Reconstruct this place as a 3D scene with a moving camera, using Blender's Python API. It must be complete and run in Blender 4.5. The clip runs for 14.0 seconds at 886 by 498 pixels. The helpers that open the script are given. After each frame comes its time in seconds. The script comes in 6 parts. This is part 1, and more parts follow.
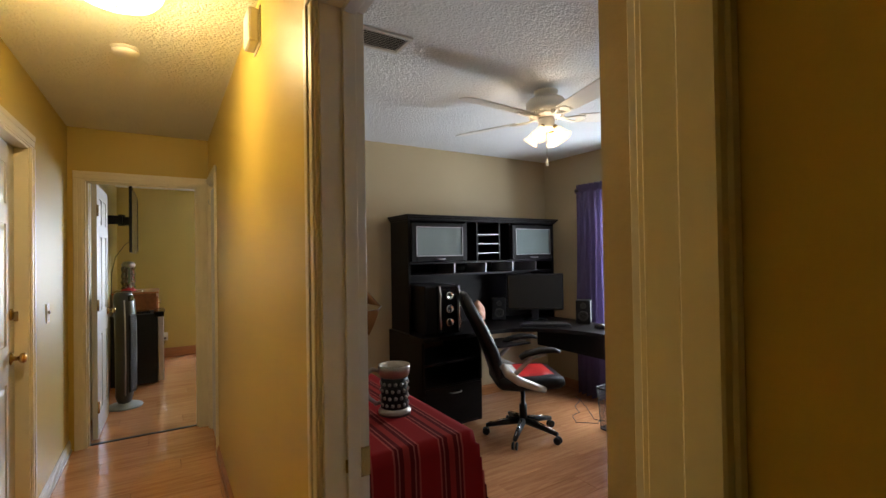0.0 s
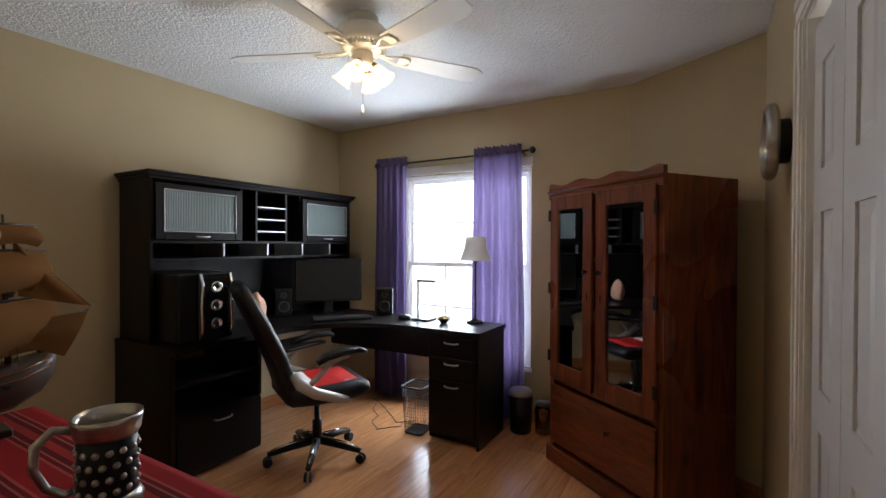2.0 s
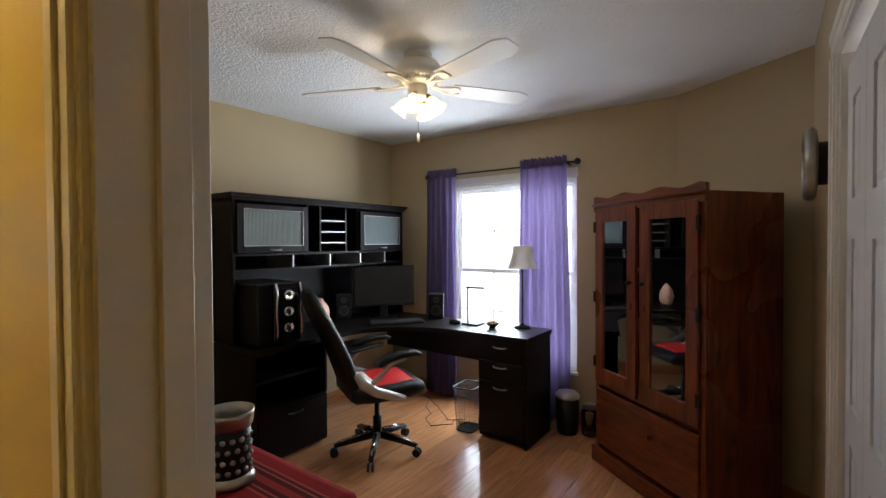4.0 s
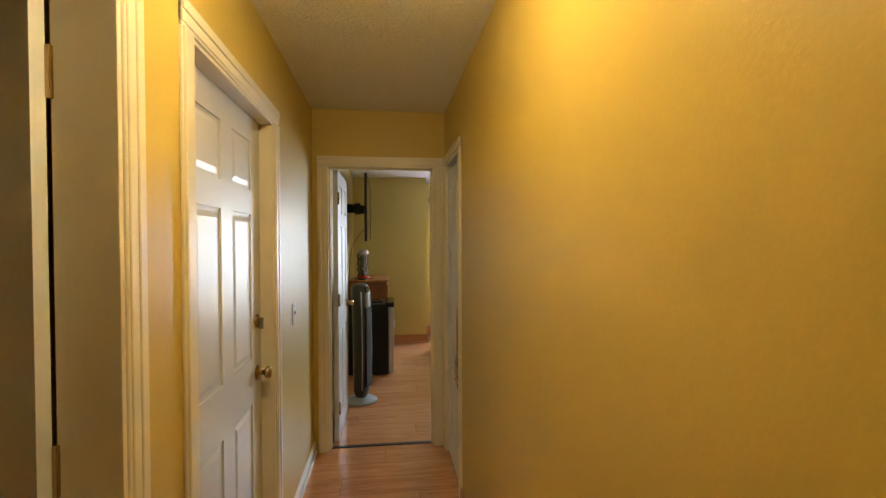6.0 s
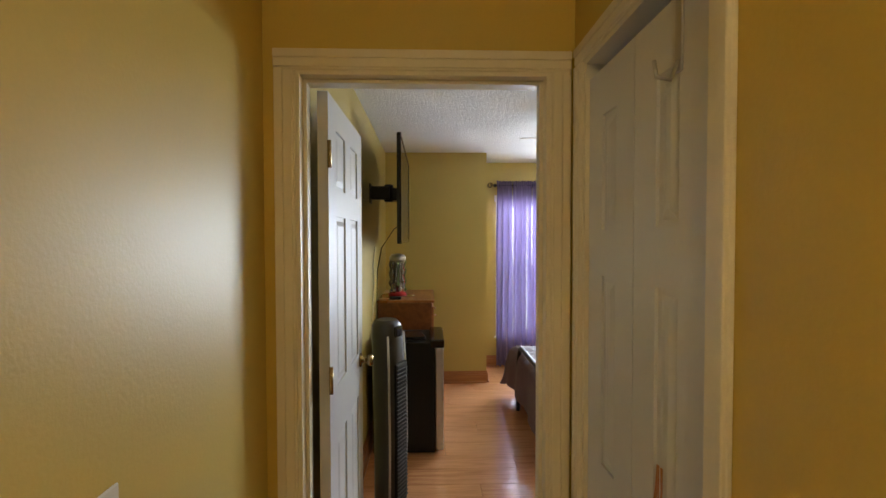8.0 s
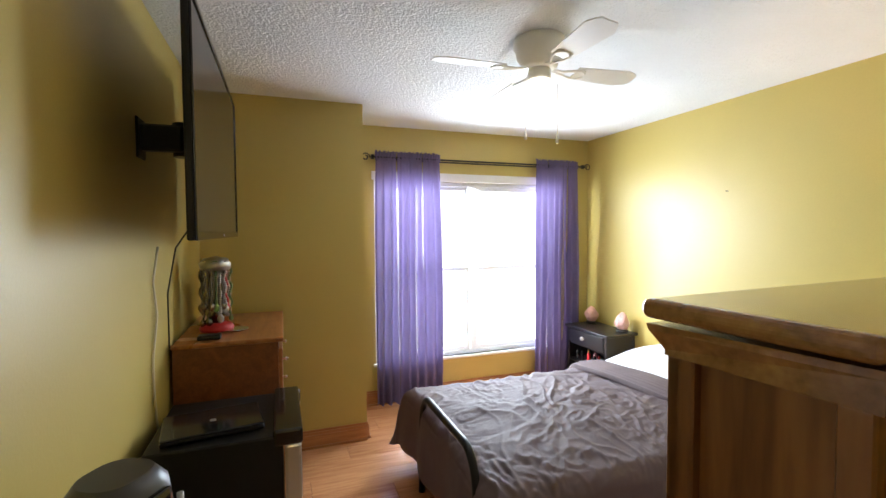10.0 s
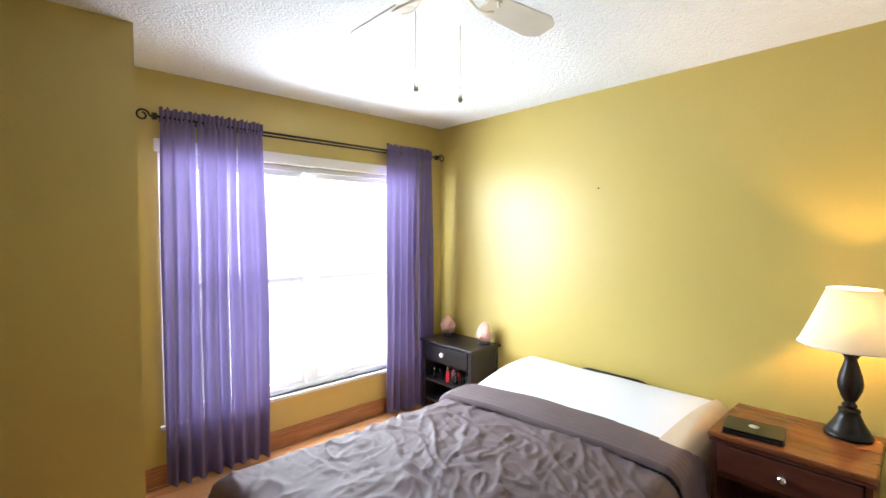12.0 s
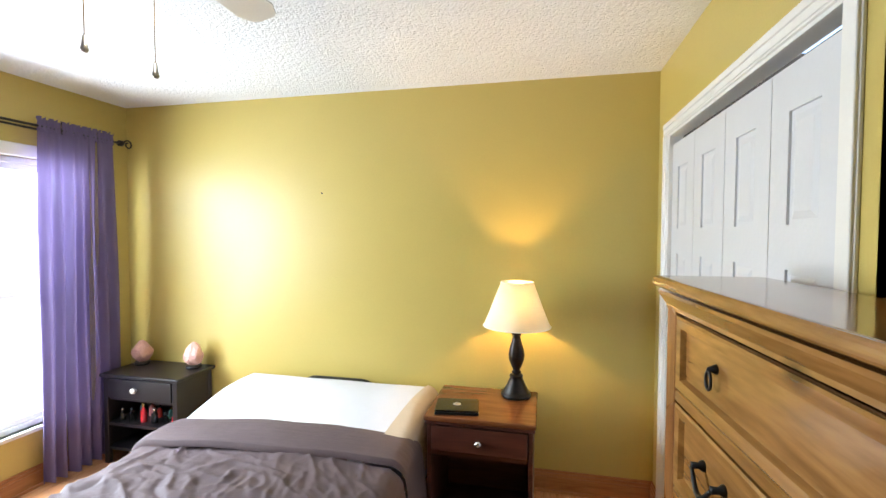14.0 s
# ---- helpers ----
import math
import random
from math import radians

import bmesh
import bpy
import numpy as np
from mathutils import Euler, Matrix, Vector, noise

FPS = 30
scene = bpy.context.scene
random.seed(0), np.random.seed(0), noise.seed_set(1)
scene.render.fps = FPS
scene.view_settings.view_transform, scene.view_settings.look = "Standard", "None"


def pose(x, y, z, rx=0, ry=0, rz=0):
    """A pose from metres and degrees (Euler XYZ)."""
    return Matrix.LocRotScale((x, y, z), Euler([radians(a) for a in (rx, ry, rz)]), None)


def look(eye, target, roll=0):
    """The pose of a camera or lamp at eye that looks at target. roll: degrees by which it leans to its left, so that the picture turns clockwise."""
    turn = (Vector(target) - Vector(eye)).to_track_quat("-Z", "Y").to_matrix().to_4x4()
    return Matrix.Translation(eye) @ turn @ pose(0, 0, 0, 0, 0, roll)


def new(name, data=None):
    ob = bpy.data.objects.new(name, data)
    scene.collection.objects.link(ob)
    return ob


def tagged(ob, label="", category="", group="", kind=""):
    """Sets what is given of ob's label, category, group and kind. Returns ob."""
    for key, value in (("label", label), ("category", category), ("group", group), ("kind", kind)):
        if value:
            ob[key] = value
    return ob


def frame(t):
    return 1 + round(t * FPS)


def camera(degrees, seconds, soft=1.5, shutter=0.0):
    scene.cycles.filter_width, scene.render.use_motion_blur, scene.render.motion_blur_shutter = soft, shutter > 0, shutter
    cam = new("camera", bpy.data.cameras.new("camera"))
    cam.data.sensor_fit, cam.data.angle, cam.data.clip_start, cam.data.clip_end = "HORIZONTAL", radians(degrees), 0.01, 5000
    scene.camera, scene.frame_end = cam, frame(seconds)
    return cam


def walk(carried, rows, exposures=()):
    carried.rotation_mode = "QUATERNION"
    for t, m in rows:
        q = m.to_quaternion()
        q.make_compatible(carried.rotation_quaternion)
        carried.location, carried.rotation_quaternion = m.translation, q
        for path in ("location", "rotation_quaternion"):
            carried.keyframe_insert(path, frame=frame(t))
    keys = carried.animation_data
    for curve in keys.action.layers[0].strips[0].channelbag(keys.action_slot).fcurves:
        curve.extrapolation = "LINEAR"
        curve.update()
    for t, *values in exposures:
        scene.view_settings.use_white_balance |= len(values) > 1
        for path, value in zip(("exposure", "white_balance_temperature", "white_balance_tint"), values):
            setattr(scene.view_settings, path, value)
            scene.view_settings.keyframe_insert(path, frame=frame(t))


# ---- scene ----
cam = camera(89.1, 14.0)
PATH = [
    (0, (0.62, 0.233, 1.42), (1.67, 1.935, 1.443), -0.9),
    (0.5, (0.704, 0.504, 1.449), (1.984, 2.04, 1.428), -0.2),
    (1, (0.842, 0.645, 1.44), (2.366, 1.939, 1.39), -0.4),
    (1.5, (0.932, 0.795, 1.38), (2.608, 1.886, 1.347), -0.1),
    (2, (0.959, 0.838, 1.336), (2.689, 1.841, 1.316), 0.2),
    (4.3, (0.699, 0.728, 1.446), (2.256, 1.983, 1.404), -0.6),
    (4.5, (0.639, 0.714, 1.451), (2.075, 2.106, 1.404), -0.5),
    (5, (0.541, 0.785, 1.451), (1.604, 2.479, 1.414), -0.7),
    (5.5, (0.535, 0.975, 1.454), (1.15, 2.878, 1.43), -0.7),
    (6, (0.504, 1.303, 1.49), (0.759, 3.286, 1.456), -0.2),
    (6.5, (0.498, 1.724, 1.504), (0.607, 3.72, 1.452), 0.0),
    (7, (0.464, 2.193, 1.501), (0.527, 4.191, 1.453), -0.3),
    (7.2, (0.487, 2.407, 1.508), (0.518, 4.406, 1.465), 0.2),
    (9.3, (0.488, 4.221, 1.541), (0.841, 6.188, 1.459), -0.5),
    (9.5, (0.505, 4.364, 1.542), (0.936, 6.315, 1.456), -0.4),
    (10, (0.543, 4.66, 1.516), (1.218, 6.541, 1.436), -0.4),
    (10.5, (0.588, 4.911, 1.512), (1.466, 6.706, 1.433), -0.3),
    (11, (0.646, 5.131, 1.515), (1.681, 6.841, 1.438), -0.1),
    (11.5, (0.661, 5.344, 1.51), (1.884, 6.925, 1.432), 0.1),
    (12, (0.737, 5.49, 1.505), (2.093, 6.958, 1.424), -0.0),
    (12.5, (0.795, 5.588, 1.493), (2.279, 6.926, 1.417), 0.1),
    (13, (0.833, 5.645, 1.5), (2.489, 6.765, 1.428), 0.1),
    (13.5, (0.833, 5.638, 1.511), (2.655, 6.459, 1.439), 0.1),
    (14, (0.8, 5.561, 1.526), (2.75, 5.998, 1.456), 0.2),
]
walk(cam, [(t, look(eye, target, roll)) for t, eye, target, roll in PATH])

# ---- light and exposure ----
scene.view_settings.exposure = 2.2
world = bpy.data.worlds.new("sky")
scene.world = world
world.use_nodes = True
wn = world.node_tree.nodes
sky = wn.new("ShaderNodeTexSky")
sky.sky_type, sky.sun_disc = "NISHITA", False
sky.sun_elevation, sky.sun_rotation = radians(48), radians(215)
world.node_tree.links.new(sky.outputs[0], wn["Background"].inputs[0])
wn["Background"].inputs[1].default_value = 0.15


def lamp(name, kind, energy, color, m, **kw):
    data = bpy.data.lights.new(name, kind)
    data.energy, data.color = energy, color
    if "size" in kw:
        data.shape, data.size, data.size_y = "RECTANGLE", kw["size"], kw["size_y"]
    if "radius" in kw:
        data.shadow_soft_size = kw["radius"]
    if "angle" in kw:
        data.angle = kw["angle"]
    ob = new(name, data)
    ob.matrix_world = m
    return ob


lamp("sun", "SUN", 3.0, (1.0, 0.95, 0.88), look((-6, -9, 14), (0, 0, 0)), angle=radians(0.6))
WARM, SOFT = (1.0, 0.66, 0.30), (1.0, 0.80, 0.56)
lamp("sky_light_bedroom", "AREA", 74, (0.77, 0.885, 1.0), look((2.24, 8.90, 1.30), (2.24, 5.90, -0.45)), size=1.8, size_y=1.5)
lamp("sky_light_office", "AREA", 29, (0.84, 0.92, 1.0), look((4.50, 2.54, 1.15), (3.00, 2.54, 0.90)), size=1.36, size_y=1.6)
lamp("hall_bulb", "POINT", 4.8, (1.0, 0.75, 0.38), pose(0.475, 2.20, 2.30), radius=0.06)
lamp("office_fan_bulb", "POINT", 1.1, (1.0, 0.80, 0.54), pose(2.64, 2.26, 2.10), radius=0.05)
lamp("bedroom_fan_bulb", "POINT", 0.45, (1.0, 0.94, 0.84), pose(1.714, 6.55, 2.12), radius=0.05)
lamp("table_lamp_bulb", "POINT", 5.0, (1.0, 0.60, 0.24), pose(3.262, 5.700, 1.150), radius=0.02)

# ---- materials ----


def material(name, color, rough=0.6, metal=0.0, vary=0.08, scale=6.0, fine=120.0, bump=0.0, bump_scale=200.0, spec=0.5, rand=0.0, coat=0.0, stretch=None):
    m = bpy.data.materials.new(name)
    m.use_nodes = True
    n, l = m.node_tree.nodes, m.node_tree.links
    b = n["Principled BSDF"]
    b.inputs["Roughness"].default_value, b.inputs["Metallic"].default_value = rough, metal
    b.inputs["Specular IOR Level"].default_value = spec
    b.inputs["Coat Weight"].default_value = coat
    co = n.new("ShaderNodeTexCoord")
    mp = n.new("ShaderNodeMapping")
    l.new(co.outputs["Object"], mp.inputs[0])
    if stretch:
        mp.inputs["Scale"].default_value = stretch
    big, small = n.new("ShaderNodeTexNoise"), n.new("ShaderNodeTexNoise")
    big.inputs["Scale"].default_value, big.inputs["Detail"].default_value = scale, 4
    small.inputs["Scale"].default_value, small.inputs["Detail"].default_value = fine, 3
    for t in (big, small):
        l.new(mp.outputs[0], t.inputs["Vector"])
    add = n.new("ShaderNodeMath")
    add.operation = "MULTIPLY_ADD"
    l.new(small.outputs[0], add.inputs[0])
    add.inputs[1].default_value = 0.5
    l.new(big.outputs[0], add.inputs[2])
    last = add.outputs[0]
    if rand:
        info, mul = n.new("ShaderNodeObjectInfo"), n.new("ShaderNodeMath")
        mul.operation = "MULTIPLY_ADD"
        l.new(info.outputs["Random"], mul.inputs[0])
        mul.inputs[1].default_value = rand
        l.new(last, mul.inputs[2])
        last = mul.outputs[0]
    ramp = n.new("ShaderNodeMapRange")
    l.new(last, ramp.inputs[0])
    ramp.inputs[1].default_value, ramp.inputs[2].default_value = 0.4, 1.1 + rand
    ramp.inputs[3].default_value, ramp.inputs[4].default_value = 1 - vary, 1 + vary
    mix = n.new("ShaderNodeVectorMath")
    mix.operation = "SCALE"
    mix.inputs[0].default_value = color[:3]
    l.new(ramp.outputs[0], mix.inputs["Scale"])
    l.new(mix.outputs[0], b.inputs["Base Color"])
    if bump:
        bp, tx = n.new("ShaderNodeBump"), n.new("ShaderNodeTexNoise")
        tx.inputs["Scale"].default_value, tx.inputs["Detail"].default_value = bump_scale, 3
        l.new(co.outputs["Object"], tx.inputs["Vector"])
        l.new(tx.outputs[0], bp.inputs["Height"])
        bp.inputs["Strength"].default_value, bp.inputs["Distance"].default_value = bump, 0.01
        l.new(bp.outputs[0], b.inputs["Normal"])
    return m


def wood(name, dark, light, rough=0.35, grain=(1.2, 14, 14), knots=0.0, rand=0.0, spec=0.5, bump=0.08, coat=0.0):
    """Wood with the grain along the axis whose scale is smallest."""
    m = bpy.data.materials.new(name)
    m.use_nodes = True
    n, l = m.node_tree.nodes, m.node_tree.links
    b = n["Principled BSDF"]
    b.inputs["Specular IOR Level"].default_value = spec
    b.inputs["Coat Weight"].default_value, b.inputs["Coat Roughness"].default_value = coat, 0.10
    co, mp = n.new("ShaderNodeTexCoord"), n.new("ShaderNodeMapping")
    mp.inputs["Scale"].default_value = grain
    l.new(co.outputs["Object"], mp.inputs[0])
    info = n.new("ShaderNodeObjectInfo")
    off = n.new("ShaderNodeVectorMath")
    off.operation = "SCALE"
    l.new(info.outputs["Random"], off.inputs["Scale"])
    off.inputs[0].default_value = (7, 5, 3)
    l.new(off.outputs[0], mp.inputs["Location"])
    t1, t2, t3 = (n.new("ShaderNodeTexNoise") for _ in range(3))
    t1.inputs["Scale"].default_value, t1.inputs["Detail"].default_value, t1.inputs["Distortion"].default_value = 1.6, 5, 1.2
    t2.inputs["Scale"].default_value, t2.inputs["Detail"].default_value = 9, 6
    t3.inputs["Scale"].default_value = 1.4
    l.new(mp.outputs[0], t1.inputs["Vector"])
    l.new(mp.outputs[0], t2.inputs["Vector"])
    l.new(co.outputs["Object"], t3.inputs["Vector"])
    a = n.new("ShaderNodeMath")
    a.operation = "MULTIPLY_ADD"
    l.new(t2.outputs[0], a.inputs[0])
    a.inputs[1].default_value = 0.5
    l.new(t1.outputs[0], a.inputs[2])
    a2 = n.new("ShaderNodeMath")
    a2.operation = "MULTIPLY_ADD"
    l.new(info.outputs["Random"], a2.inputs[0])
    a2.inputs[1].default_value = rand
    l.new(a.outputs[0], a2.inputs[2])
    ramp = n.new("ShaderNodeValToRGB")
    ramp.color_ramp.elements[0].position, ramp.color_ramp.elements[0].color = 0.48, (*dark, 1)
    ramp.color_ramp.elements[1].position, ramp.color_ramp.elements[1].color = 0.98 + rand * 0.7, (*light, 1)
    l.new(a2.outputs[0], ramp.inputs[0])
    col = ramp.outputs[0]
    if knots:
        v, kr, mx = n.new("ShaderNodeTexVoronoi"), n.new("ShaderNodeMapRange"), n.new("ShaderNodeMix")
        v.inputs["Scale"].default_value = knots
        km = n.new("ShaderNodeMapping")
        km.inputs["Scale"].default_value = [0.6 if g == min(grain) else 1.0 for g in grain]
        l.new(co.outputs["Object"], km.inputs[0])
        l.new(km.outputs[0], v.inputs["Vector"])
        l.new(v.outputs["Distance"], kr.inputs[0])
        kr.inputs[1].default_value, kr.inputs[2].default_value, kr.inputs[3].default_value, kr.inputs[4].default_value = 0.04, 0.13, 0.85, 0
        mx.data_type = "RGBA"
        l.new(kr.outputs[0], mx.inputs[0])
        l.new(col, mx.inputs[6])
        mx.inputs[7].default_value = (*[c * 0.35 for c in dark], 1)
        col = mx.outputs[2]
    l.new(col, b.inputs["Base Color"])
    rr = n.new("ShaderNodeMapRange")
    l.new(t3.outputs[0], rr.inputs[0])
    rr.inputs[3].default_value, rr.inputs[4].default_value = rough - 0.07, rough + 0.1
    l.new(rr.outputs[0], b.inputs["Roughness"])
    bp = n.new("ShaderNodeBump")
    l.new(t2.outputs[0], bp.inputs["Height"])
    bp.inputs["Strength"].default_value, bp.inputs["Distance"].default_value = bump, 0.002
    l.new(bp.outputs[0], b.inputs["Normal"])
    return m


def popcorn(name, color, relief=0.5):
    """Sprayed ceiling texture: clotted relief."""
    m = material(name, color, 0.95, vary=0.05, scale=2, spec=0.1)
    n, l = m.node_tree.nodes, m.node_tree.links
    co, v, t, bp, ad = (n.new("ShaderNode" + k) for k in ("TexCoord", "TexVoronoi", "TexNoise", "Bump", "Math"))
    v.inputs["Scale"].default_value = 95
    t.inputs["Scale"].default_value, t.inputs["Detail"].default_value, t.inputs["Distortion"].default_value = 44, 6, 0.6
    l.new(co.outputs["Object"], v.inputs["Vector"])
    l.new(co.outputs["Object"], t.inputs["Vector"])
    ad.operation = "MULTIPLY_ADD"
    l.new(v.outputs["Distance"], ad.inputs[0])
    ad.inputs[1].default_value = -0.35
    l.new(t.outputs[0], ad.inputs[2])
    l.new(ad.outputs[0], bp.inputs["Height"])
    bp.inputs["Strength"].default_value, bp.inputs["Distance"].default_value = relief, 0.012
    l.new(bp.outputs[0], n["Principled BSDF"].inputs["Normal"])
    return m


def sheer(name, color, through_share=0.45, see=0.03, bands=0.0, tint=None):
    """Thin woven cloth that lets light through."""
    m = material(name, color, 0.9, vary=0.12, scale=5, fine=300, spec=0.1)
    n, l = m.node_tree.nodes, m.node_tree.links
    tr, mx = n.new("ShaderNodeBsdfTranslucent"), n.new("ShaderNodeMixShader")
    tr.inputs[0].default_value = (*(tint or [min(1, c * 1.5 + 0.1) for c in color]), 1)
    mx.inputs[0].default_value = through_share
    l.new(n["Principled BSDF"].outputs[0], mx.inputs[1])
    l.new(tr.outputs[0], mx.inputs[2])
    tp, m2 = n.new("ShaderNodeBsdfTransparent"), n.new("ShaderNodeMixShader")
    if bands:
        co, mp, tx, rg = (n.new("ShaderNode" + k) for k in ("TexCoord", "Mapping", "TexNoise", "MapRange"))
        mp.inputs["Scale"].default_value = (1.0, 0.0, 0.012)
        tx.inputs["Scale"].default_value, tx.inputs["Detail"].default_value = bands, 2
        l.new(co.outputs["Object"], mp.inputs[0])
        l.new(mp.outputs[0], tx.inputs["Vector"])
        l.new(tx.outputs[0], rg.inputs[0])
        rg.inputs[1].default_value, rg.inputs[2].default_value, rg.inputs[3].default_value, rg.inputs[4].default_value = 0.62, 0.70, see, 0.40
        l.new(rg.outputs[0], m2.inputs[0])
    else:
        m2.inputs[0].default_value = see
    l.new(mx.outputs[0], m2.inputs[1])
    l.new(tp.outputs[0], m2.inputs[2])
    l.new(m2.outputs[0], n["Material Output"].inputs[0])
    return m


def emitter(name, color, strength):
    m = bpy.data.materials.new(name)
    m.use_nodes = True
    b = m.node_tree.nodes["Principled BSDF"]
    b.inputs["Base Color"].default_value = (*color, 1)
    b.inputs["Emission Color"].default_value, b.inputs["Emission Strength"].default_value = (*color, 1), strength
    return m


def clear_glass(name, tint=(1, 1, 1), rough=0.0, extra=0.0):
    m = bpy.data.materials.new(name)
    m.use_nodes = True
    n, l = m.node_tree.nodes, m.node_tree.links
    tp, gl, mx, fr = (n.new("ShaderNode" + k) for k in ("BsdfTransparent", "BsdfGlossy", "MixShader", "Fresnel"))
    tp.inputs[0].default_value = (*tint, 1)
    gl.inputs["Roughness"].default_value = rough
    fr.inputs[0].default_value = 1.5
    ad = n.new("ShaderNodeMath")
    ad.inputs[1].default_value = extra
    l.new(fr.outputs[0], ad.inputs[0])
    l.new(ad.outputs[0], mx.inputs[0])
    l.new(tp.outputs[0], mx.inputs[1])
    l.new(gl.outputs[0], mx.inputs[2])
    l.new(mx.outputs[0], n["Material Output"].inputs[0])
    return m


HALL_PAINT = material("hall_paint", (0.57, 0.42, 0.095), 0.42, vary=0.05, scale=1.5, bump=0.05, bump_scale=110, spec=0.4)
BED_PAINT = material("bedroom_paint", (0.50, 0.385, 0.105), 0.38, vary=0.05, scale=1.5, bump=0.05, bump_scale=110, spec=0.55)
OFFICE_PAINT = material("office_paint", (0.48, 0.385, 0.235), 0.50, vary=0.05, scale=1.5, bump=0.05, bump_scale=110, spec=0.4)
WHITE = material("white_trim_paint", (0.73, 0.71, 0.66), 0.35, vary=0.04, scale=9, spec=0.5)
CREAM = material("cream_trim_paint", (0.73, 0.67, 0.52), 0.35, vary=0.04, scale=9, spec=0.5)
DOORW = material("door_paint", (0.60, 0.60, 0.605), 0.38, vary=0.03, scale=7, bump=0.05, bump_scale=60)
CEILING = popcorn("sprayed_ceiling", (0.80, 0.82, 0.84), 0.75)
# the hall lamp's yellow light is tinted into this ceiling colour
CEILING_HALL = popcorn("sprayed_ceiling_lamplit", (0.80, 0.78, 0.68), 0.9)
FLOOR = wood("laminate", (0.41, 0.166, 0.070), (0.66, 0.33, 0.158), 0.17, (1.3, 18, 18), rand=0.22, bump=0.03, coat=0.6)
BASEWOOD = wood("stained_baseboard", (0.30, 0.11, 0.035), (0.48, 0.21, 0.075), 0.30, (1.5, 16, 16))
BASEWOOD_Y = wood("stained_baseboard_y", (0.30, 0.11, 0.035), (0.48, 0.21, 0.075), 0.30, (16, 1.5, 16))
ESPRESSO = wood("espresso_veneer", (0.003, 0.0022, 0.0022), (0.007, 0.005, 0.005), 0.36, (1.5, 12, 12), bump=0.05, spec=0.22)
CEDAR = wood("cedar", (0.065, 0.013, 0.006), (0.25, 0.062, 0.021), 0.28, (12, 12, 1.3), knots=4.0)
CEDAR_H = wood("cedar_cross", (0.065, 0.013, 0.006), (0.25, 0.062, 0.021), 0.28, (1.3, 12, 12), knots=4.0)
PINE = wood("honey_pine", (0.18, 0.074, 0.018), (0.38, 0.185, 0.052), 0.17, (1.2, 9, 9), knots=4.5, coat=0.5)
# upright grain, darkened below PINE to paint in the shade on the chest's side
PINE_V_SHADED = wood("honey_pine_upright_shaded", (0.13, 0.042, 0.011), (0.33, 0.140, 0.040), 0.28, (7, 7, 0.9), knots=3.5)
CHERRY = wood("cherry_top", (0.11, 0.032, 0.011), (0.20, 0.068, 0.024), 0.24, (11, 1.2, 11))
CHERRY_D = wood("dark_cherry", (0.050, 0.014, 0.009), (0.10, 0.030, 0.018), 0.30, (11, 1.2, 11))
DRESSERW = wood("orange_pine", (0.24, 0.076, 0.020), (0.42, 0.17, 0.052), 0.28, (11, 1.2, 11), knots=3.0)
# the same orange pine at half strength: the sides' shade is in the colour
DRESSER_SHADED = wood("orange_pine_shaded", (0.13, 0.040, 0.012), (0.24, 0.085, 0.026), 0.30, (11, 1.2, 11), knots=3.0)
BLACKWOOD = material("black_lacquer", (0.012, 0.010, 0.011), 0.32, vary=0.2, scale=12)
BLACK = material("black_plastic", (0.008, 0.008, 0.009), 0.40, vary=0.15, scale=20, spec=0.28)
GLOSS = material("gloss_black", (0.008, 0.008, 0.009), 0.10, vary=0.1)
SCREEN = material("screen_panel", (0.012, 0.011, 0.010), 0.14, vary=0.05)
LEATHER = material("black_leather", (0.008, 0.008, 0.009), 0.42, vary=0.2, scale=20, bump=0.2, bump_scale=260, spec=0.32)
REDLEATHER = material("red_leather", (0.66, 0.025, 0.024), 0.40, vary=0.1, scale=14, bump=0.2, bump_scale=260)
WHITELEATHER = material("white_leather", (0.74, 0.71, 0.66), 0.42, vary=0.06, scale=14, bump=0.15, bump_scale=260)
CHROME = material("chrome", (0.75, 0.75, 0.75), 0.14, 1.0, vary=0.05)
SILVER = material("silver_paint", (0.52, 0.52, 0.53), 0.32, 0.8, vary=0.06)
PEWTER = material("pewter", (0.42, 0.40, 0.37), 0.30, 1.0, vary=0.18, scale=18)
BRASS = material("brass", (0.42, 0.30, 0.13), 0.26, 1.0, vary=0.12, scale=20)
BRONZE = material("dark_bronze", (0.014, 0.012, 0.010), 0.36, 0.6, vary=0.25, scale=30)
IRON = material("black_iron", (0.010, 0.010, 0.010), 0.42, 0.3, vary=0.2)
GREYPL = material("grey_plastic", (0.042, 0.040, 0.038), 0.36, vary=0.1)
PALEBLUE = material("pale_grey_plastic", (0.30, 0.34, 0.38), 0.40, vary=0.08)
PURPLE_PLAIN = sheer("purple_cloth", (0.12, 0.095, 0.18), 0.11, 0.01, 0.0, (0.30, 0.22, 0.50))
PURPLE = sheer("purple_voile", (0.15, 0.12, 0.22), 0.06, 0.01, 26.0, (0.30, 0.22, 0.50))
COMFORTER = material("taupe_comforter", (0.135, 0.100, 0.106), 0.70, vary=0.12, scale=8, fine=260, bump=0.15, bump_scale=320, spec=0.18)
SHEET = material("white_cotton", (0.70, 0.71, 0.76), 0.85, vary=0.03, scale=8, bump=0.12, bump_scale=300, spec=0.2)
BLANKET = material("cream_blanket", (0.56, 0.48, 0.38), 0.9, vary=0.06, scale=10, bump=0.25, bump_scale=160, spec=0.1)
PLATE = material("cover_plate", (0.72, 0.68, 0.58), 0.35, vary=0.03)
# white window vinyl, made translucent to imitate daylight glare over the bars
VINYL = sheer("glare_white_vinyl", (0.82, 0.82, 0.81), 0.16, 0.0)
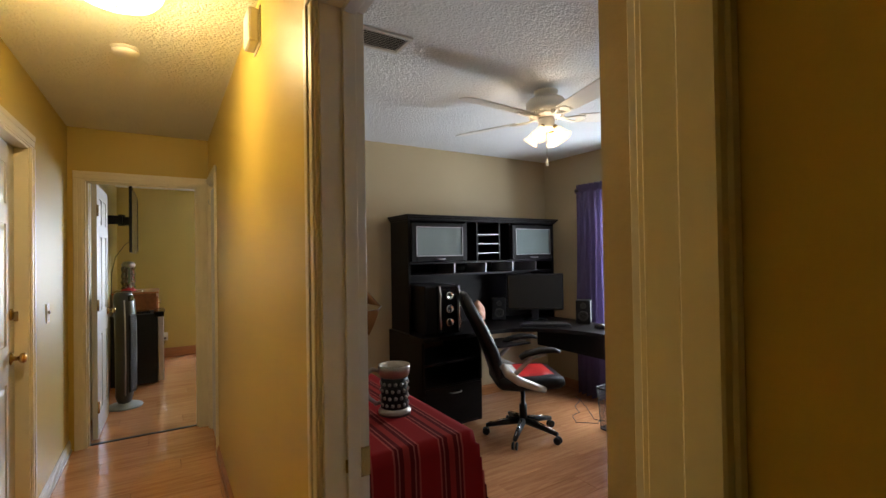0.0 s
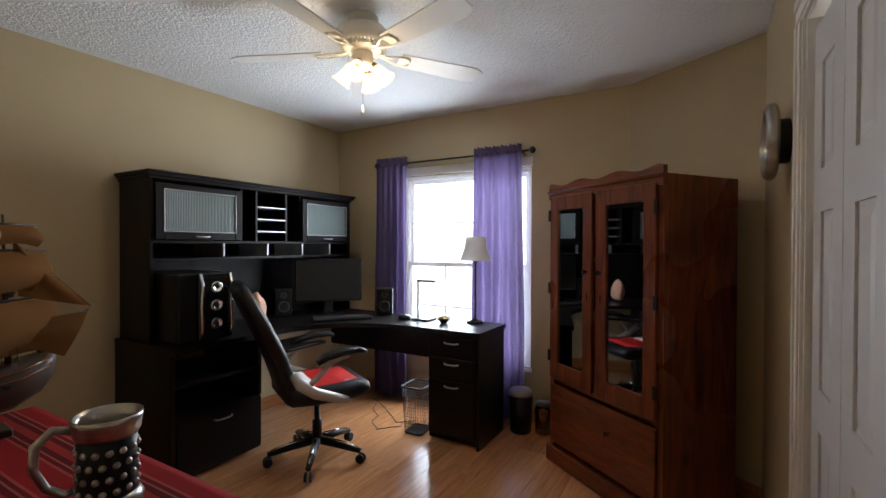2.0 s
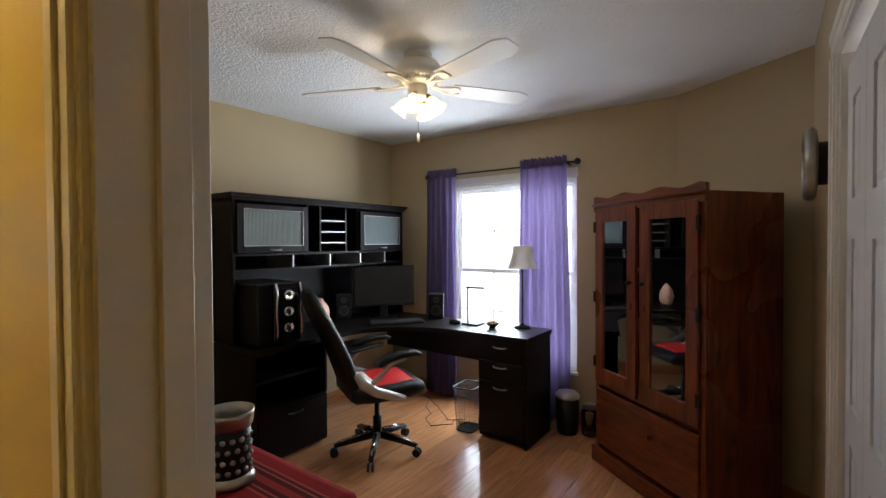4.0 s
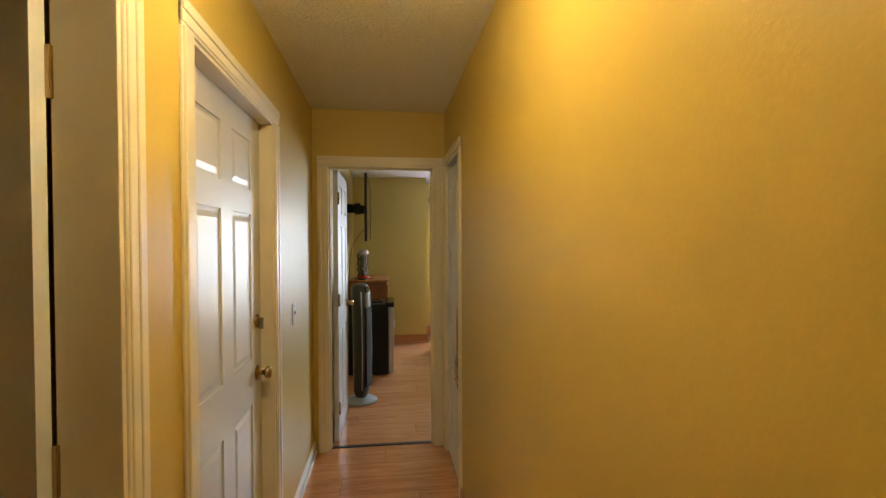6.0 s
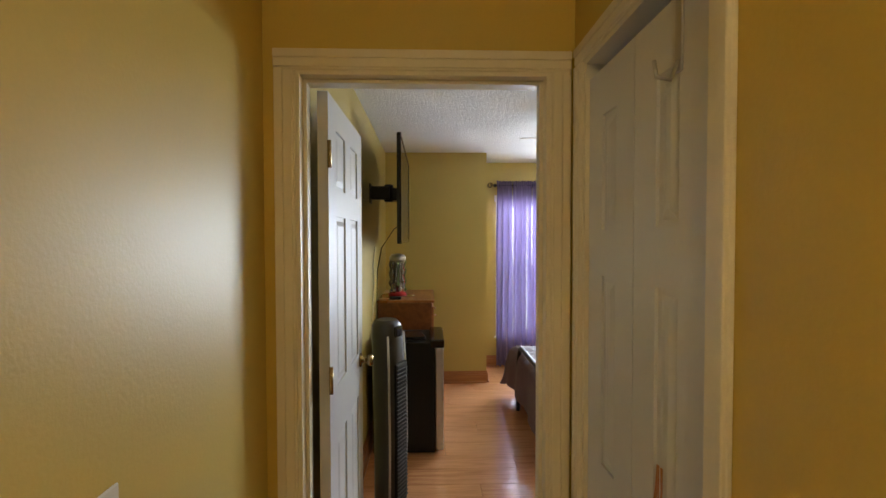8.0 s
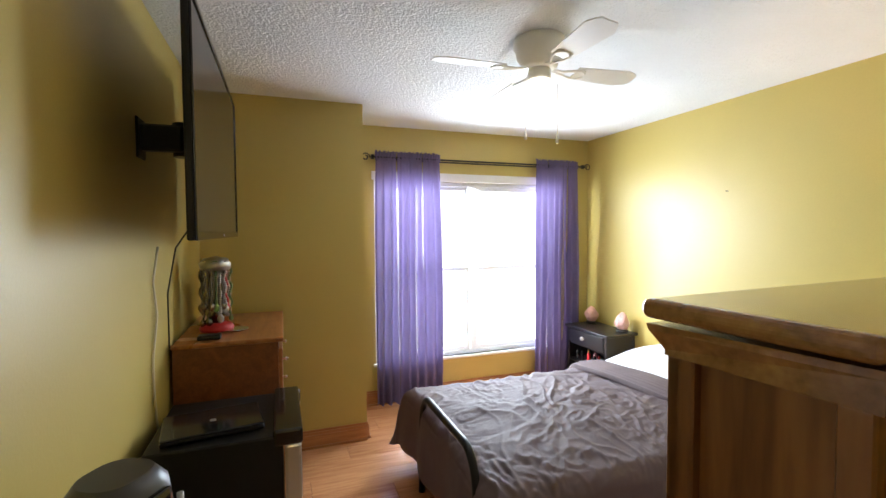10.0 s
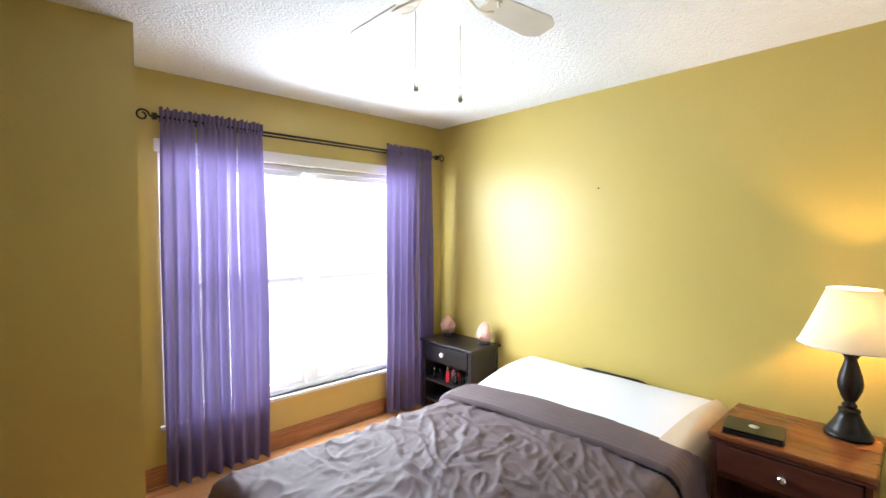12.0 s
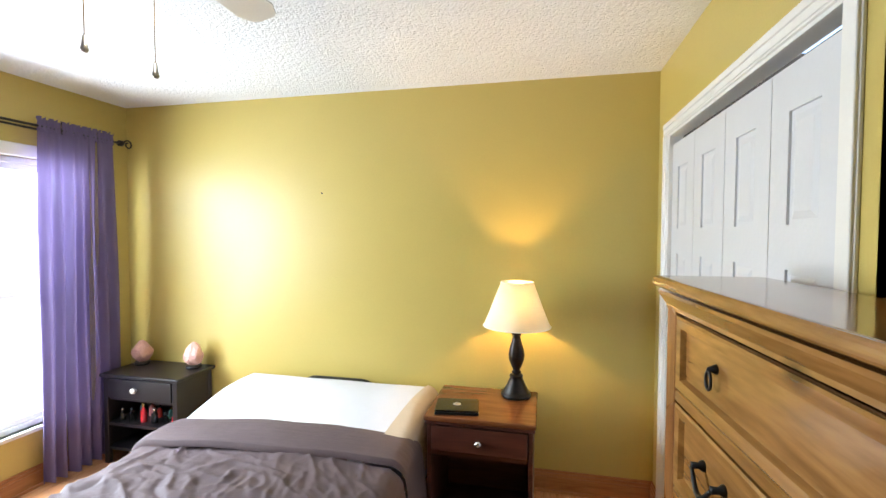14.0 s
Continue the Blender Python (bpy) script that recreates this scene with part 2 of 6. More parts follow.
FANWHITE = material("fan_enamel", (0.78, 0.76, 0.70), 0.32, vary=0.04)
BLADE = material("fan_blade", (0.76, 0.75, 0.72), 0.40, vary=0.04)
SALT = material("salt_crystal", (0.78, 0.42, 0.30), 0.42, vary=0.3, scale=12, bump=0.5, bump_scale=30)
SALT_PALE = material("pale_salt_crystal", (0.72, 0.40, 0.33), 0.42, vary=0.2, scale=12, bump=0.5, bump_scale=30)
SHADE_LIT = emitter("lit_shade", (1.0, 0.72, 0.36), 0.75)
SHADE = sheer("linen_shade", (0.80, 0.79, 0.73), 0.40, 0.0)
DOME_LIT = emitter("lit_dome", (1.0, 0.80, 0.42), 3.0)
BULB_LIT = emitter("lit_bulb_glass", (1.0, 0.74, 0.42), 0.45)
BULB_COOL = emitter("lit_globe", (1.0, 0.92, 0.78), 1.3)
FROST = material("frosted_glass", (0.80, 0.78, 0.72), 0.35, vary=0.04)
PANE = clear_glass("window_glass")
DOORGLASS = clear_glass("cabinet_glass", (0.55, 0.58, 0.60), 0.01, 0.30)
CLEAR = clear_glass("bottle_glass", (0.82, 0.86, 0.86))
REEDED = material("reeded_glass", (0.17, 0.215, 0.215), 0.16, vary=0.06, scale=4)
# near black that stands in for shade in hollow and hidden places
DARK = material("shade_black", (0.02, 0.018, 0.016), 0.9)
CABLE = material("white_cable", (0.66, 0.62, 0.52), 0.5)
CABLE_D = material("black_cable", (0.012, 0.012, 0.012), 0.5)
GRASS = material("outdoor_ground", (0.55, 0.55, 0.50), 0.95, vary=0.25, scale=0.8, fine=20)
SIDING = material("pale_siding", (0.72, 0.71, 0.68), 0.8, vary=0.05, scale=2)

# ---- modelling helpers ----


def box(bm, x0, y0, z0, x1, y1, z1, bevel=0.0, seg=1, m=None):
    r = bmesh.ops.create_cube(bm, size=1.0)
    v = r["verts"]
    for p in v:
        p.co = Vector(((x0, x1)[p.co.x > 0], (y0, y1)[p.co.y > 0], (z0, z1)[p.co.z > 0]))
    if bevel:
        e = list({e for p in v for e in p.link_edges})
        g = bmesh.ops.bevel(bm, geom=e, offset=bevel, segments=seg, affect="EDGES", profile=0.5)
        v = list({p for f in g["faces"] for p in f.verts} | {p for p in v if p.is_valid})
    if m is not None:
        for p in v:
            p.co = m @ p.co
    return bm


def lathe(bm, profile, seg=20, m=None, cap=True):
    """Turns (radius, height) pairs round z."""
    rings = []
    for r, z in profile:
        ring = []
        for i in range(seg):
            a = 2 * math.pi * i / seg
            c = Vector((r * math.cos(a), r * math.sin(a), z))
            ring.append(bm.verts.new(m @ c if m is not None else c))
        rings.append(ring)
    for a, b in zip(rings, rings[1:]):
        for i in range(seg):
            f = bm.faces.new((a[i], a[(i + 1) % seg], b[(i + 1) % seg], b[i]))
            f.smooth = True
    if cap:
        bm.faces.new(rings[0][::-1])
        bm.faces.new(rings[-1])
    return bm


def tube(bm, pts, r, seg=8, closed=False):
    """A round bar along the points; r may be a list."""
    pts = [Vector(p) for p in pts]
    n = len(pts)
    rs = r if isinstance(r, (list, tuple)) else [r] * n
    rings, up = [], None
    for i, p in enumerate(pts):
        a, b = pts[max(i - 1, 0)], pts[min(i + 1, n - 1)]
        if closed:
            a, b = pts[i - 1], pts[(i + 1) % n]
        d = (b - a).normalized()
        if up is None:
            up = d.orthogonal().normalized()
        up = (up - d * up.dot(d))
        up = up.normalized() if up.length > 1e-6 else d.orthogonal().normalized()
        s = d.cross(up)
        rings.append([bm.verts.new(p + (up * math.cos(t) + s * math.sin(t)) * rs[i]) for t in (2 * math.pi * k / seg for k in range(seg))])
    pairs = list(zip(rings, rings[1:])) + ([(rings[-1], rings[0])] if closed else [])
    for a, b in pairs:
        for k in range(seg):
            f = bm.faces.new((a[k], a[(k + 1) % seg], b[(k + 1) % seg], b[k]))
            f.smooth = True
    if not closed:
        bm.faces.new(rings[0][::-1])
        bm.faces.new(rings[-1])
    return bm


def prism(bm, outline, z0, z1, m=None):
    """An upright solid over a flat outline of (x, y)."""
    lo = [bm.verts.new((x, y, z0)) for x, y in outline]
    hi = [bm.verts.new((x, y, z1)) for x, y in outline]
    bm.faces.new(lo[::-1])
    bm.faces.new(hi)
    n = len(lo)
    for i in range(n):
        bm.faces.new((lo[i], lo[(i + 1) % n], hi[(i + 1) % n], hi[i]))
    if m is not None:
        for v in lo + hi:
            v.co = m @ v.co
    return bm


def loft(bm, rings, smooth=True, cap=True):
    rings = [[bm.verts.new(p) for p in ring] for ring in rings]
    n = len(rings[0])
    for a, b in zip(rings, rings[1:]):
        for i in range(n):
            f = bm.faces.new((a[i], a[(i + 1) % n], b[(i + 1) % n], b[i]))
            f.smooth = smooth
    if cap:
        bm.faces.new(rings[0][::-1])
        bm.faces.new(rings[-1])
    return bm


def rounded(w, h, r, n=4):
    """The outline of a rounded rectangle round the origin."""
    out = []
    for cx, cy, a0 in ((w / 2 - r, h / 2 - r, 0), (-w / 2 + r, h / 2 - r, 90), (-w / 2 + r, -h / 2 + r, 180), (w / 2 - r, -h / 2 + r, 270)):
        for k in range(n + 1):
            a = radians(a0 + 90 * k / n)
            out.append((cx + r * math.cos(a), cy + r * math.sin(a)))
    return out


def part(name, bm, mat, parent=None, label=""):
    me = bpy.data.meshes.new(name)
    bmesh.ops.recalc_face_normals(bm, faces=bm.faces)
    bm.to_mesh(me)
    bm.free()
    me.materials.append(mat)
    ob = new(name, me)
    ob.parent = parent
    if label:
        ob["label"] = label
    return ob


def thing(name, m, label, category, group="", kind=""):
    ob = new(name)
    ob.empty_display_size = 0.1
    ob.matrix_world = m
    return tagged(ob, label, category, group, kind)


def B(*a, **k):
    return box(bmesh.new(), *a, **k)


def L(profile, seg=20, m=None):
    return lathe(bmesh.new(), profile, seg, m)


def T(pts, r, seg=8, closed=False):
    return tube(bmesh.new(), pts, r, seg, closed)


def sphere_profile(r, z=0.0, n=8, squash=1.0):
    return [(max(r * math.sin(math.pi * i / n), 0.0004), z - r * squash * math.cos(math.pi * i / n)) for i in range(n + 1)]


# ---- the setting ----
H = 2.42
DOOR_H = 2.03


def structure(name, bm, mat, label="", parent=None):
    ob = part(name, bm, mat, parent, label)
    ob["kind"] = "structure"
    return ob


def wall(name, axis, face, a0, a1, out, mat, holes=(), label="", z1=H):
    """A wall half 6 cm thick with its room face at `face` on the axis, from a0 to a1 along the other; out: +1 or -1, the side away from the room."""
    bm = bmesh.new()
    lo, hi = sorted((face, face + out * 0.06))

    def block(s0, s1, b0, b1):
        if s1 - s0 > 1e-4 and b1 - b0 > 1e-4:
            if axis == "x":
                box(bm, lo, s0, b0, hi, s1, b1)
            else:
                box(bm, s0, lo, b0, s1, hi, b1)
    s = a0
    for h0, h1, b0, b1 in sorted(holes):
        block(s, h0, 0, z1)
        block(h0, h1, 0, b0)
        block(h0, h1, b1, z1)
        s = h1
    block(s, a1, 0, z1)
    return structure(name, bm, mat, label)


# hall
wall("wall_hall_left", "x", 0.0, -3.2, 4.55, -1, HALL_PAINT, [(1.45, 2.245, 0, DOOR_H), (2.57, 3.435, 0, DOOR_H)], "golden yellow painted hallway wall")
wall("wall_hall_right", "x", 0.935, -3.2, 4.55, 1, HALL_PAINT, [(0.445, 1.29, 0, DOOR_H), (3.88, 4.46, 0, DOOR_H)], "golden yellow painted hallway wall")
wall("wall_hall_end", "y", 4.55, -0.06, 0.995, 1, HALL_PAINT, [(0.095, 0.860, 0, DOOR_H)], "golden yellow wall over the bedroom doorway")
wall("wall_hall_back", "y", -3.2, -0.06, 0.995, -1, HALL_PAINT)
# office
SOUTH, EAST, NORTH = 0.57, 4.23, 3.90
wall("wall_office_door", "x", 1.04, SOUTH, NORTH, -1, OFFICE_PAINT, [(0.445, 1.29, 0, DOOR_H)])
wall("wall_office_north", "y", NORTH, 0.995, EAST + 0.06, 1, OFFICE_PAINT, label="beige painted office wall")
wall("wall_office_window", "x", EAST, 1.24, NORTH, 1, OFFICE_PAINT, [(1.965, 3.14, 0.40, 1.93)], "beige office wall with a window")
wall("wall_office_south", "y", SOUTH, 1.04, 3.82, -1, OFFICE_PAINT, [(1.34, 2.70, 0, DOOR_H)], "beige office wall with a closet")
structure("wall_office_south_end", B(1.04, 0.385, 0, 1.12, SOUTH - 0.06, H), OFFICE_PAINT)
d = Vector((EAST - 3.76, 1.27 - SOUTH, 0))
ang = math.atan2(d.y, d.x)
structure("wall_office_corner", B(-0.08, -0.06, 0, d.length + 0.06, 0, H, m=pose(3.76, SOUTH, 0, 0, 0, math.degrees(ang))), OFFICE_PAINT, "angled beige wall across the office corner")
# bedroom
TVX, EASTB, NB, CLO, ALC = 0.05, 3.505, 8.52, 4.945, 7.90
wall("wall_bedroom_tv", "x", TVX, 4.67, ALC + 0.06, -1, BED_PAINT, label="olive gold painted bedroom wall")
wall("wall_bedroom_door", "y", 4.67, 0.0, 1.75, -1, BED_PAINT, [(0.095, 0.860, 0, DOOR_H)])
wall("wall_bedroom_return", "x", 1.75, 4.61, CLO, 1, BED_PAINT)
wall("wall_bedroom_closet", "y", CLO, 1.75, EASTB + 0.06, -1, BED_PAINT, [(1.922, 3.30, 0, DOOR_H)], "olive gold wall with a wide closet")
wall("wall_bedroom_bed", "x", EASTB, CLO, NB, 1, BED_PAINT, label="olive gold wall behind the bed")
wall("wall_bedroom_window", "y", NB, 1.105, EASTB + 0.06, 1, BED_PAINT, [(1.30, 3.18, 0.36, 1.96)], "olive gold wall with a wide window")
wall("wall_bedroom_alcove", "y", ALC, TVX, 1.045, 1, BED_PAINT, label="olive gold wall of a boxed-out corner")
wall("wall_bedroom_alcove_side", "x", 1.105, ALC, NB + 0.06, -1, BED_PAINT)
# ceilings and outer shell
structure("ceiling_hall", B(-0.06, -3.26, H, 0.995, 4.61, H + 0.1), CEILING_HALL, "sprayed popcorn ceiling tinted with the hall's warm lamplight")
structure("ceiling_office", B(0.995, 0.30, H, EAST + 0.12, NORTH + 0.06, H + 0.1), CEILING, "white sprayed popcorn ceiling")
structure("ceiling_bedroom", B(-0.06, 4.61, H, EASTB + 0.12, NB + 0.12, H + 0.1), CEILING, "white sprayed popcorn ceiling")
structure("subfloor", B(-1.6, -3.3, -0.2, EAST + 0.2, NB + 0.15, -0.012), DARK)
# closets and the dim room behind the open door; near-black closet walls and ceiling stand for shade
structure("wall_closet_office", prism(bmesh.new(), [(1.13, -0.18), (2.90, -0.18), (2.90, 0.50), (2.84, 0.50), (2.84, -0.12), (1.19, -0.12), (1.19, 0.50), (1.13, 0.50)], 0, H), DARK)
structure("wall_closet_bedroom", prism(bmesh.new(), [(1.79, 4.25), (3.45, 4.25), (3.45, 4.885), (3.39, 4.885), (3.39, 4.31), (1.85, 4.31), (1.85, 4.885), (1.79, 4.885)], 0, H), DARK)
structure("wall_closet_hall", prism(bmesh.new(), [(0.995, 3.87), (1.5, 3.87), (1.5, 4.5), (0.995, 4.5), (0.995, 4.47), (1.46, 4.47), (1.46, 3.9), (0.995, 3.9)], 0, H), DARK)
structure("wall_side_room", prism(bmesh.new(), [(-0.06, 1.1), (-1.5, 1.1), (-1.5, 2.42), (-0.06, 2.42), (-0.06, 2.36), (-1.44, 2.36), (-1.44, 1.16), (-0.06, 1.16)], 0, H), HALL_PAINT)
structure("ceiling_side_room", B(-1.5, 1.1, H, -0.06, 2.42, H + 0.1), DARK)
# outdoors
structure("ground", B(-400, -400, -0.9, 400, 400, -0.5), GRASS, "pale ground outside the windows")


# ---- doorways ----
def casing(name, axis, face, a0, a1, out, mat, w=0.062, t=0.017, z1=DOOR_H, foot=0.0):
    """Moulded trim round an opening on one wall face; out: the side it stands proud to."""
    top = thing(name, Matrix.Identity(4), "", "", kind="structure")

    def bar(n, s0, s1, b0, b1):
        bm = bmesh.new()
        for k, (i0, i1, dep) in enumerate(((0.0, 1.0, 0.55), (0.12, 0.55, 0.8), (0.55, 0.96, 1.0))):
            p, q = sorted((face, face + out * t * dep))
            if s1 - s0 < b1 - b0:
                inner_low = s0 >= a1 - 1e-6
                u0, u1 = (s0 + w * i0, s0 + w * i1) if inner_low else (s1 - w * i1, s1 - w * i0)
                v0, v1 = b0, b1
            else:
                u0, u1 = s0, s1
                v0, v1 = b0 + w * i0, b0 + w * i1
            bev = 0.002
            if axis == "x":
                box(bm, p, u0, v0, q, u1, v1, bev)
            else:
                box(bm, u0, p, v0, u1, q, v1, bev)
        part(n, bm, mat, top)
    bar("side_trim", a0 - w, a0, foot, z1)
    bar("side_trim", a1, a1 + w, foot, z1)
    bar("head_trim", a0 - w, a1 + w, z1, z1 + w)
    return top


def jamb(name, axis, f0, f1, a0, a1, mat, stop=None):
    """The lining of an opening between the wall faces f0 and f1."""
    bm = bmesh.new()
    t = 0.012
    for s0, s1, b0, b1 in ((a0 - 0.001, a0 + t, 0, DOOR_H), (a1 - t, a1 + 0.001, 0, DOOR_H), (a0 + t, a1 - t, DOOR_H - t, DOOR_H + 0.001)):
        if axis == "x":
            box(bm, f0 - 0.003, s0, b0, f1 + 0.003, s1, b1, 0.001)
        else:
            box(bm, s0, f0 - 0.003, b0, s1, f1 + 0.003, b1, 0.001)
    if stop is not None:
        g = 0.012
        for s0, s1, b0, b1 in ((a0 + t, a0 + t + g, 0, DOOR_H - t), (a1 - t - g, a1 - t, 0, DOOR_H - t), (a0 + t + g, a1 - t - g, DOOR_H - t - g, DOOR_H - t)):
            if axis == "x":
                box(bm, stop, s0, b0, stop + 0.032, s1, b1, 0.001)
            else:
                box(bm, s0, stop, b0, s1, stop + 0.032, b1, 0.001)
    return structure(name, bm, mat)


casing("trim_office_door", "x", 0.935, 0.445, 1.29, -1, CREAM, w=0.068, t=0.022)
jamb("jamb_office_door", "x", 0.935, 1.04, 0.445, 1.29, WHITE, stop=0.985)
casing("trim_bedroom_door", "y", 4.55, 0.095, 0.860, -1, CREAM, w=0.062)
casing("trim_bedroom_door_inside", "y", 4.67, 0.105, 0.860, 1, WHITE, w=0.052)
jamb("jamb_bedroom_door", "y", 4.55, 4.67, 0.095, 0.860, CREAM, stop=4.585)
casing("trim_side_room", "x", 0.0, 1.45, 2.245, 1, CREAM)
jamb("jamb_side_room", "x", -0.11, 0.0, 1.45, 2.245, CREAM)
casing("trim_garage_door", "x", 0.0, 2.57, 3.435, 1, CREAM, w=0.072)
jamb("jamb_garage_door", "x", -0.11, 0.0, 2.57, 3.435, CREAM)
# unseen near-black backing added behind the closed garage door
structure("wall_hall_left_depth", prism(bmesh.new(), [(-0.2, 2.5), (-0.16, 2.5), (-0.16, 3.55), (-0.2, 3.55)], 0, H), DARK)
casing("trim_hall_closet", "x", 0.935, 3.88, 4.46, -1, CREAM, w=0.055)
jamb("jamb_hall_closet", "x", 0.935, 0.995, 3.88, 4.46, CREAM)
casing("trim_office_closet", "y", SOUTH, 1.34, 2.70, 1, WHITE, w=0.085, t=0.024)
jamb("jamb_office_closet", "y", SOUTH - 0.06, SOUTH, 1.34, 2.70, WHITE)
casing("trim_bedroom_closet", "y", CLO, 1.922, 3.30, 1, WHITE, w=0.062)
jamb("jamb_bedroom_closet", "y", CLO - 0.06, CLO, 1.922, 3.30, WHITE)


def panel_door(name, w, h, t, m, label, rows, columns=2, mat=DOORW, category="door", st=0.118, mid=0.105):
    """A moulded door: x along its width, y through it; rows: (z0, z1) of the raised panels. Stiles, rails and panels are built in relief on both faces."""
    top = thing(name, m, label, category)
    bm = bmesh.new()
    box(bm, 0, 0.007, 0, w, t - 0.007, h)
    st = st if columns == 2 else 0.095
    pw = (w - 2 * st - (columns - 1) * mid) / columns
    xs = [(st + i * (pw + mid), st + i * (pw + mid) + pw) for i in range(columns)]
    for y0, y1 in ((0, 0.0075), (t - 0.0075, t)):
        box(bm, 0, y0, 0, st, y1, h)
        box(bm, w - st, y0, 0, w, y1, h)
        for i in range(columns - 1):
            box(bm, xs[i][1], y0, 0, xs[i + 1][0], y1, h)
        zs = [0] + [z for r in rows for z in r] + [h]
        for a, b in zip(zs[::2], zs[1::2]):
            for x0, x1 in xs:
                box(bm, x0, y0, a, x1, y1, b)
    part("leaf", bm, mat, top)
    for side in (0, 1):
        for x0, x1 in xs:
            for z0, z1 in rows:
                pb = bmesh.new()
                y = 0.0075 if side == 0 else t - 0.0075
                s = -1 if side == 0 else 1
                g0, g1 = 0.012, 0.034
                a = [(x0 + g0, y, z0 + g0), (x1 - g0, y, z0 + g0), (x1 - g0, y, z1 - g0), (x0 + g0, y, z1 - g0)]
                b = [(x0 + g1, y + s * 0.006, z0 + g1), (x1 - g1, y + s * 0.006, z0 + g1), (x1 - g1, y + s * 0.006, z1 - g1), (x0 + g1, y + s * 0.006, z1 - g1)]
                loft(pb, [a, b], smooth=False)
                part("raised_panel", pb, mat, top)
    return top


def knob(parent, x, z, t, mat=BRASS, sides=(-1, 1)):
    for s in sides:
        base = 0 if s < 0 else t
        m = Matrix.Translation((x, base, z)) @ Matrix.Rotation(radians(90 if s < 0 else -90), 4, "X")
        k = part("door_knob", L([(0.032, 0), (0.032, 0.004), (0.012, 0.010), (0.011, 0.030), (0.024, 0.038), (0.027, 0.050), (0.021, 0.060), (0.004, 0.063)], 20, m), mat, parent)
    return k


SIX = [(0.19, 0.80), (0.99, 1.60), (1.70, 1.905)]
garage = panel_door("garage_door_leaf", 0.839, 2.008, 0.04, Matrix.Translation((-0.054, 2.573, 0.006)) @ Matrix.Rotation(radians(90), 4, "Z"), "white six-panel door, closed, with brass knob and deadbolt", SIX, st=0.132, mid=0.115)
knob(garage, 0.772, 0.915, 0.04, BRASS, (-1,))
part("deadbolt", L([(0.030, 0), (0.030, 0.006), (0.020, 0.012), (0.004, 0.013)], 18, Matrix.Translation((0.772, 0, 1.14)) @ Matrix.Rotation(radians(90), 4, "X")), BRASS, garage)
part("deadbolt_turn", B(0.766, -0.030, 1.105, 0.778, -0.010, 1.155, 0.002), BRASS, garage)
bed_door = panel_door("bedroom_door_leaf", 0.678, 2.008, 0.035, Matrix.Translation((0.160, 4.69, 0.008)) @ Matrix.Rotation(radians(89.2), 4, "Z"), "white six-panel bedroom door standing open", SIX)
knob(bed_door, 0.610, 0.95, 0.035, BRASS)
for z in (0.25, 1.05, 1.80):
    part("hinge", T([(-0.008, -0.006, z - 0.045), (-0.008, -0.006, z + 0.045)], 0.007), BRASS, bed_door)
side_door = panel_door("side_room_door_leaf", 0.77, 2.008, 0.035, Matrix.Translation((-0.118, 2.228, 0.008)) @ Matrix.Rotation(radians(176), 4, "Z"), "white six-panel door opened into the side room", SIX)
for z in (0.25, 1.05, 1.80):
    part("hinge", B(-0.010, -0.012, z - 0.05, 0.006, 0.002, z + 0.05, 0.002), BRASS, side_door)


def bifold(name, w, m, label):
    return panel_door(name, w, 1.962, 0.03, m, label, [(0.16, 0.80), (0.92, 1.42), (1.54, 1.84)], 1)


for i in range(4):
    bifold("closet_door", 0.328, pose(1.356 + 0.332 * i, SOUTH - 0.045, 0.012), "white panelled bifold closet door in the office")["group"] = "office closet doors"
for i in range(4):
    bifold("closet_door", 0.334, pose(1.937 + 0.338 * i, CLO - 0.045, 0.012), "white panelled bifold closet door in the bedroom")["group"] = "bedroom closet doors"
for i in range(2):
    bifold("closet_door", 0.274, Matrix.Translation((0.975, 3.897 + 0.278 * i, 0.012)) @ Matrix.Rotation(radians(90), 4, "Z"), "worn white bifold hallway closet door")["group"] = "hallway closet doors"


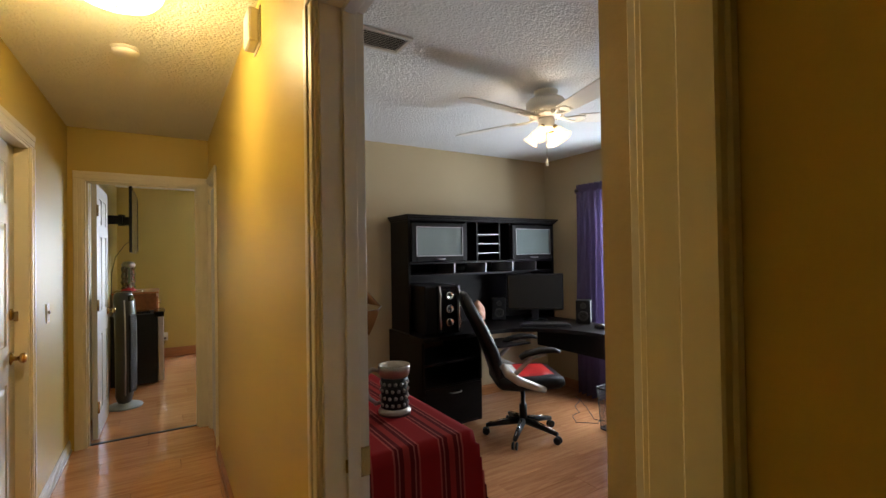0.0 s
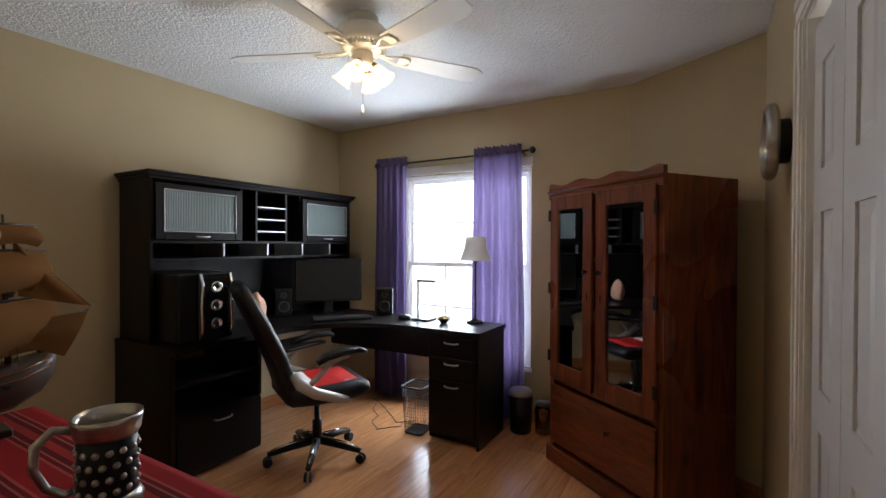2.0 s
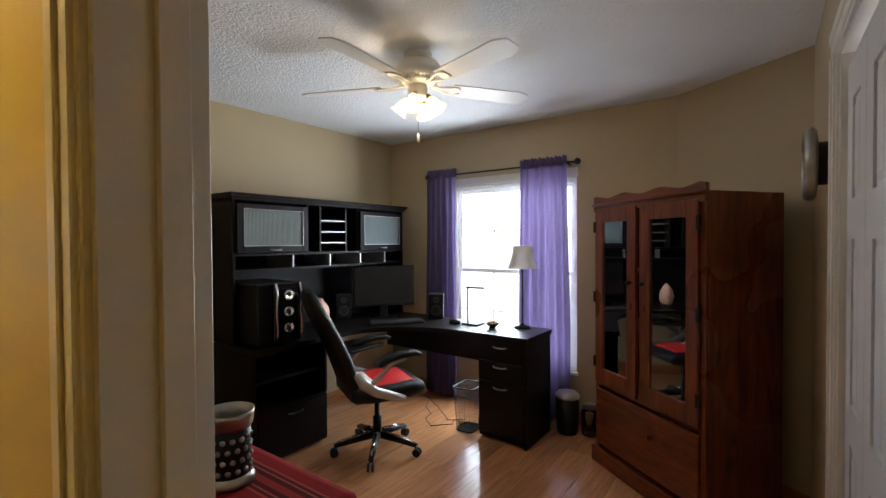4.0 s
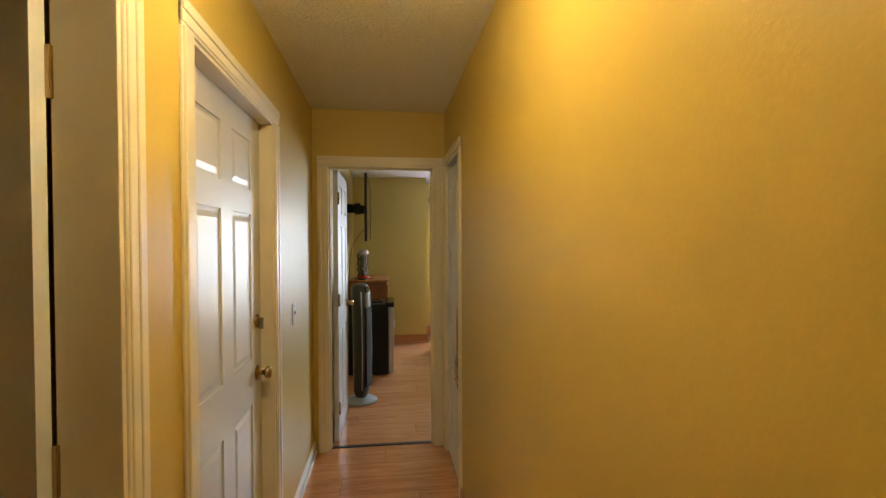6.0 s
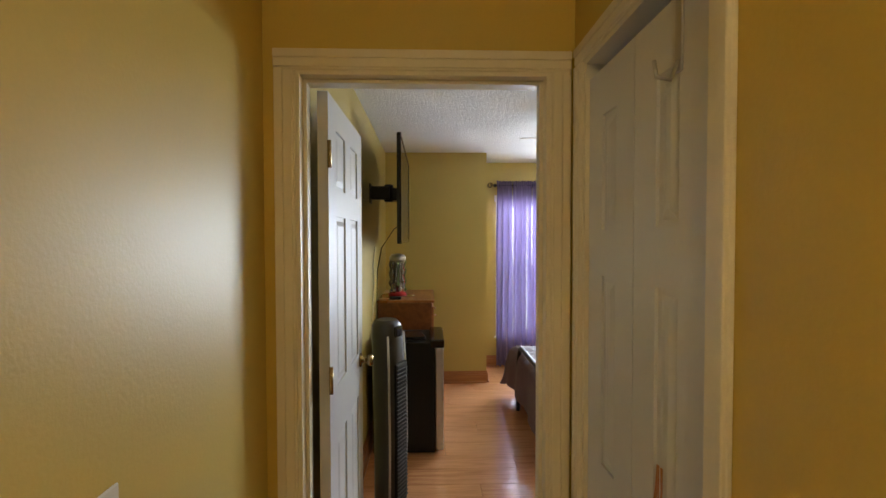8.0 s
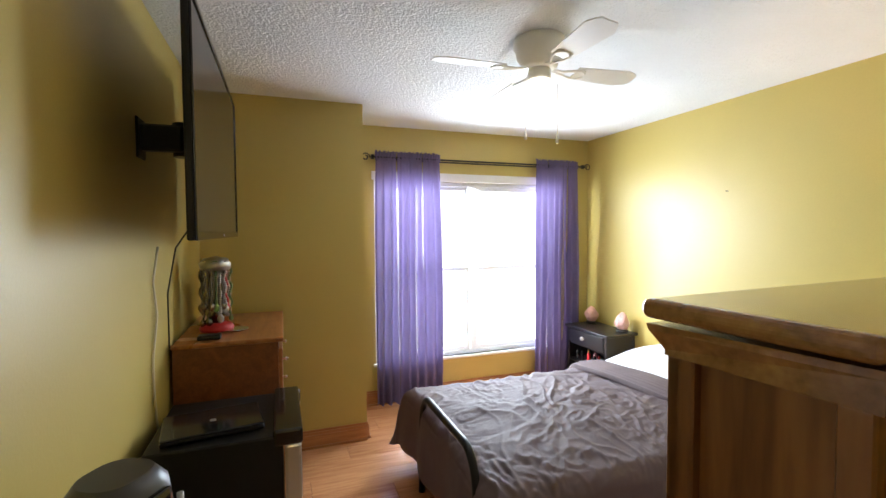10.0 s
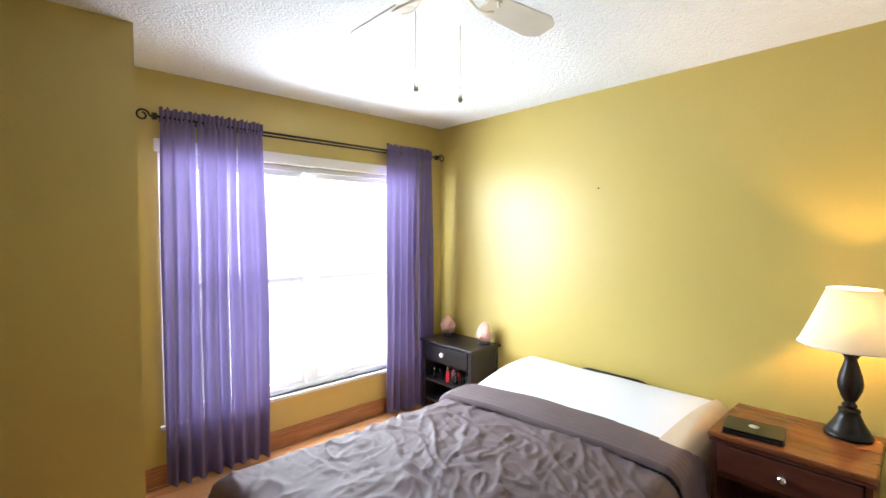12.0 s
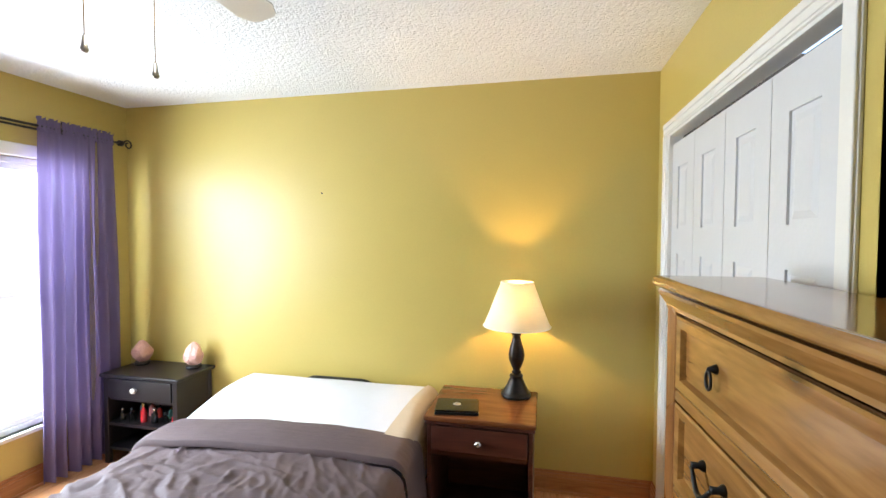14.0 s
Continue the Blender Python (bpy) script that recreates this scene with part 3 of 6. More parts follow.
# ---- windows ----
def window(name, m, w, h, units, label, grid):
    """Double-hung units in a frame; x along the wall, y outward, origin at the opening's lower corner. grid: (columns, rows) of muntin bars a sash."""
    top = thing(name, m, label, "window", kind="structure")
    f = bmesh.new()
    for a in ((0, 0.03, 0, 0.035, 0.10, h), (w - 0.035, 0.03, 0, w, 0.10, h), (0.035, 0.03, h - 0.035, w - 0.035, 0.10, h), (0.035, 0.03, 0, w - 0.035, 0.10, 0.035)):
        box(f, *a, 0.003)
    part("window_frame", f, VINYL, top)
    uw = (w - 0.07) / units
    for u in range(units):
        x0 = 0.035 + u * uw
        if u:
            part("mullion", B(x0 - 0.028, 0.026, 0.035, x0 + 0.028, 0.10, h - 0.035, 0.003), VINYL, top)
        a0, a1 = x0 + (0.035 if u else 0), x0 + uw - (0.035 if u < units - 1 else 0)
        for k, (z0, z1, y) in enumerate(((0.035, h * 0.5 + 0.018, 0.040), (h * 0.5 - 0.018, h - 0.035, 0.066))):
            s = bmesh.new()
            r = 0.034
            for b in ((a0, y, z0, a0 + r, y + 0.024, z1), (a1 - r, y, z0, a1, y + 0.024, z1), (a0 + r, y, z0, a1 - r, y + 0.024, z0 + r), (a0 + r, y, z1 - r, a1 - r, y + 0.024, z1)):
                box(s, *b, 0.002)
            sash = part("sash", s, VINYL, top)
            if k == 1 or grid[2]:
                g = bmesh.new()
                for c in range(1, grid[0]):
                    x = a0 + (a1 - a0) * c / grid[0]
                    box(g, x - 0.006, y + 0.006, z0 + r, x + 0.006, y + 0.018, z1 - r)
                for c in range(1, grid[1]):
                    z = z0 + (z1 - z0) * c / grid[1]
                    box(g, a0 + r, y + 0.007, z - 0.006, a1 - r, y + 0.017, z + 0.006)
                part("muntin", g, VINYL, sash)
            p = part("pane", B(a0 + r, y + 0.010, z0 + r, a1 - r, y + 0.014, z1 - r), PANE, sash)
            p.visible_shadow = False
    return top


window("window_bedroom", Matrix.Translation((1.30, NB, 0.36)), 1.88, 1.60, 2, "white twin double-hung window in bright daylight", (1, 1, False))
window("window_office", Matrix.Translation((EAST, 3.14, 0.40)) @ Matrix.Rotation(radians(-90), 4, "Z"), 1.175, 1.53, 1, "white double-hung window with a muntin grid", (3, 2, True))
structure("window_sill_bedroom", B(1.28, NB - 0.02, 0.335, 3.20, NB + 0.05, 0.36, 0.004), WHITE)
structure("window_head_bedroom", B(1.28, NB - 0.012, 1.96, 3.20, NB + 0.02, 2.035, 0.004), WHITE)
structure("window_sill_office", B(EAST - 0.02, 1.955, 0.375, EAST + 0.05, 3.16, 0.40, 0.004), WHITE)
structure("window_head_office", B(EAST - 0.012, 1.955, 1.93, EAST + 0.02, 3.16, 2.00, 0.004), WHITE)


# ---- baseboards ----
def baseboard(name, pts, side, mat, h=0.085, t=0.014, cap=0.006):
    """Boards along the points; side: +1 when the room lies to the left of the way."""
    for (x0, y0), (x1, y1) in zip(pts, pts[1:]):
        ln = math.hypot(x1 - x0, y1 - y0)
        bm = bmesh.new()
        for z0, z1, d in ((0, h * 0.72, t), (h * 0.72, h * 0.88, t * 0.75), (h * 0.88, h, t * 0.45), (0, 0.016, t + cap)):
            y = (0, d) if side > 0 else (-d, 0)
            box(bm, 0, y[0], z0, ln, y[1], z1, 0.001)
        ob = structure(name, bm, mat)
        ob.matrix_world = pose(x0, y0, 0, 0, 0, math.degrees(math.atan2(y1 - y0, x1 - x0)))


baseboard("baseboard_hall_left", [(0, 3.508), (0, 4.55)], -1, WHITE)
baseboard("baseboard_hall_left_near", [(0, 2.31), (0, 2.497)], -1, WHITE)
baseboard("baseboard_hall_left_back", [(0, -3.2), (0, 1.385)], -1, WHITE)
baseboard("baseboard_hall_right", [(0.935, 1.356), (0.935, 3.82)], 1, BASEWOOD)
baseboard("baseboard_hall_right_back", [(0.935, -3.2), (0.935, 0.375)], 1, BASEWOOD)
baseboard("baseboard_office", [(1.04, 1.30), (1.04, NORTH), (EAST, NORTH), (EAST, 1.27), (3.76, SOUTH), (2.79, SOUTH)], -1, BASEWOOD, 0.095)
baseboard("baseboard_bedroom", [(TVX, 5.4), (TVX, ALC), (1.105, ALC), (1.105, NB), (EASTB, NB), (EASTB, CLO), (3.365, CLO)], -1, BASEWOOD, 0.125, 0.018, 0.012)
structure("threshold_strip", B(0.108, 4.59, 0, 0.847, 4.625, 0.006, 0.003), BLACKWOOD, "dark strip across the bedroom threshold")


# ================= shared kinds of things =================
def curtain(name, m, w, z0, z1, label, folds, depth=0.045, seed=1, mat=PURPLE):
    """A gathered panel on a rod: x along the rod, y out of the wall; a ruffled heading above the rod pocket."""
    top = thing(name, m, label, "curtain")
    r = random.Random(seed)
    ph = [r.uniform(-0.9, 0.9) for _ in range(folds + 2)]
    am = [r.uniform(0.55, 1.25) for _ in range(folds + 2)]
    nx, nz = folds * 10, 36
    bm = bmesh.new()
    grid = []
    for j in range(nz + 1):
        v = j / nz
        z = z1 + (z0 - z1) * v
        row = []
        for i in range(nx + 1):
            u = i / nx
            k = u * folds
            a = am[int(k)] * (1 - k % 1) + am[int(k) + 1] * (k % 1)
            p = ph[int(k)] * (1 - k % 1) + ph[int(k) + 1] * (k % 1)
            open_ = min(1.0, 0.25 + v * 1.6)
            fine = 0.006 * math.sin(u * folds * 4 * math.pi + p * 3) * max(0, 1 - v * 4)
            y = depth * open_ * a * math.sin(2 * math.pi * k + p * (0.6 + v)) * 0.55 + fine + 0.006 * math.sin(7 * v + 9 * u)
            x = (u - 0.5) * w * (1 + 0.07 * math.sin(v * 2.6)) + 0.012 * math.sin(3.1 * v + 6 * u) * v
            row.append(bm.verts.new((x, y, z + (0.006 * math.sin(2 * math.pi * k) if j == nz else 0))))
        grid.append(row)
    for a, b in zip(grid, grid[1:]):
        for i in range(nx):
            bm.faces.new((a[i], a[i + 1], b[i + 1], b[i])).smooth = True
    part("panel", bm, mat, top)
    hb = bmesh.new()
    n = folds * 14
    rows = []
    for j, (dz, out) in enumerate(((-0.028, 0.016), (-0.012, 0.020), (0.010, 0.019), (0.024, 0.010), (0.048, 0.017))):
        rows.append([hb.verts.new(((i / n - 0.5) * w * 1.02, out * math.sin(i * 1.35 + 0.7 * math.sin(i * 0.37)) * (1.0 if j in (0, 4) else 0.55) - 0.004, z1 + dz + (0.008 * math.sin(i * 0.9) if j == 4 else 0))) for i in range(n + 1)])
    for a, b in zip(rows, rows[1:]):
        for i in range(n):
            hb.faces.new((a[i], a[i + 1], b[i + 1], b[i])).smooth = True
    part("ruffled_heading", hb, mat, top)
    return top


def curtain_rod(name, m, length, label, scroll, double):
    """A rod along x with finials; y out of the wall."""
    top = thing(name, m, label, "curtain rod")
    part("rod", T([(0, 0, 0), (length, 0, 0)], 0.008, 10), IRON, top)
    if double:
        part("rod", T([(0.03, 0.035, -0.014), (length - 0.03, 0.035, -0.014)], 0.007, 10), IRON, top)
    for s, x in ((-1, 0), (1, length)):
        if scroll:
            pts = []
            for i in range(26):
                a = i / 25 * 2 * math.pi * 1.25
                rr = 0.034 * (1 - 0.62 * i / 25)
                pts.append((x + s * (0.057 - rr * math.cos(a)), 0, -0.002 + rr * math.sin(a)))
            pts = [(x, 0, 0)] + pts
            part("scroll_finial", T(pts, 0.0055, 8), IRON, top)
            part("collar", T([(x - 0.012, 0, 0), (x + 0.012, 0, 0)], 0.020, 12), IRON, top)
        else:
            part("ball_finial", L(sphere_profile(0.026), 14, Matrix.Translation((x + s * 0.022, 0, 0))), IRON, top)
    for x in (0.06, length - 0.06):
        part("bracket", T([(x, 0, 0), (x, 0.03, -0.01), (x, 0.085, -0.012)], 0.006, 8), IRON, top)
    return top


def blade_mesh(r0, r1, w0, w1):
    bm = bmesh.new()
    out = [(r0, -w0 / 2), (r1 - 0.06, -w1 / 2), (r1 - 0.015, -w1 / 2 + 0.02), (r1, -w1 / 4), (r1, w1 / 4), (r1 - 0.015, w1 / 2 - 0.02), (r1 - 0.06, w1 / 2), (r0, w0 / 2)]
    prism(bm, out, -0.003, 0.003)
    return bm


def ceiling_fan(name, m, label, blades, r, start, zb, kit):
    """Origin on the ceiling; zb: height of the blades below it."""
    top = thing(name, m, label, "ceiling fan")
    if kit == "multi":
        part("canopy", L([(0.074, -0.001), (0.074, -0.012), (0.066, -0.030), (0.040, -0.048)], 26), FANWHITE, top)
        part("motor_housing", L([(0.040, -0.045), (0.105, -0.052), (0.125, -0.075), (0.125, -0.115), (0.110, -0.135), (0.092, -0.142)], 32), FANWHITE, top)
        vent = bmesh.new()
        for i in range(36):
            a = 2 * math.pi * i / 36
            box(vent, 0.098, -0.0035, -0.160, 0.108, 0.0035, -0.137, m=Matrix.Rotation(a, 4, "Z"))
        lathe(vent, [(0.098, -0.137), (0.086, -0.160), (0.05, -0.166)], 32)
        part("vent_ring", vent, FANWHITE, top)
        part("switch_housing", L([(0.046, -0.166), (0.050, -0.185), (0.050, -0.220), (0.036, -0.240), (0.012, -0.246)], 24), FANWHITE, top)
    else:
        part("motor_housing", L([(0.118, -0.001), (0.122, -0.018), (0.122, -0.040), (0.112, -0.052), (0.108, -0.085), (0.094, -0.105), (0.085, -0.128), (0.070, -0.140)], 32), FANWHITE, top)
        part("switch_housing", L([(0.052, -0.140), (0.056, -0.155), (0.056, -0.185), (0.048, -0.196)], 26), FANWHITE, top)
    for i in range(blades):
        a = radians(start + 360 / blades * i)
        rot = Matrix.Rotation(a, 4, "Z") @ Matrix.Translation((0, 0, -zb)) @ Matrix.Rotation(radians(-11), 4, "X")
        b = part("blade", blade_mesh(0.19, r, 0.10, 0.135), BLADE, top)
        b.matrix_local = rot
        ib = bmesh.new()
        for s in (-1, 1):
            tube(ib, [(0.07, s * 0.006, 0.004), (0.12, s * 0.010, -0.006), (0.17, s * 0.030, -0.008), (0.215, s * 0.034, -0.006), (0.24, s * 0.012, -0.006)], 0.006, 6)
        box(ib, 0.185, -0.036, -0.0075, 0.235, 0.036, -0.0035)
        c = part("blade_arm", ib, FANWHITE, top)
        c.matrix_local = rot
    if kit == "multi":
        for i in range(4):
            a = radians(20 + 90 * i)
            mm = Matrix.Translation((0.052 * math.cos(a), 0.052 * math.sin(a), -0.222)) @ Matrix.Rotation(a, 4, "Z") @ Matrix.Rotation(radians(142), 4, "Y") @ Matrix.Scale(0.85, 4)
            part("fitter", L([(0.014, 0), (0.018, 0.02), (0.022, 0.032)], 14, mm), BRASS, top)
            bell = bmesh.new()
            lathe(bell, [(0.022, 0.028), (0.030, 0.045), (0.036, 0.075), (0.046, 0.105), (0.058, 0.122), (0.056, 0.122), (0.044, 0.104), (0.033, 0.074), (0.026, 0.045), (0.018, 0.03)], 18, mm, cap=False)
            part("glass_shade", bell, BULB_LIT, top)
        chains = ((0.0, 0.0, 0.46, 0.010),)
    else:
        part("light_globe", L([(0.046, -0.192), (0.060, -0.200), (0.066, -0.225), (0.062, -0.255), (0.046, -0.276), (0.022, -0.286), (0.004, -0.288)], 24), BULB_COOL, top)
        chains = ((0.012, 0.147, 0.437, 0.010), (0.15, 0.072, 0.462, 0.010))
    for x, y, ln, rr in chains:
        z0 = -0.24 if kit == "multi" else -0.17
        part("pull_chain", T([(x, y, z0), (x, y, -ln + 0.035)], 0.0014, 6), BRASS, top)
        part("chain_fob", L([(0.002, -ln + 0.042), (0.005, -ln + 0.036), (rr * 0.7, -ln + 0.016), (rr, -ln + 0.004), (rr * 0.6, -ln - 0.004), (0.001, -ln - 0.005)], 12, Matrix.Translation((x, y, 0))), FANWHITE if kit == "multi" else PEWTER, top)
    return top


def handle_bar(parent, m, w, mat=SILVER, name="handle"):
    """A low bow handle: x along it, -y out of the front."""
    pts = [(-w / 2, 0, 0), (-w / 2 + 0.008, -0.014, 0), (-w / 4, -0.022, -0.002), (w / 4, -0.022, -0.002), (w / 2 - 0.008, -0.014, 0), (w / 2, 0, 0)]
    bm = T([m @ Vector(p) for p in pts], 0.0055, 8)
    return part(name, bm, mat, parent)


def rock(name, m, r, h, mat, label, seed):
    """A hewn salt lamp on a small wooden foot."""
    top = thing(name, m, label, "salt lamp")
    bm = bmesh.new()
    bmesh.ops.create_icosphere(bm, subdivisions=3, radius=1.0)
    for v in bm.verts:
        n = noise.noise(v.co * 1.7 + Vector((seed, 0, 0))) * 0.28 + noise.noise(v.co * 4.5 + Vector((0, seed, 0))) * 0.10
        k = 1 + n
        taper = 1.0 - 0.42 * max(0, v.co.z) ** 1.3
        v.co = Vector((v.co.x * r * k * taper, v.co.y * r * k * taper, h / 2 + v.co.z * h / 2 * (1 + n * 0.3) + 0.012))
    part("crystal", bm, mat, top)
    part("foot", L([(r * 0.8, 0), (r * 0.82, 0.008), (r * 0.74, 0.020)], 20), BLACKWOOD, top)
    return top


# ================= hallway =================
dome = thing("ceiling_light", pose(0.475, 2.20, H), "round flush ceiling light, lit warm yellow", "ceiling light")
part("base", L([(0.155, 0), (0.158, -0.012), (0.150, -0.020)], 32), FANWHITE, dome)
part("glass_dome", L([(0.148, -0.014), (0.146, -0.035), (0.125, -0.062), (0.085, -0.080), (0.04, -0.088), (0.004, -0.090)], 32), DOME_LIT, dome)
part("finial", L([(0.004, -0.086), (0.010, -0.094), (0.006, -0.104), (0.001, -0.106)], 12), BRASS, dome)
smoke = thing("smoke_detector", pose(0.465, 2.83, H) @ Matrix.Diagonal((0.88, 0.88, 0.8, 1)), "round cream smoke detector on the ceiling", "smoke detector")
part("base", L([(0.068, 0), (0.068, -0.010)], 28), PLATE, smoke)
part("cover", L([(0.064, -0.010), (0.064, -0.026), (0.052, -0.040), (0.020, -0.043), (0.001, -0.043)], 28), PLATE, smoke)
chime = thing("door_chime", pose(0.935, 2.10, 2.30), "cream doorbell chime box high on the hall wall", "door chime")
part("cover", B(-0.046, -0.060, -0.065, -0.002, 0.060, 0.070, 0.012, 2), PLATE, chime)
part("back_plate", B(-0.006, -0.068, -0.072, -0.0005, 0.068, 0.078, 0.002), PLATE, chime)


def wall_plate(name, m, label, toggle):
    """Plate on a wall: x across, z up, -y into the room."""
    top = thing(name, m, label, "light switch" if toggle else "outlet")
    part("plate", B(-0.036, -0.006, -0.058, 0.036, 0, 0.058, 0.003), PLATE if toggle else WHITE, top)
    if toggle:
        part("toggle", B(-0.005, -0.016, -0.004, 0.005, -0.005, 0.014, 0.001), PLATE, top)
    else:
        for z in (-0.022, 0.022):
            part("socket", L([(0.016, 0), (0.016, 0.002), (0.001, 0.0022)], 18, Matrix.Translation((0, -0.006, z)) @ Matrix.Rotation(radians(90), 4, "X")), PLATE, top)
    for z in ((-0.040, 0.040) if toggle else (0,)):
        part("screw", L([(0.004, 0), (0.003, 0.0015), (0.001, 0.0016)], 10, Matrix.Translation((0, -0.006, z)) @ Matrix.Rotation(radians(90), 4, "X")), SILVER, top)
    return top


wall_plate("light_switch", Matrix.Translation((0.0, 3.86, 1.095)) @ Matrix.Rotation(radians(90), 4, "Z"), "cream light switch plate on the hall wall", True)
wall_plate("outlet", Matrix.Translation((0.935, 1.80, 0.30)) @ Matrix.Rotation(radians(-90), 4, "Z"), "cream outlet low on the hall wall", False)
hk = thing("coat_hook", pose(0.9445, 3.99, 1.95), "small metal hook over the hallway closet door", "hook")
part("strap", B(-0.006, -0.010, -0.12, -0.001, 0.010, 0.06, 0.001), SILVER, hk)
part("hook", T([(-0.005, 0, -0.10), (-0.02, 0, -0.135), (-0.045, 0, -0.13), (-0.05, 0, -0.10)], 0.004, 8), SILVER, hk)
sticker = thing("wall_decal", pose(0.9440, 4.05, 0.78), "faded brown sketch of a stemmed plant on the closet door", "decal")
rr = random.Random(11)
for i in range(7):
    dy = (i - 3) * 0.012
    part("stroke", T([(-0.001, dy * (0.3 + 0.5 * k / 9) + 0.006 * rr.uniform(-1, 1), 0.30 - 0.40 * k / 9) for k in range(10)][: 10 - abs(i - 3)], 0.0016, 5), BASEWOOD, sticker)
for i in range(14):
    z = -0.02 - 0.013 * i
    w = 0.040 + 0.075 * math.sin(math.pi * i / 13)
    part("stroke", T([(-0.001, (k / 7 - 0.5) * 2 * w + rr.uniform(-0.008, 0.008), z + rr.uniform(-0.020, 0.020)) for k in range(8)], 0.0019, 5), BASEWOOD if i % 3 else CHERRY_D, sticker)
strike = thing("strike_plate", pose(1.02, 1.273, 0.92), "worn brass strike plate in the office door jamb", "strike plate")
part("plate", B(-0.022, -0.0035, -0.035, 0.022, 0.0015, 0.035, 0.001), BRASS, strike)
part("lip", B(-0.040, -0.006, -0.016, -0.020, 0.0, 0.016, 0.002), BRASS, strike)

# ================= office =================
ceiling_fan("ceiling_fan", pose(2.64, 2.26, H), "white five-blade ceiling fan with bell glass lights, lit", 5, 0.66, -104, 0.165, "multi")
curtain_rod("curtain_rod", Matrix.Translation((4.135, 3.335, 2.03)) @ Matrix.Rotation(radians(-90), 4, "Z"), 1.385, "thin black curtain rod with ball finials", False, False)
curtain("curtain", Matrix.Translation((4.13, 3.195, 0)) @ Matrix.Rotation(radians(-90), 4, "Z"), 0.32, 0.02, 2.035, "purple sheer curtain panel drawn aside", 5, 0.06, 3, PURPLE_PLAIN)
curtain("curtain", Matrix.Translation((4.13, 2.203, 0)) @ Matrix.Rotation(radians(-90), 4, "Z"), 0.385, 0.02, 2.035, "gathered purple sheer curtain panel beside the desk", 6, 0.07, 8, PURPLE_PLAIN)

vent = thing("ceiling_vent", pose(1.44, 2.14, H), "white louvred ceiling vent", "vent")
vf = bmesh.new()
for b in ((-0.16, -0.09, 0.16, -0.07), (-0.16, 0.07, 0.16, 0.09), (-0.16, -0.07, -0.14, 0.07), (0.14, -0.07, 0.16, 0.07)):
    box(vf, b[0], b[1], -0.012, b[2], b[3], -0.0005, 0.003)
part("frame", vf, WHITE, vent)
part("backing", B(-0.14, -0.07, -0.003, 0.14, 0.07, -0.0008), DARK, vent)
for i in range(9):
    y = -0.06 + i * 0.015
    part("slat", B(-0.14, -0.006, -0.0008, 0.14, 0.006, 0.0008, m=Matrix.Translation((0, y, -0.008)) @ Matrix.Rotation(radians(35), 4, "X")), WHITE, vent)

# desk with corner top, drawer pedestal and hutch
TOPZ = 0.767
DESK = Matrix.Translation((2.30, 2.07, 0)) @ Matrix.Diagonal((0.95, 1.043, 1, 1)) @ Matrix.Translation((-2.32, -2.05, 0))


def on_desk(x, y, rz=0.0):
    """A place on the desktop, given in the desk's own plan."""
    p = DESK @ Vector((x, y, 0))
    return pose(p.x, p.y, TOPZ, 0, 0, rz)


desk = thing("corner_desk", DESK, "black-brown L-shaped corner desk with drawers", "desk")
arc = []
for i in range(13):
    a = radians(90 * i / 12)
    arc.append((3.08 + 0.56 * math.sin(a), 2.56 + 0.64 * math.cos(a)))
outline = [(2.32, 3.79), (2.32, 3.20)] + arc + [(3.64, 2.05), (4.10, 2.05), (4.10, 3.79)]
tp = prism(bmesh.new(), outline, TOPZ - 0.032, TOPZ)
part("desktop", tp, ESPRESSO, desk, "dark glossy desktop")
part("apron", B(3.67, 2.43, 0.56, 3.69, 3.30, TOPZ - 0.032), ESPRESSO, desk)
part("end_panel", B(3.655, 2.06, 0, 4.09, 2.078, TOPZ - 0.032, 0.002), ESPRESSO, desk)
part("pedestal", B(3.672, 2.078, 0.02, 4.09, 2.43, TOPZ - 0.032, 0.002), ESPRESSO, desk)
for z0, z1 in ((0.585, 0.715), (0.435, 0.575), (0.06, 0.425)):
    dr = part("drawer", B(3.652, 2.086, z0, 3.672, 2.424, z1, 0.003), ESPRESSO, desk)
    handle_bar(dr, Matrix.Translation((3.654, 2.255, z1 - 0.035)) @ Matrix.Rotation(radians(-90), 4, "Z"), 0.10)
part("left_panel", B(2.32, 3.22, 0, 2.345, 3.79, TOPZ - 0.032, 0.002), ESPRESSO, desk)
part("left_cabinet", B(2.345, 3.24, 0.03, 2.93, 3.79, 0.37, 0.002), ESPRESSO, desk)
part("divider", B(2.905, 3.23, 0.37, 2.93, 3.79, TOPZ - 0.032, 0.002), ESPRESSO, desk)
part("shelf", B(2.345, 3.26, 0.53, 2.905, 3.79, 0.55, 0.002), ESPRESSO, desk)
dr = part("drawer", B(2.355, 3.222, 0.05, 2.92, 3.24, 0.36, 0.003), ESPRESSO, desk)
handle_bar(dr, Matrix.Translation((2.64, 3.222, 0.31)), 0.12)
part("keyboard_tray", B(2.95, 3.02, 0.655, 3.30, 3.3, 0.672, 0.003), ESPRESSO, desk)

hutch = thing("desk_hutch", Matrix.Translation((2.325, 3.50, 0.767)) @ Matrix.Diagonal((0.96, 1.12, 0.955, 1)) @ Matrix.Translation((-2.32, -3.45, -0.767)), "black-brown desk hutch with reeded glass doors and cubbies", "hutch")
HX0, HX1, HY0, HY1 = 2.32, 4.05, 3.49, 3.79
part("side_panel", B(HX0, HY0, 0.767, HX0 + 0.022, HY1, 1.750, 0.002), ESPRESSO, hutch)
part("side_panel", B(HX1 - 0.022, HY0, TOPZ, HX1, HY1, 1.750, 0.002), ESPRESSO, hutch)
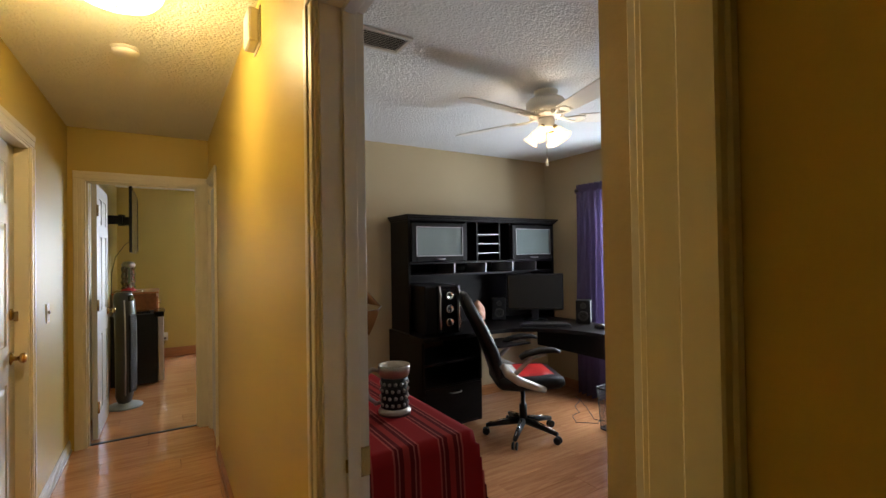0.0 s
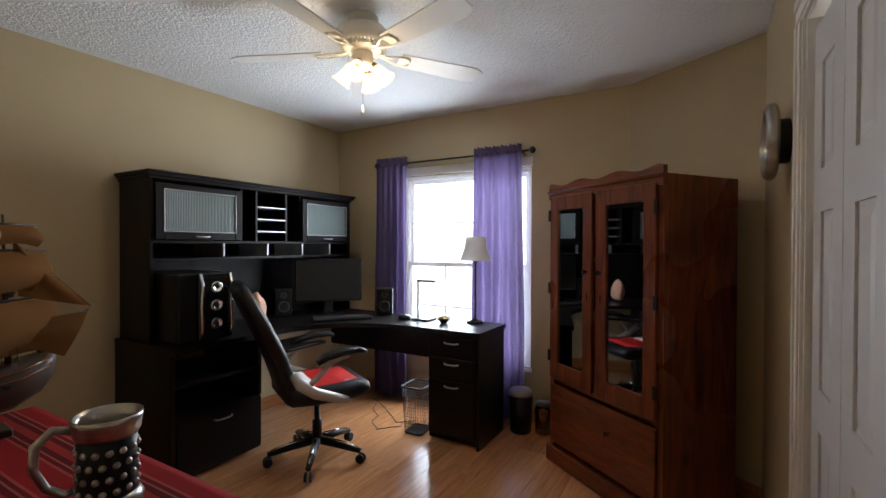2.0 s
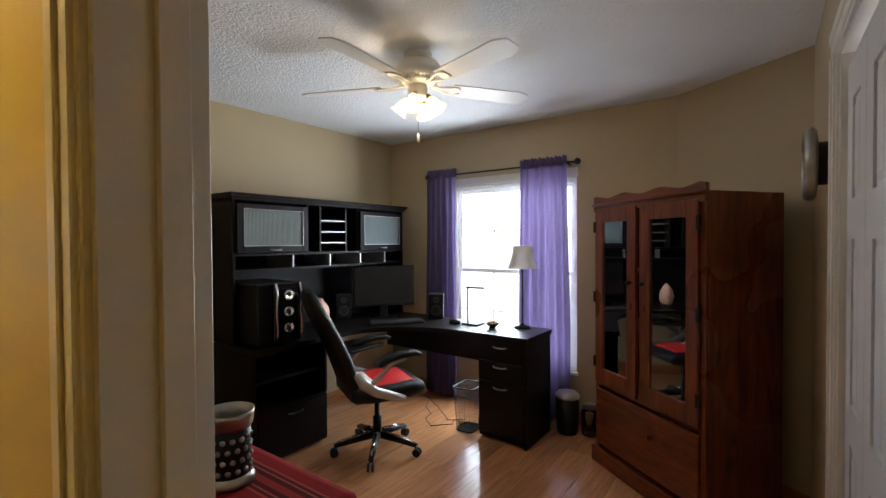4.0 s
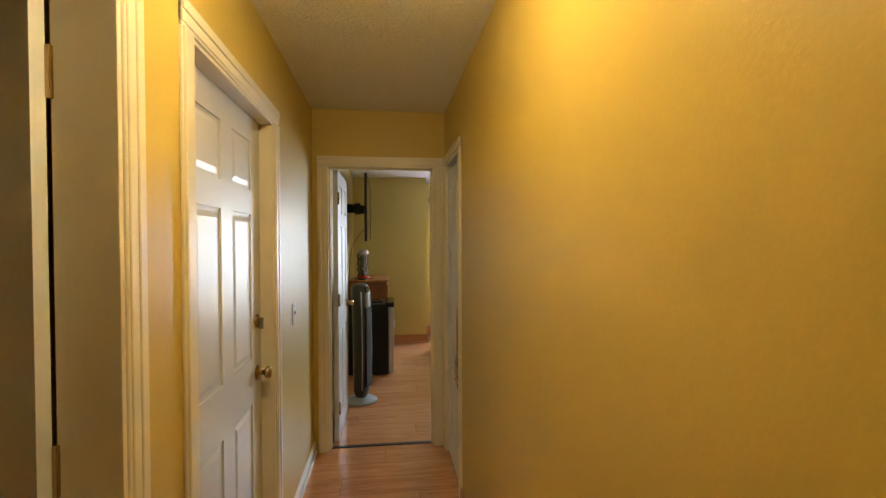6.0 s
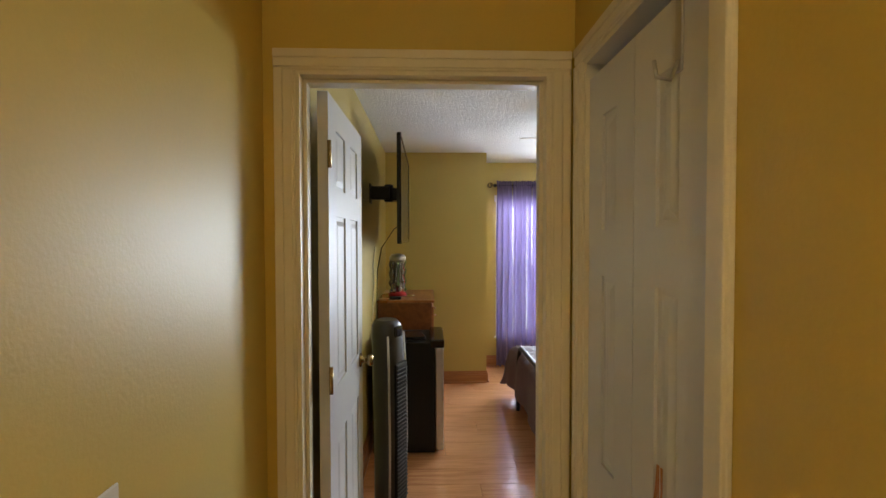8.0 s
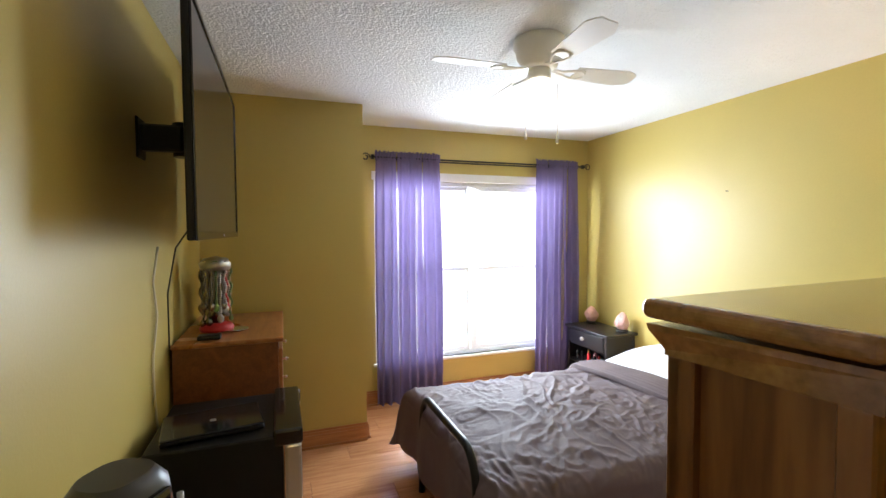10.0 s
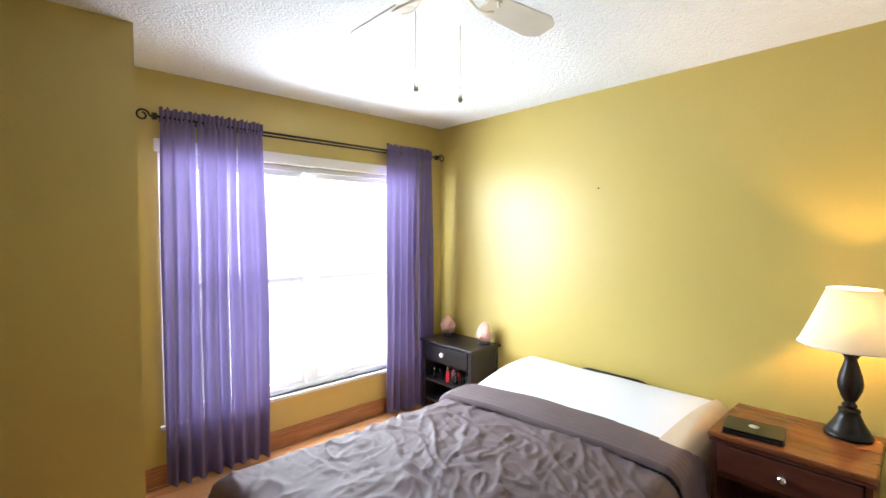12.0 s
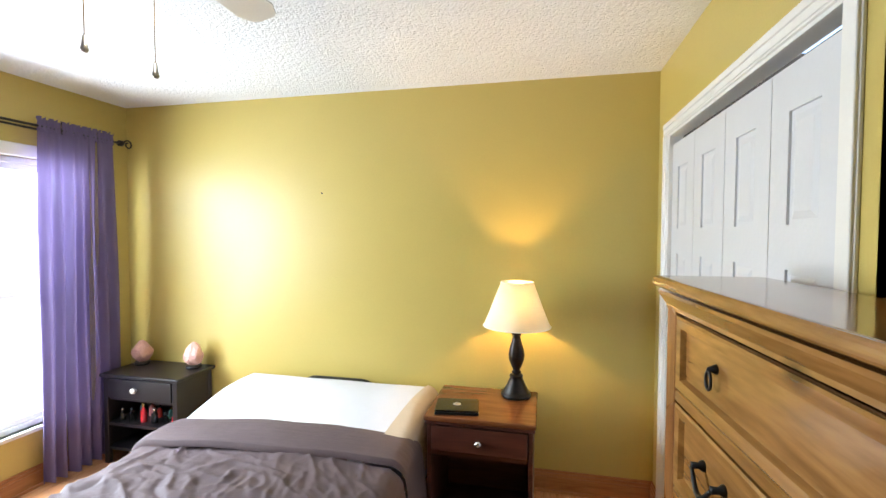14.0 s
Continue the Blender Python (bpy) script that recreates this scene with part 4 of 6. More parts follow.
part("back_panel", B(HX0 + 0.022, HY1 - 0.012, TOPZ, HX1 - 0.022, HY1, 1.750), ESPRESSO, hutch)
crown = bmesh.new()
for z0, z1, o in ((1.750, 1.767, 0.008), (1.767, 1.783, 0.020), (1.783, 1.800, 0.030)):
    box(crown, HX0 - o, HY0 - o - 0.01, z0, HX1 + o, HY1, z1, 0.003)
part("crown_moulding", crown, ESPRESSO, hutch)
part("shelf", B(HX0 + 0.022, HY0 + 0.005, 1.255, HX1 - 0.022, HY1 - 0.012, 1.272, 0.001), ESPRESSO, hutch)
part("shelf", B(HX0 + 0.022, HY0, 1.365, HX1 - 0.022, HY1 - 0.012, 1.383, 0.001), ESPRESSO, hutch)
for x in (2.80, 3.155, 3.49, 3.80):
    part("cubby_divider", B(x - 0.006, HY0 + 0.004, 1.272, x + 0.006, HY1 - 0.012, 1.365), SILVER if x > 2.7 else ESPRESSO, hutch)
for x in (2.93, 3.055, 3.325, 3.46):
    part("upright", B(x - 0.008, HY0 + 0.003, 1.383, x + 0.008, HY1 - 0.012, 1.750), ESPRESSO, hutch)
for z in (1.455, 1.545, 1.635):
    part("letter_shelf", B(3.063, HY0 + 0.002, z - 0.005, 3.317, HY1 - 0.012, z + 0.005), SILVER, hutch, "grey-edged letter shelf")
for x0, x1, full in ((2.345, 2.92, False), (3.47, 4.026, False)):
    fr = bmesh.new()
    b0, b1, w = 1.388, 1.73, 0.052
    for a in ((x0 + 0.13 * full, b0, x0 + 0.13 * full + w, b1), (x1 - w, b0, x1, b1), (x0 + 0.13 * full + w, b0, x1 - w, b0 + w), (x0 + 0.13 * full + w, b1 - 0.04, x1 - w, b1)):
        box(fr, a[0], HY0 - 0.018, a[1], a[2], HY0 - 0.001, a[3], 0.002)
    if full:
        box(fr, x0, HY0 - 0.012, b0, x0 + 0.13, HY0 - 0.001, b1, 0.002)
    door = part("glass_door", fr, ESPRESSO, hutch)
    gx0, gx1, gz0, gz1 = x0 + 0.13 * full + w, x1 - w, b0 + w, b1 - 0.04
    rb = bmesh.new()
    n = 46
    lo, hi = [], []
    for i in range(n * 4 + 1):
        x = gx0 + (gx1 - gx0) * i / (n * 4)
        y = HY0 - 0.010 - 0.0035 * abs(math.sin(math.pi * i / 4))
        lo.append(rb.verts.new((x, y, gz0)))
        hi.append(rb.verts.new((x, y, gz1)))
    for i in range(n * 4):
        rb.faces.new((lo[i], lo[i + 1], hi[i + 1], hi[i])).smooth = True
    part("reeded_pane", rb, REEDED, door, "grey-green reeded glass")
    bead = bmesh.new()
    for a in ((gx0 - 0.006, gz0 - 0.006, gx0, gz1 + 0.006), (gx1, gz0 - 0.006, gx1 + 0.006, gz1 + 0.006), (gx0, gz0 - 0.006, gx1, gz0), (gx0, gz1, gx1, gz1 + 0.006)):
        box(bead, a[0], HY0 - 0.021, a[1], a[2], HY0 - 0.016, a[3], 0.001)
    part("bead", bead, SILVER, door)
    handle_bar(door, Matrix.Translation(((gx0 + gx1) / 2, HY0 - 0.018, 1.408)), 0.09)

# gaming tower
pc = thing("computer_tower", on_desk(2.335, 3.24) @ Matrix.Diagonal((1, 1, 0.89, 1)), "black computer tower with chrome trim and round dials", "computer")
part("case", B(0.05, 0.03, 0.012, 0.36, 0.46, 0.45, 0.012, 2), BLACK, pc)
part("front_panel", B(0.155, 0, 0.012, 0.36, 0.035, 0.45, 0.010, 2), GLOSS, pc)
for x in (0.165, 0.348):
    part("trim_strip", T([(x, -0.002, 0.02), (x + 0.006, -0.012, 0.10), (x - 0.002, -0.014, 0.23), (x + 0.006, -0.012, 0.36), (x, -0.002, 0.445)], 0.009, 8), CHROME, pc)
for z in (0.355, 0.235, 0.115):
    part("dial", L([(0.036, 0), (0.036, 0.008), (0.028, 0.010), (0.026, 0.004), (0.001, 0.005)], 24, Matrix.Translation((0.262, 0, z)) @ Matrix.Rotation(radians(90), 4, "X")), CHROME, pc)
for x in (0.08, 0.30):
    for y in (0.08, 0.40):
        part("foot", L([(0.018, 0), (0.018, 0.013)], 12, Matrix.Translation((x, y, 0))), BLACK, pc)

# monitor, keyboard, speakers
mm = on_desk(3.77, 3.42, -38)
mon = thing("monitor", mm, "black widescreen computer monitor, switched off", "monitor")
part("bezel", B(-0.27, -0.02, 0.10, 0.27, 0.02, 0.45, 0.006, 2), BLACK, mon)
part("screen", B(-0.255, -0.0225, 0.118, 0.255, -0.0195, 0.435), SCREEN, mon)
part("neck", B(-0.035, 0.0, 0.012, 0.035, 0.035, 0.16, 0.006), BLACK, mon)
part("base", L([(0.12, 0), (0.12, 0.008), (0.10, 0.014), (0.03, 0.018)], 28, Matrix.Translation((0, 0.01, 0)) @ Matrix.Diagonal((1, 0.75, 1, 1))), GLOSS, mon)
kb = thing("keyboard", on_desk(3.60, 3.14, -38), "low black keyboard on the desk corner", "keyboard")
part("body", B(-0.22, -0.075, 0, 0.22, 0.075, 0.018, 0.005), BLACK, kb)
keys = bmesh.new()
for r_ in range(5):
    for c in range(17):
        box(keys, -0.208 + c * 0.0245, -0.062 + r_ * 0.025, 0.018, -0.186 + c * 0.0245, -0.041 + r_ * 0.025, 0.025)
part("keys", keys, GREYPL, kb)


def speaker(m, label):
    top = thing("speaker", m, label, "speaker", "desk speakers")
    part("cabinet", B(-0.065, 0, 0.006, 0.065, 0.13, 0.215, 0.006, 2), BLACK, top)
    for z, r_ in ((0.075, 0.045), (0.165, 0.026)):
        part("cone", L([(r_, 0), (r_, 0.005), (r_ * 0.86, 0.006), (r_ * 0.35, -0.010), (r_ * 0.3, -0.004), (0.001, 0.001)], 24, Matrix.Translation((0, 0, z)) @ Matrix.Rotation(radians(90), 4, "X")), GREYPL, top)
    part("foot", B(-0.05, 0.02, 0, 0.05, 0.11, 0.006), BLACK, top)


speaker(on_desk(3.46, 3.60, -30), "black two-way desktop speaker")
speaker(on_desk(3.93, 2.98, -55), "black two-way desktop speaker")
rock("salt_lamp", on_desk(3.11, 3.50), 0.072, 0.215, SALT, "orange-pink salt crystal lamp on the desk", 3)

# table lamp, task lamp, bowl and small things on the desk
dl = thing("desk_lamp", pose(3.90, 2.27, TOPZ), "slim bronze desk lamp with a cream bell shade", "lamp")
part("base", L([(0.062, 0), (0.064, 0.010), (0.050, 0.018), (0.018, 0.026), (0.010, 0.04)], 24), BRONZE, dl)
part("stem", L([(0.007, 0.03), (0.006, 0.20), (0.010, 0.215), (0.006, 0.23), (0.006, 0.42), (0.011, 0.435), (0.006, 0.46), (0.005, 0.52)], 12), BRONZE, dl)
sh = bmesh.new()
lathe(sh, [(0.118, 0.455), (0.100, 0.49), (0.082, 0.55), (0.070, 0.625), (0.068, 0.625), (0.080, 0.55), (0.098, 0.49), (0.116, 0.455)], 10, cap=False)
part("shade", sh, SHADE, dl)
tl = thing("task_lamp", on_desk(3.93, 2.62), "folding white LED task lamp", "lamp")
part("base", B(-0.07, -0.07, 0, 0.07, 0.07, 0.014, 0.006, 2), BLACK, tl)
part("arm", B(-0.012, 0.045, 0.014, 0.012, 0.060, 0.30, 0.003), WHITE, tl)
part("head", B(-0.015, -0.10, 0.285, 0.015, 0.062, 0.302, 0.004), GREYPL, tl)
bowl = thing("bowl", on_desk(3.88, 2.43), "small yellow-glazed bowl on the desk", "bowl")
part("bowl", L([(0.024, 0), (0.026, 0.006), (0.048, 0.026), (0.054, 0.042), (0.050, 0.042), (0.042, 0.026), (0.02, 0.012), (0.001, 0.010)], 24), BRASS, bowl)
puck = thing("desk_clock", on_desk(3.86, 2.75), "small black round desk gadget", "gadget")
part("body", L([(0.045, 0), (0.048, 0.012), (0.044, 0.032), (0.001, 0.035)], 24), BLACK, puck)

# wire waste basket under the desk
wb = thing("waste_basket", pose(3.65, 2.60, 0, 0, 0, 4), "rectangular black wire mesh waste basket", "waste basket")
for k, z in enumerate((0.012, 0.335)):
    w, d_ = (0.085, 0.07) if k == 0 else (0.105, 0.085)
    part("rim_wire" if k else "base_wire", T([(x, y, z) for x, y in rounded(2 * w, 2 * d_, 0.03, 4)], 0.006, 6, True), IRON, wb)
wires = bmesh.new()
ro, ri = rounded(0.21, 0.17, 0.03, 4), rounded(0.17, 0.14, 0.03, 4)
lo_, hi_ = [], []
for k in range(len(ro)):
    for q in range(6):
        a0, a1 = Vector((*ri[k], 0)), Vector((*ri[(k + 1) % len(ri)], 0))
        b0, b1 = Vector((*ro[k], 0)), Vector((*ro[(k + 1) % len(ro)], 0))
        p, s_ = a0.lerp(a1, q / 6), b0.lerp(b1, q / 6)
        if (a1 - a0).length > 0.03 or q == 0:
            tube(wires, [(p.x, p.y, 0.012), (s_.x, s_.y, 0.335)], 0.0012, 4)
for q in range(1, 14):
    f_ = q / 14
    tube(wires, [(a[0] + (b[0] - a[0]) * f_, a[1] + (b[1] - a[1]) * f_, 0.012 + 0.323 * f_) for a, b in zip(ri, ro)], 0.0012, 4, True)
part("wire_mesh", wires, GREYPL, wb)["kind"] = "stuff"
part("floor_plate", B(-0.078, -0.062, 0.006, 0.078, 0.062, 0.010), BLACK, wb)

# office chair
ARMGREY = material("silver_arm_paint", (0.55, 0.53, 0.50), 0.34, 0.25, vary=0.06)
cm = pose(2.99, 2.92, 0, 0, 0, -27)
chair = thing("office_chair", cm, "black office chair with red and white seat panels and chrome arms", "office chair")
for i in range(5):
    a = radians(72 * i + 27)
    dx, dy = math.cos(a), math.sin(a)
    part("base_leg", T([(0.03 * dx, 0.03 * dy, 0.115), (0.16 * dx, 0.16 * dy, 0.095), (0.29 * dx, 0.29 * dy, 0.072)], [0.028, 0.022, 0.016], 10), BLACK, chair)
    part("leg_cap", T([(0.06 * dx, 0.06 * dy, 0.133), (0.17 * dx, 0.17 * dy, 0.115), (0.27 * dx, 0.27 * dy, 0.091)], [0.010, 0.008, 0.006], 8), CHROME, chair)
    for s in (-1, 1):
        c = Vector((0.29 * dx - s * 0.014 * dy, 0.29 * dy + s * 0.014 * dx, 0.028))
        part("caster_wheel", L([(0.020, -0.008), (0.028, -0.006), (0.028, 0.006), (0.020, 0.008)], 16, Matrix.Translation(c) @ Matrix.Rotation(a, 4, "Z") @ Matrix.Rotation(radians(90), 4, "X")), BLACK, chair)
part("gas_lift", L([(0.030, 0.10), (0.030, 0.24), (0.018, 0.245), (0.018, 0.40)], 18), BLACK, chair)
part("mechanism", B(-0.11, -0.09, 0.375, 0.11, 0.09, 0.415, 0.012), BLACK, chair)


def cushion(bm, pts, w, t, n=9, crown=0.02):
    """A padded slab swept along the points in the x-z plane."""
    rings = []
    for i, (x, z) in enumerate(pts):
        a, b = pts[max(i - 1, 0)], pts[min(i + 1, len(pts) - 1)]
        d_ = Vector((b[0] - a[0], 0, b[1] - a[1])).normalized()
        nn = Vector((-d_.z, 0, d_.x))
        ww, tt = w[i], t[i]
        ring = []
        for u, v in rounded(ww, tt, tt * 0.45, 3):
            bulge = crown * (1 - (2 * u / ww) ** 2) * (1 if v > 0 else 0.3)
            ring.append(Vector((x, u, z)) + nn * (v + (bulge if v > 0 else -bulge)))
        rings.append(ring)
    return loft(bm, rings)


seat_pts = [(-0.23, 0.455), (-0.20, 0.455), (-0.08, 0.452), (0.06, 0.455), (0.18, 0.458), (0.245, 0.448), (0.262, 0.43)]
part("seat", cushion(bmesh.new(), seat_pts, [0.40, 0.46, 0.50, 0.51, 0.50, 0.46, 0.40], [0.05, 0.085, 0.09, 0.09, 0.09, 0.08, 0.04]), LEATHER, chair)
inset = cushion(bmesh.new(), [(-0.15, 0.4985), (-0.05, 0.499), (0.08, 0.502), (0.20, 0.503)], [0.34, 0.37, 0.37, 0.32], [0.012] * 4, crown=0.016)
part("seat_inset", inset, REDLEATHER, chair, "red leather seat panel")
for s in (-1, 1):
    part("seat_stripe", cushion(bmesh.new(), [(-0.16, 0.496), (-0.02, 0.497), (0.10, 0.500), (0.19, 0.500)], [0.05, 0.05, 0.05, 0.05], [0.012] * 4, crown=0.004), WHITELEATHER, chair).location = (0, s * 0.185, -0.002)
part("seat_patch", cushion(bmesh.new(), [(-0.165, 0.508), (-0.12, 0.510), (-0.06, 0.511)], [0.30, 0.33, 0.26], [0.012] * 3, crown=0.014), WHITELEATHER, chair, "white leather patch at the back of the seat")
back_pts = [(-0.19, 0.44), (-0.215, 0.55), (-0.265, 0.70), (-0.335, 0.85), (-0.400, 0.97), (-0.445, 1.07), (-0.455, 1.12)]
part("backrest", cushion(bmesh.new(), back_pts, [0.36, 0.40, 0.41, 0.41, 0.39, 0.34, 0.24], [0.06, 0.075, 0.08, 0.075, 0.070, 0.065, 0.03], crown=0.010), LEATHER, chair)
part("back_inset", cushion(bmesh.new(), [(-0.190, 0.60), (-0.245, 0.76), (-0.325, 0.92), (-0.375, 1.02)], [0.20, 0.23, 0.22, 0.16], [0.010] * 4, crown=0.006), WHITELEATHER, chair, "white leather back panel")
for s in (-1, 1):
    y = s * 0.285
    part("arm_frame", T([(-0.20, s * 0.23, 0.60), (-0.18, y, 0.56), (-0.10, y, 0.50), (0.02, y, 0.455), (0.10, s * 0.25, 0.42)], [0.026, 0.034, 0.032, 0.028, 0.022], 10), ARMGREY, chair, "silver arm bracket")
    part("arm_strut", T([(-0.14, y, 0.54), (-0.06, y, 0.61), (0.0, y, 0.665), (0.10, y, 0.69)], [0.018, 0.016, 0.015, 0.014], 10), ARMGREY, chair)
    ap = cushion(bmesh.new(), [(-0.09, 0.665), (-0.04, 0.695), (0.06, 0.715), (0.16, 0.715), (0.20, 0.70)], [0.05, 0.075, 0.085, 0.08, 0.05], [0.028, 0.034, 0.034, 0.030, 0.02], crown=0.004)
    part("arm_pad", ap, LEATHER, chair).location = (0, y, 0)

# low chest under a red cloth, model ship and tankard
tab = thing("side_table", pose(1.07, 1.71, 0) @ Matrix.Diagonal((0.85, 1, 1, 1)), "dark low table under the red cloth", "table")
part("tabletop", B(0, 0, 0.69, 0.66, 1.30, 0.72, 0.004), CHERRY_D, tab)
for x in (0.03, 0.59):
    for y in (0.04, 1.22):
        part("leg", B(x, y, 0, x + 0.045, y + 0.045, 0.69, 0.003), CHERRY_D, tab)


def striped(name):
    m = material(name, (0.42, 0.022, 0.026), 0.85, vary=0.15, scale=9, fine=300, spec=0.15)
    n, l = m.node_tree.nodes, m.node_tree.links
    co, sp, w1, rm, mx = (n.new("ShaderNode" + k) for k in ("TexCoord", "SeparateXYZ", "Math", "ValToRGB", "Mix"))
    l.new(co.outputs["Object"], sp.inputs[0])
    w1.operation = "PINGPONG"
    w1.inputs[1].default_value = 0.11
    l.new(sp.outputs[0], w1.inputs[0])
    k = n.new("ShaderNodeMath")
    k.operation = "MULTIPLY"
    k.inputs[1].default_value = 9.09
    l.new(w1.outputs[0], k.inputs[0])
    e = rm.color_ramp
    e.interpolation = "CONSTANT"
    e.elements[0].position, e.elements[0].color = 0.0, (0.26, 0.012, 0.015, 1)
    e.elements[1].position, e.elements[1].color = 0.42, (0.36, 0.065, 0.055, 1)
    for p, c in ((0.50, (0.12, 0.007, 0.010, 1)), (0.62, (0.31, 0.085, 0.07, 1)), (0.68, (0.10, 0.006, 0.009, 1)), (0.86, (0.29, 0.028, 0.024, 1))):
        e.elements.new(p).color = c
    l.new(k.outputs[0], rm.inputs[0])
    mx.data_type, mx.blend_type = "RGBA", "MULTIPLY"
    mx.inputs[0].default_value = 0.0
    l.new(rm.outputs[0], mx.inputs[6])
    l.new(mx.outputs[2], n["Principled BSDF"].inputs["Base Color"])
    return m


CLOTH = striped("striped_red_cloth")
cl = thing("tablecloth", pose(1.07, 1.71, 0) @ Matrix.Diagonal((0.85, 1, 1, 1)), "red and maroon striped woven cloth over the table", "tablecloth")
cb = bmesh.new()
ny, drop = 44, 9
grid = []
for j in range(-drop, ny + 1):
    row = []
    for i in range(0, 27 + drop + 1):
        u, v = min(i, 27) / 27 * 0.675, max(j, 0) / ny * 1.315 - 0.015
        du, dv = max(i - 27, 0) / drop * 0.46, max(-j, 0) / drop * 0.46
        wav = 0.012 * math.sin(v * 13 + 0.6) * du / 0.46 + 0.012 * math.sin(u * 15) * dv / 0.46
        x = u + 0.004 + wav * (du > 0) + (0.05 * du + 0.015 if du else 0)
        y = v - (0.05 * dv + 0.012 if dv else 0) - 0.8 * wav * (dv > 0)
        z = 0.7245 + 0.0015 * noise.noise(Vector((u * 7, v * 7, 0))) - max(du, dv)
        if du and dv:
            x += 0.04 * min(du, dv) * 2
            y -= 0.04 * min(du, dv) * 2
        row.append(cb.verts.new((x, y, z)))
    grid.append(row)
for a, b in zip(grid, grid[1:]):
    for i in range(len(a) - 1):
        cb.faces.new((a[i], a[i + 1], b[i + 1], b[i])).smooth = True
part("cloth", cb, CLOTH, cl)

mug = thing("tankard", pose(1.475, 2.045, 0.727, 0, 0, 160), "pewter-rimmed black leather tankard with silver studs", "tankard")
part("body", L([(0.062, 0.018), (0.060, 0.03), (0.058, 0.10), (0.060, 0.165)], 32), BLACK, mug)
part("foot_ring", L([(0.070, 0), (0.072, 0.010), (0.066, 0.022), (0.061, 0.028)], 32), PEWTER, mug)
part("rim", L([(0.060, 0.160), (0.066, 0.170), (0.070, 0.200), (0.071, 0.210), (0.066, 0.210), (0.060, 0.18), (0.055, 0.03), (0.001, 0.025)], 32), PEWTER, mug)
part("handle", T([(0.060, 0, 0.185), (0.098, 0, 0.195), (0.128, 0, 0.165), (0.130, 0, 0.115), (0.110, 0, 0.070), (0.080, 0, 0.045), (0.062, 0, 0.050)], [0.009, 0.010, 0.010, 0.009, 0.009, 0.010, 0.008], 10), PEWTER, mug)
for z in (0.045, 0.075, 0.105, 0.135):
    for i in range(14):
        a = 2 * math.pi * (i + 0.5 * (z in (0.075, 0.135))) / 14
        part("stud", L([(0.0085, 0), (0.007, 0.004), (0.001, 0.007)], 8, Matrix.Rotation(a, 4, "Z") @ Matrix.Translation((0.0585, 0, z)) @ Matrix.Rotation(radians(90), 4, "Y")), PEWTER, mug)

SAIL = sheer("parchment_sail", (0.17, 0.078, 0.026), 0.15, 0.0, 0.0, (0.36, 0.18, 0.055))
HULL = wood("ship_hull", (0.018, 0.008, 0.004), (0.055, 0.024, 0.010), 0.5, (1.5, 14, 14))
ship = thing("model_ship", pose(1.385, 2.78, 0.727, 0, 0, -4) @ Matrix.Scale(1.03, 4), "wooden model sailing ship with parchment sails", "model ship")
part("stand", B(-0.20, -0.05, 0, 0.12, 0.05, 0.022, 0.004), HULL, ship)
for x in (-0.14, 0.06):
    part("cradle", B(x - 0.008, -0.045, 0.022, x + 0.008, 0.045, 0.075, 0.003), HULL, ship)
rings = []
for x, w, z0, z1 in ((-0.30, 0.035, 0.15, 0.265), (-0.24, 0.055, 0.08, 0.250), (-0.12, 0.066, 0.055, 0.215), (0.02, 0.068, 0.052, 0.205), (0.13, 0.055, 0.07, 0.215), (0.20, 0.030, 0.11, 0.235), (0.235, 0.008, 0.16, 0.25)):
    rings.append([(x, -w, z1), (x, -w * 1.05, z0 * 0.5 + z1 * 0.5), (x, -w * 0.6, z0 * 0.85 + z1 * 0.15), (x, 0, z0), (x, w * 0.6, z0 * 0.85 + z1 * 0.15), (x, w * 1.05, z0 * 0.5 + z1 * 0.5), (x, w, z1)])
part("hull", loft(bmesh.new(), rings), HULL, ship)
for zz in (0.165, 0.190):
    part("wale", T([(-0.29, -0.052, zz + 0.04), (-0.12, -0.070, zz), (0.02, -0.072, zz - 0.006), (0.14, -0.058, zz + 0.006), (0.22, -0.02, zz + 0.03)], 0.004, 6), CHERRY, ship)
for i in range(8):
    part("gun_port", B(-0.20 + i * 0.042, -0.0745, 0.150, -0.186 + i * 0.042, -0.064, 0.164), DARK, ship)
part("sterncastle", B(-0.30, -0.05, 0.24, -0.17, 0.05, 0.285, 0.004), HULL, ship)
part("bowsprit", T([(0.19, 0, 0.235), (0.27, 0, 0.31), (0.34, 0, 0.375)], [0.008, 0.006, 0.003], 8), HULL, ship)
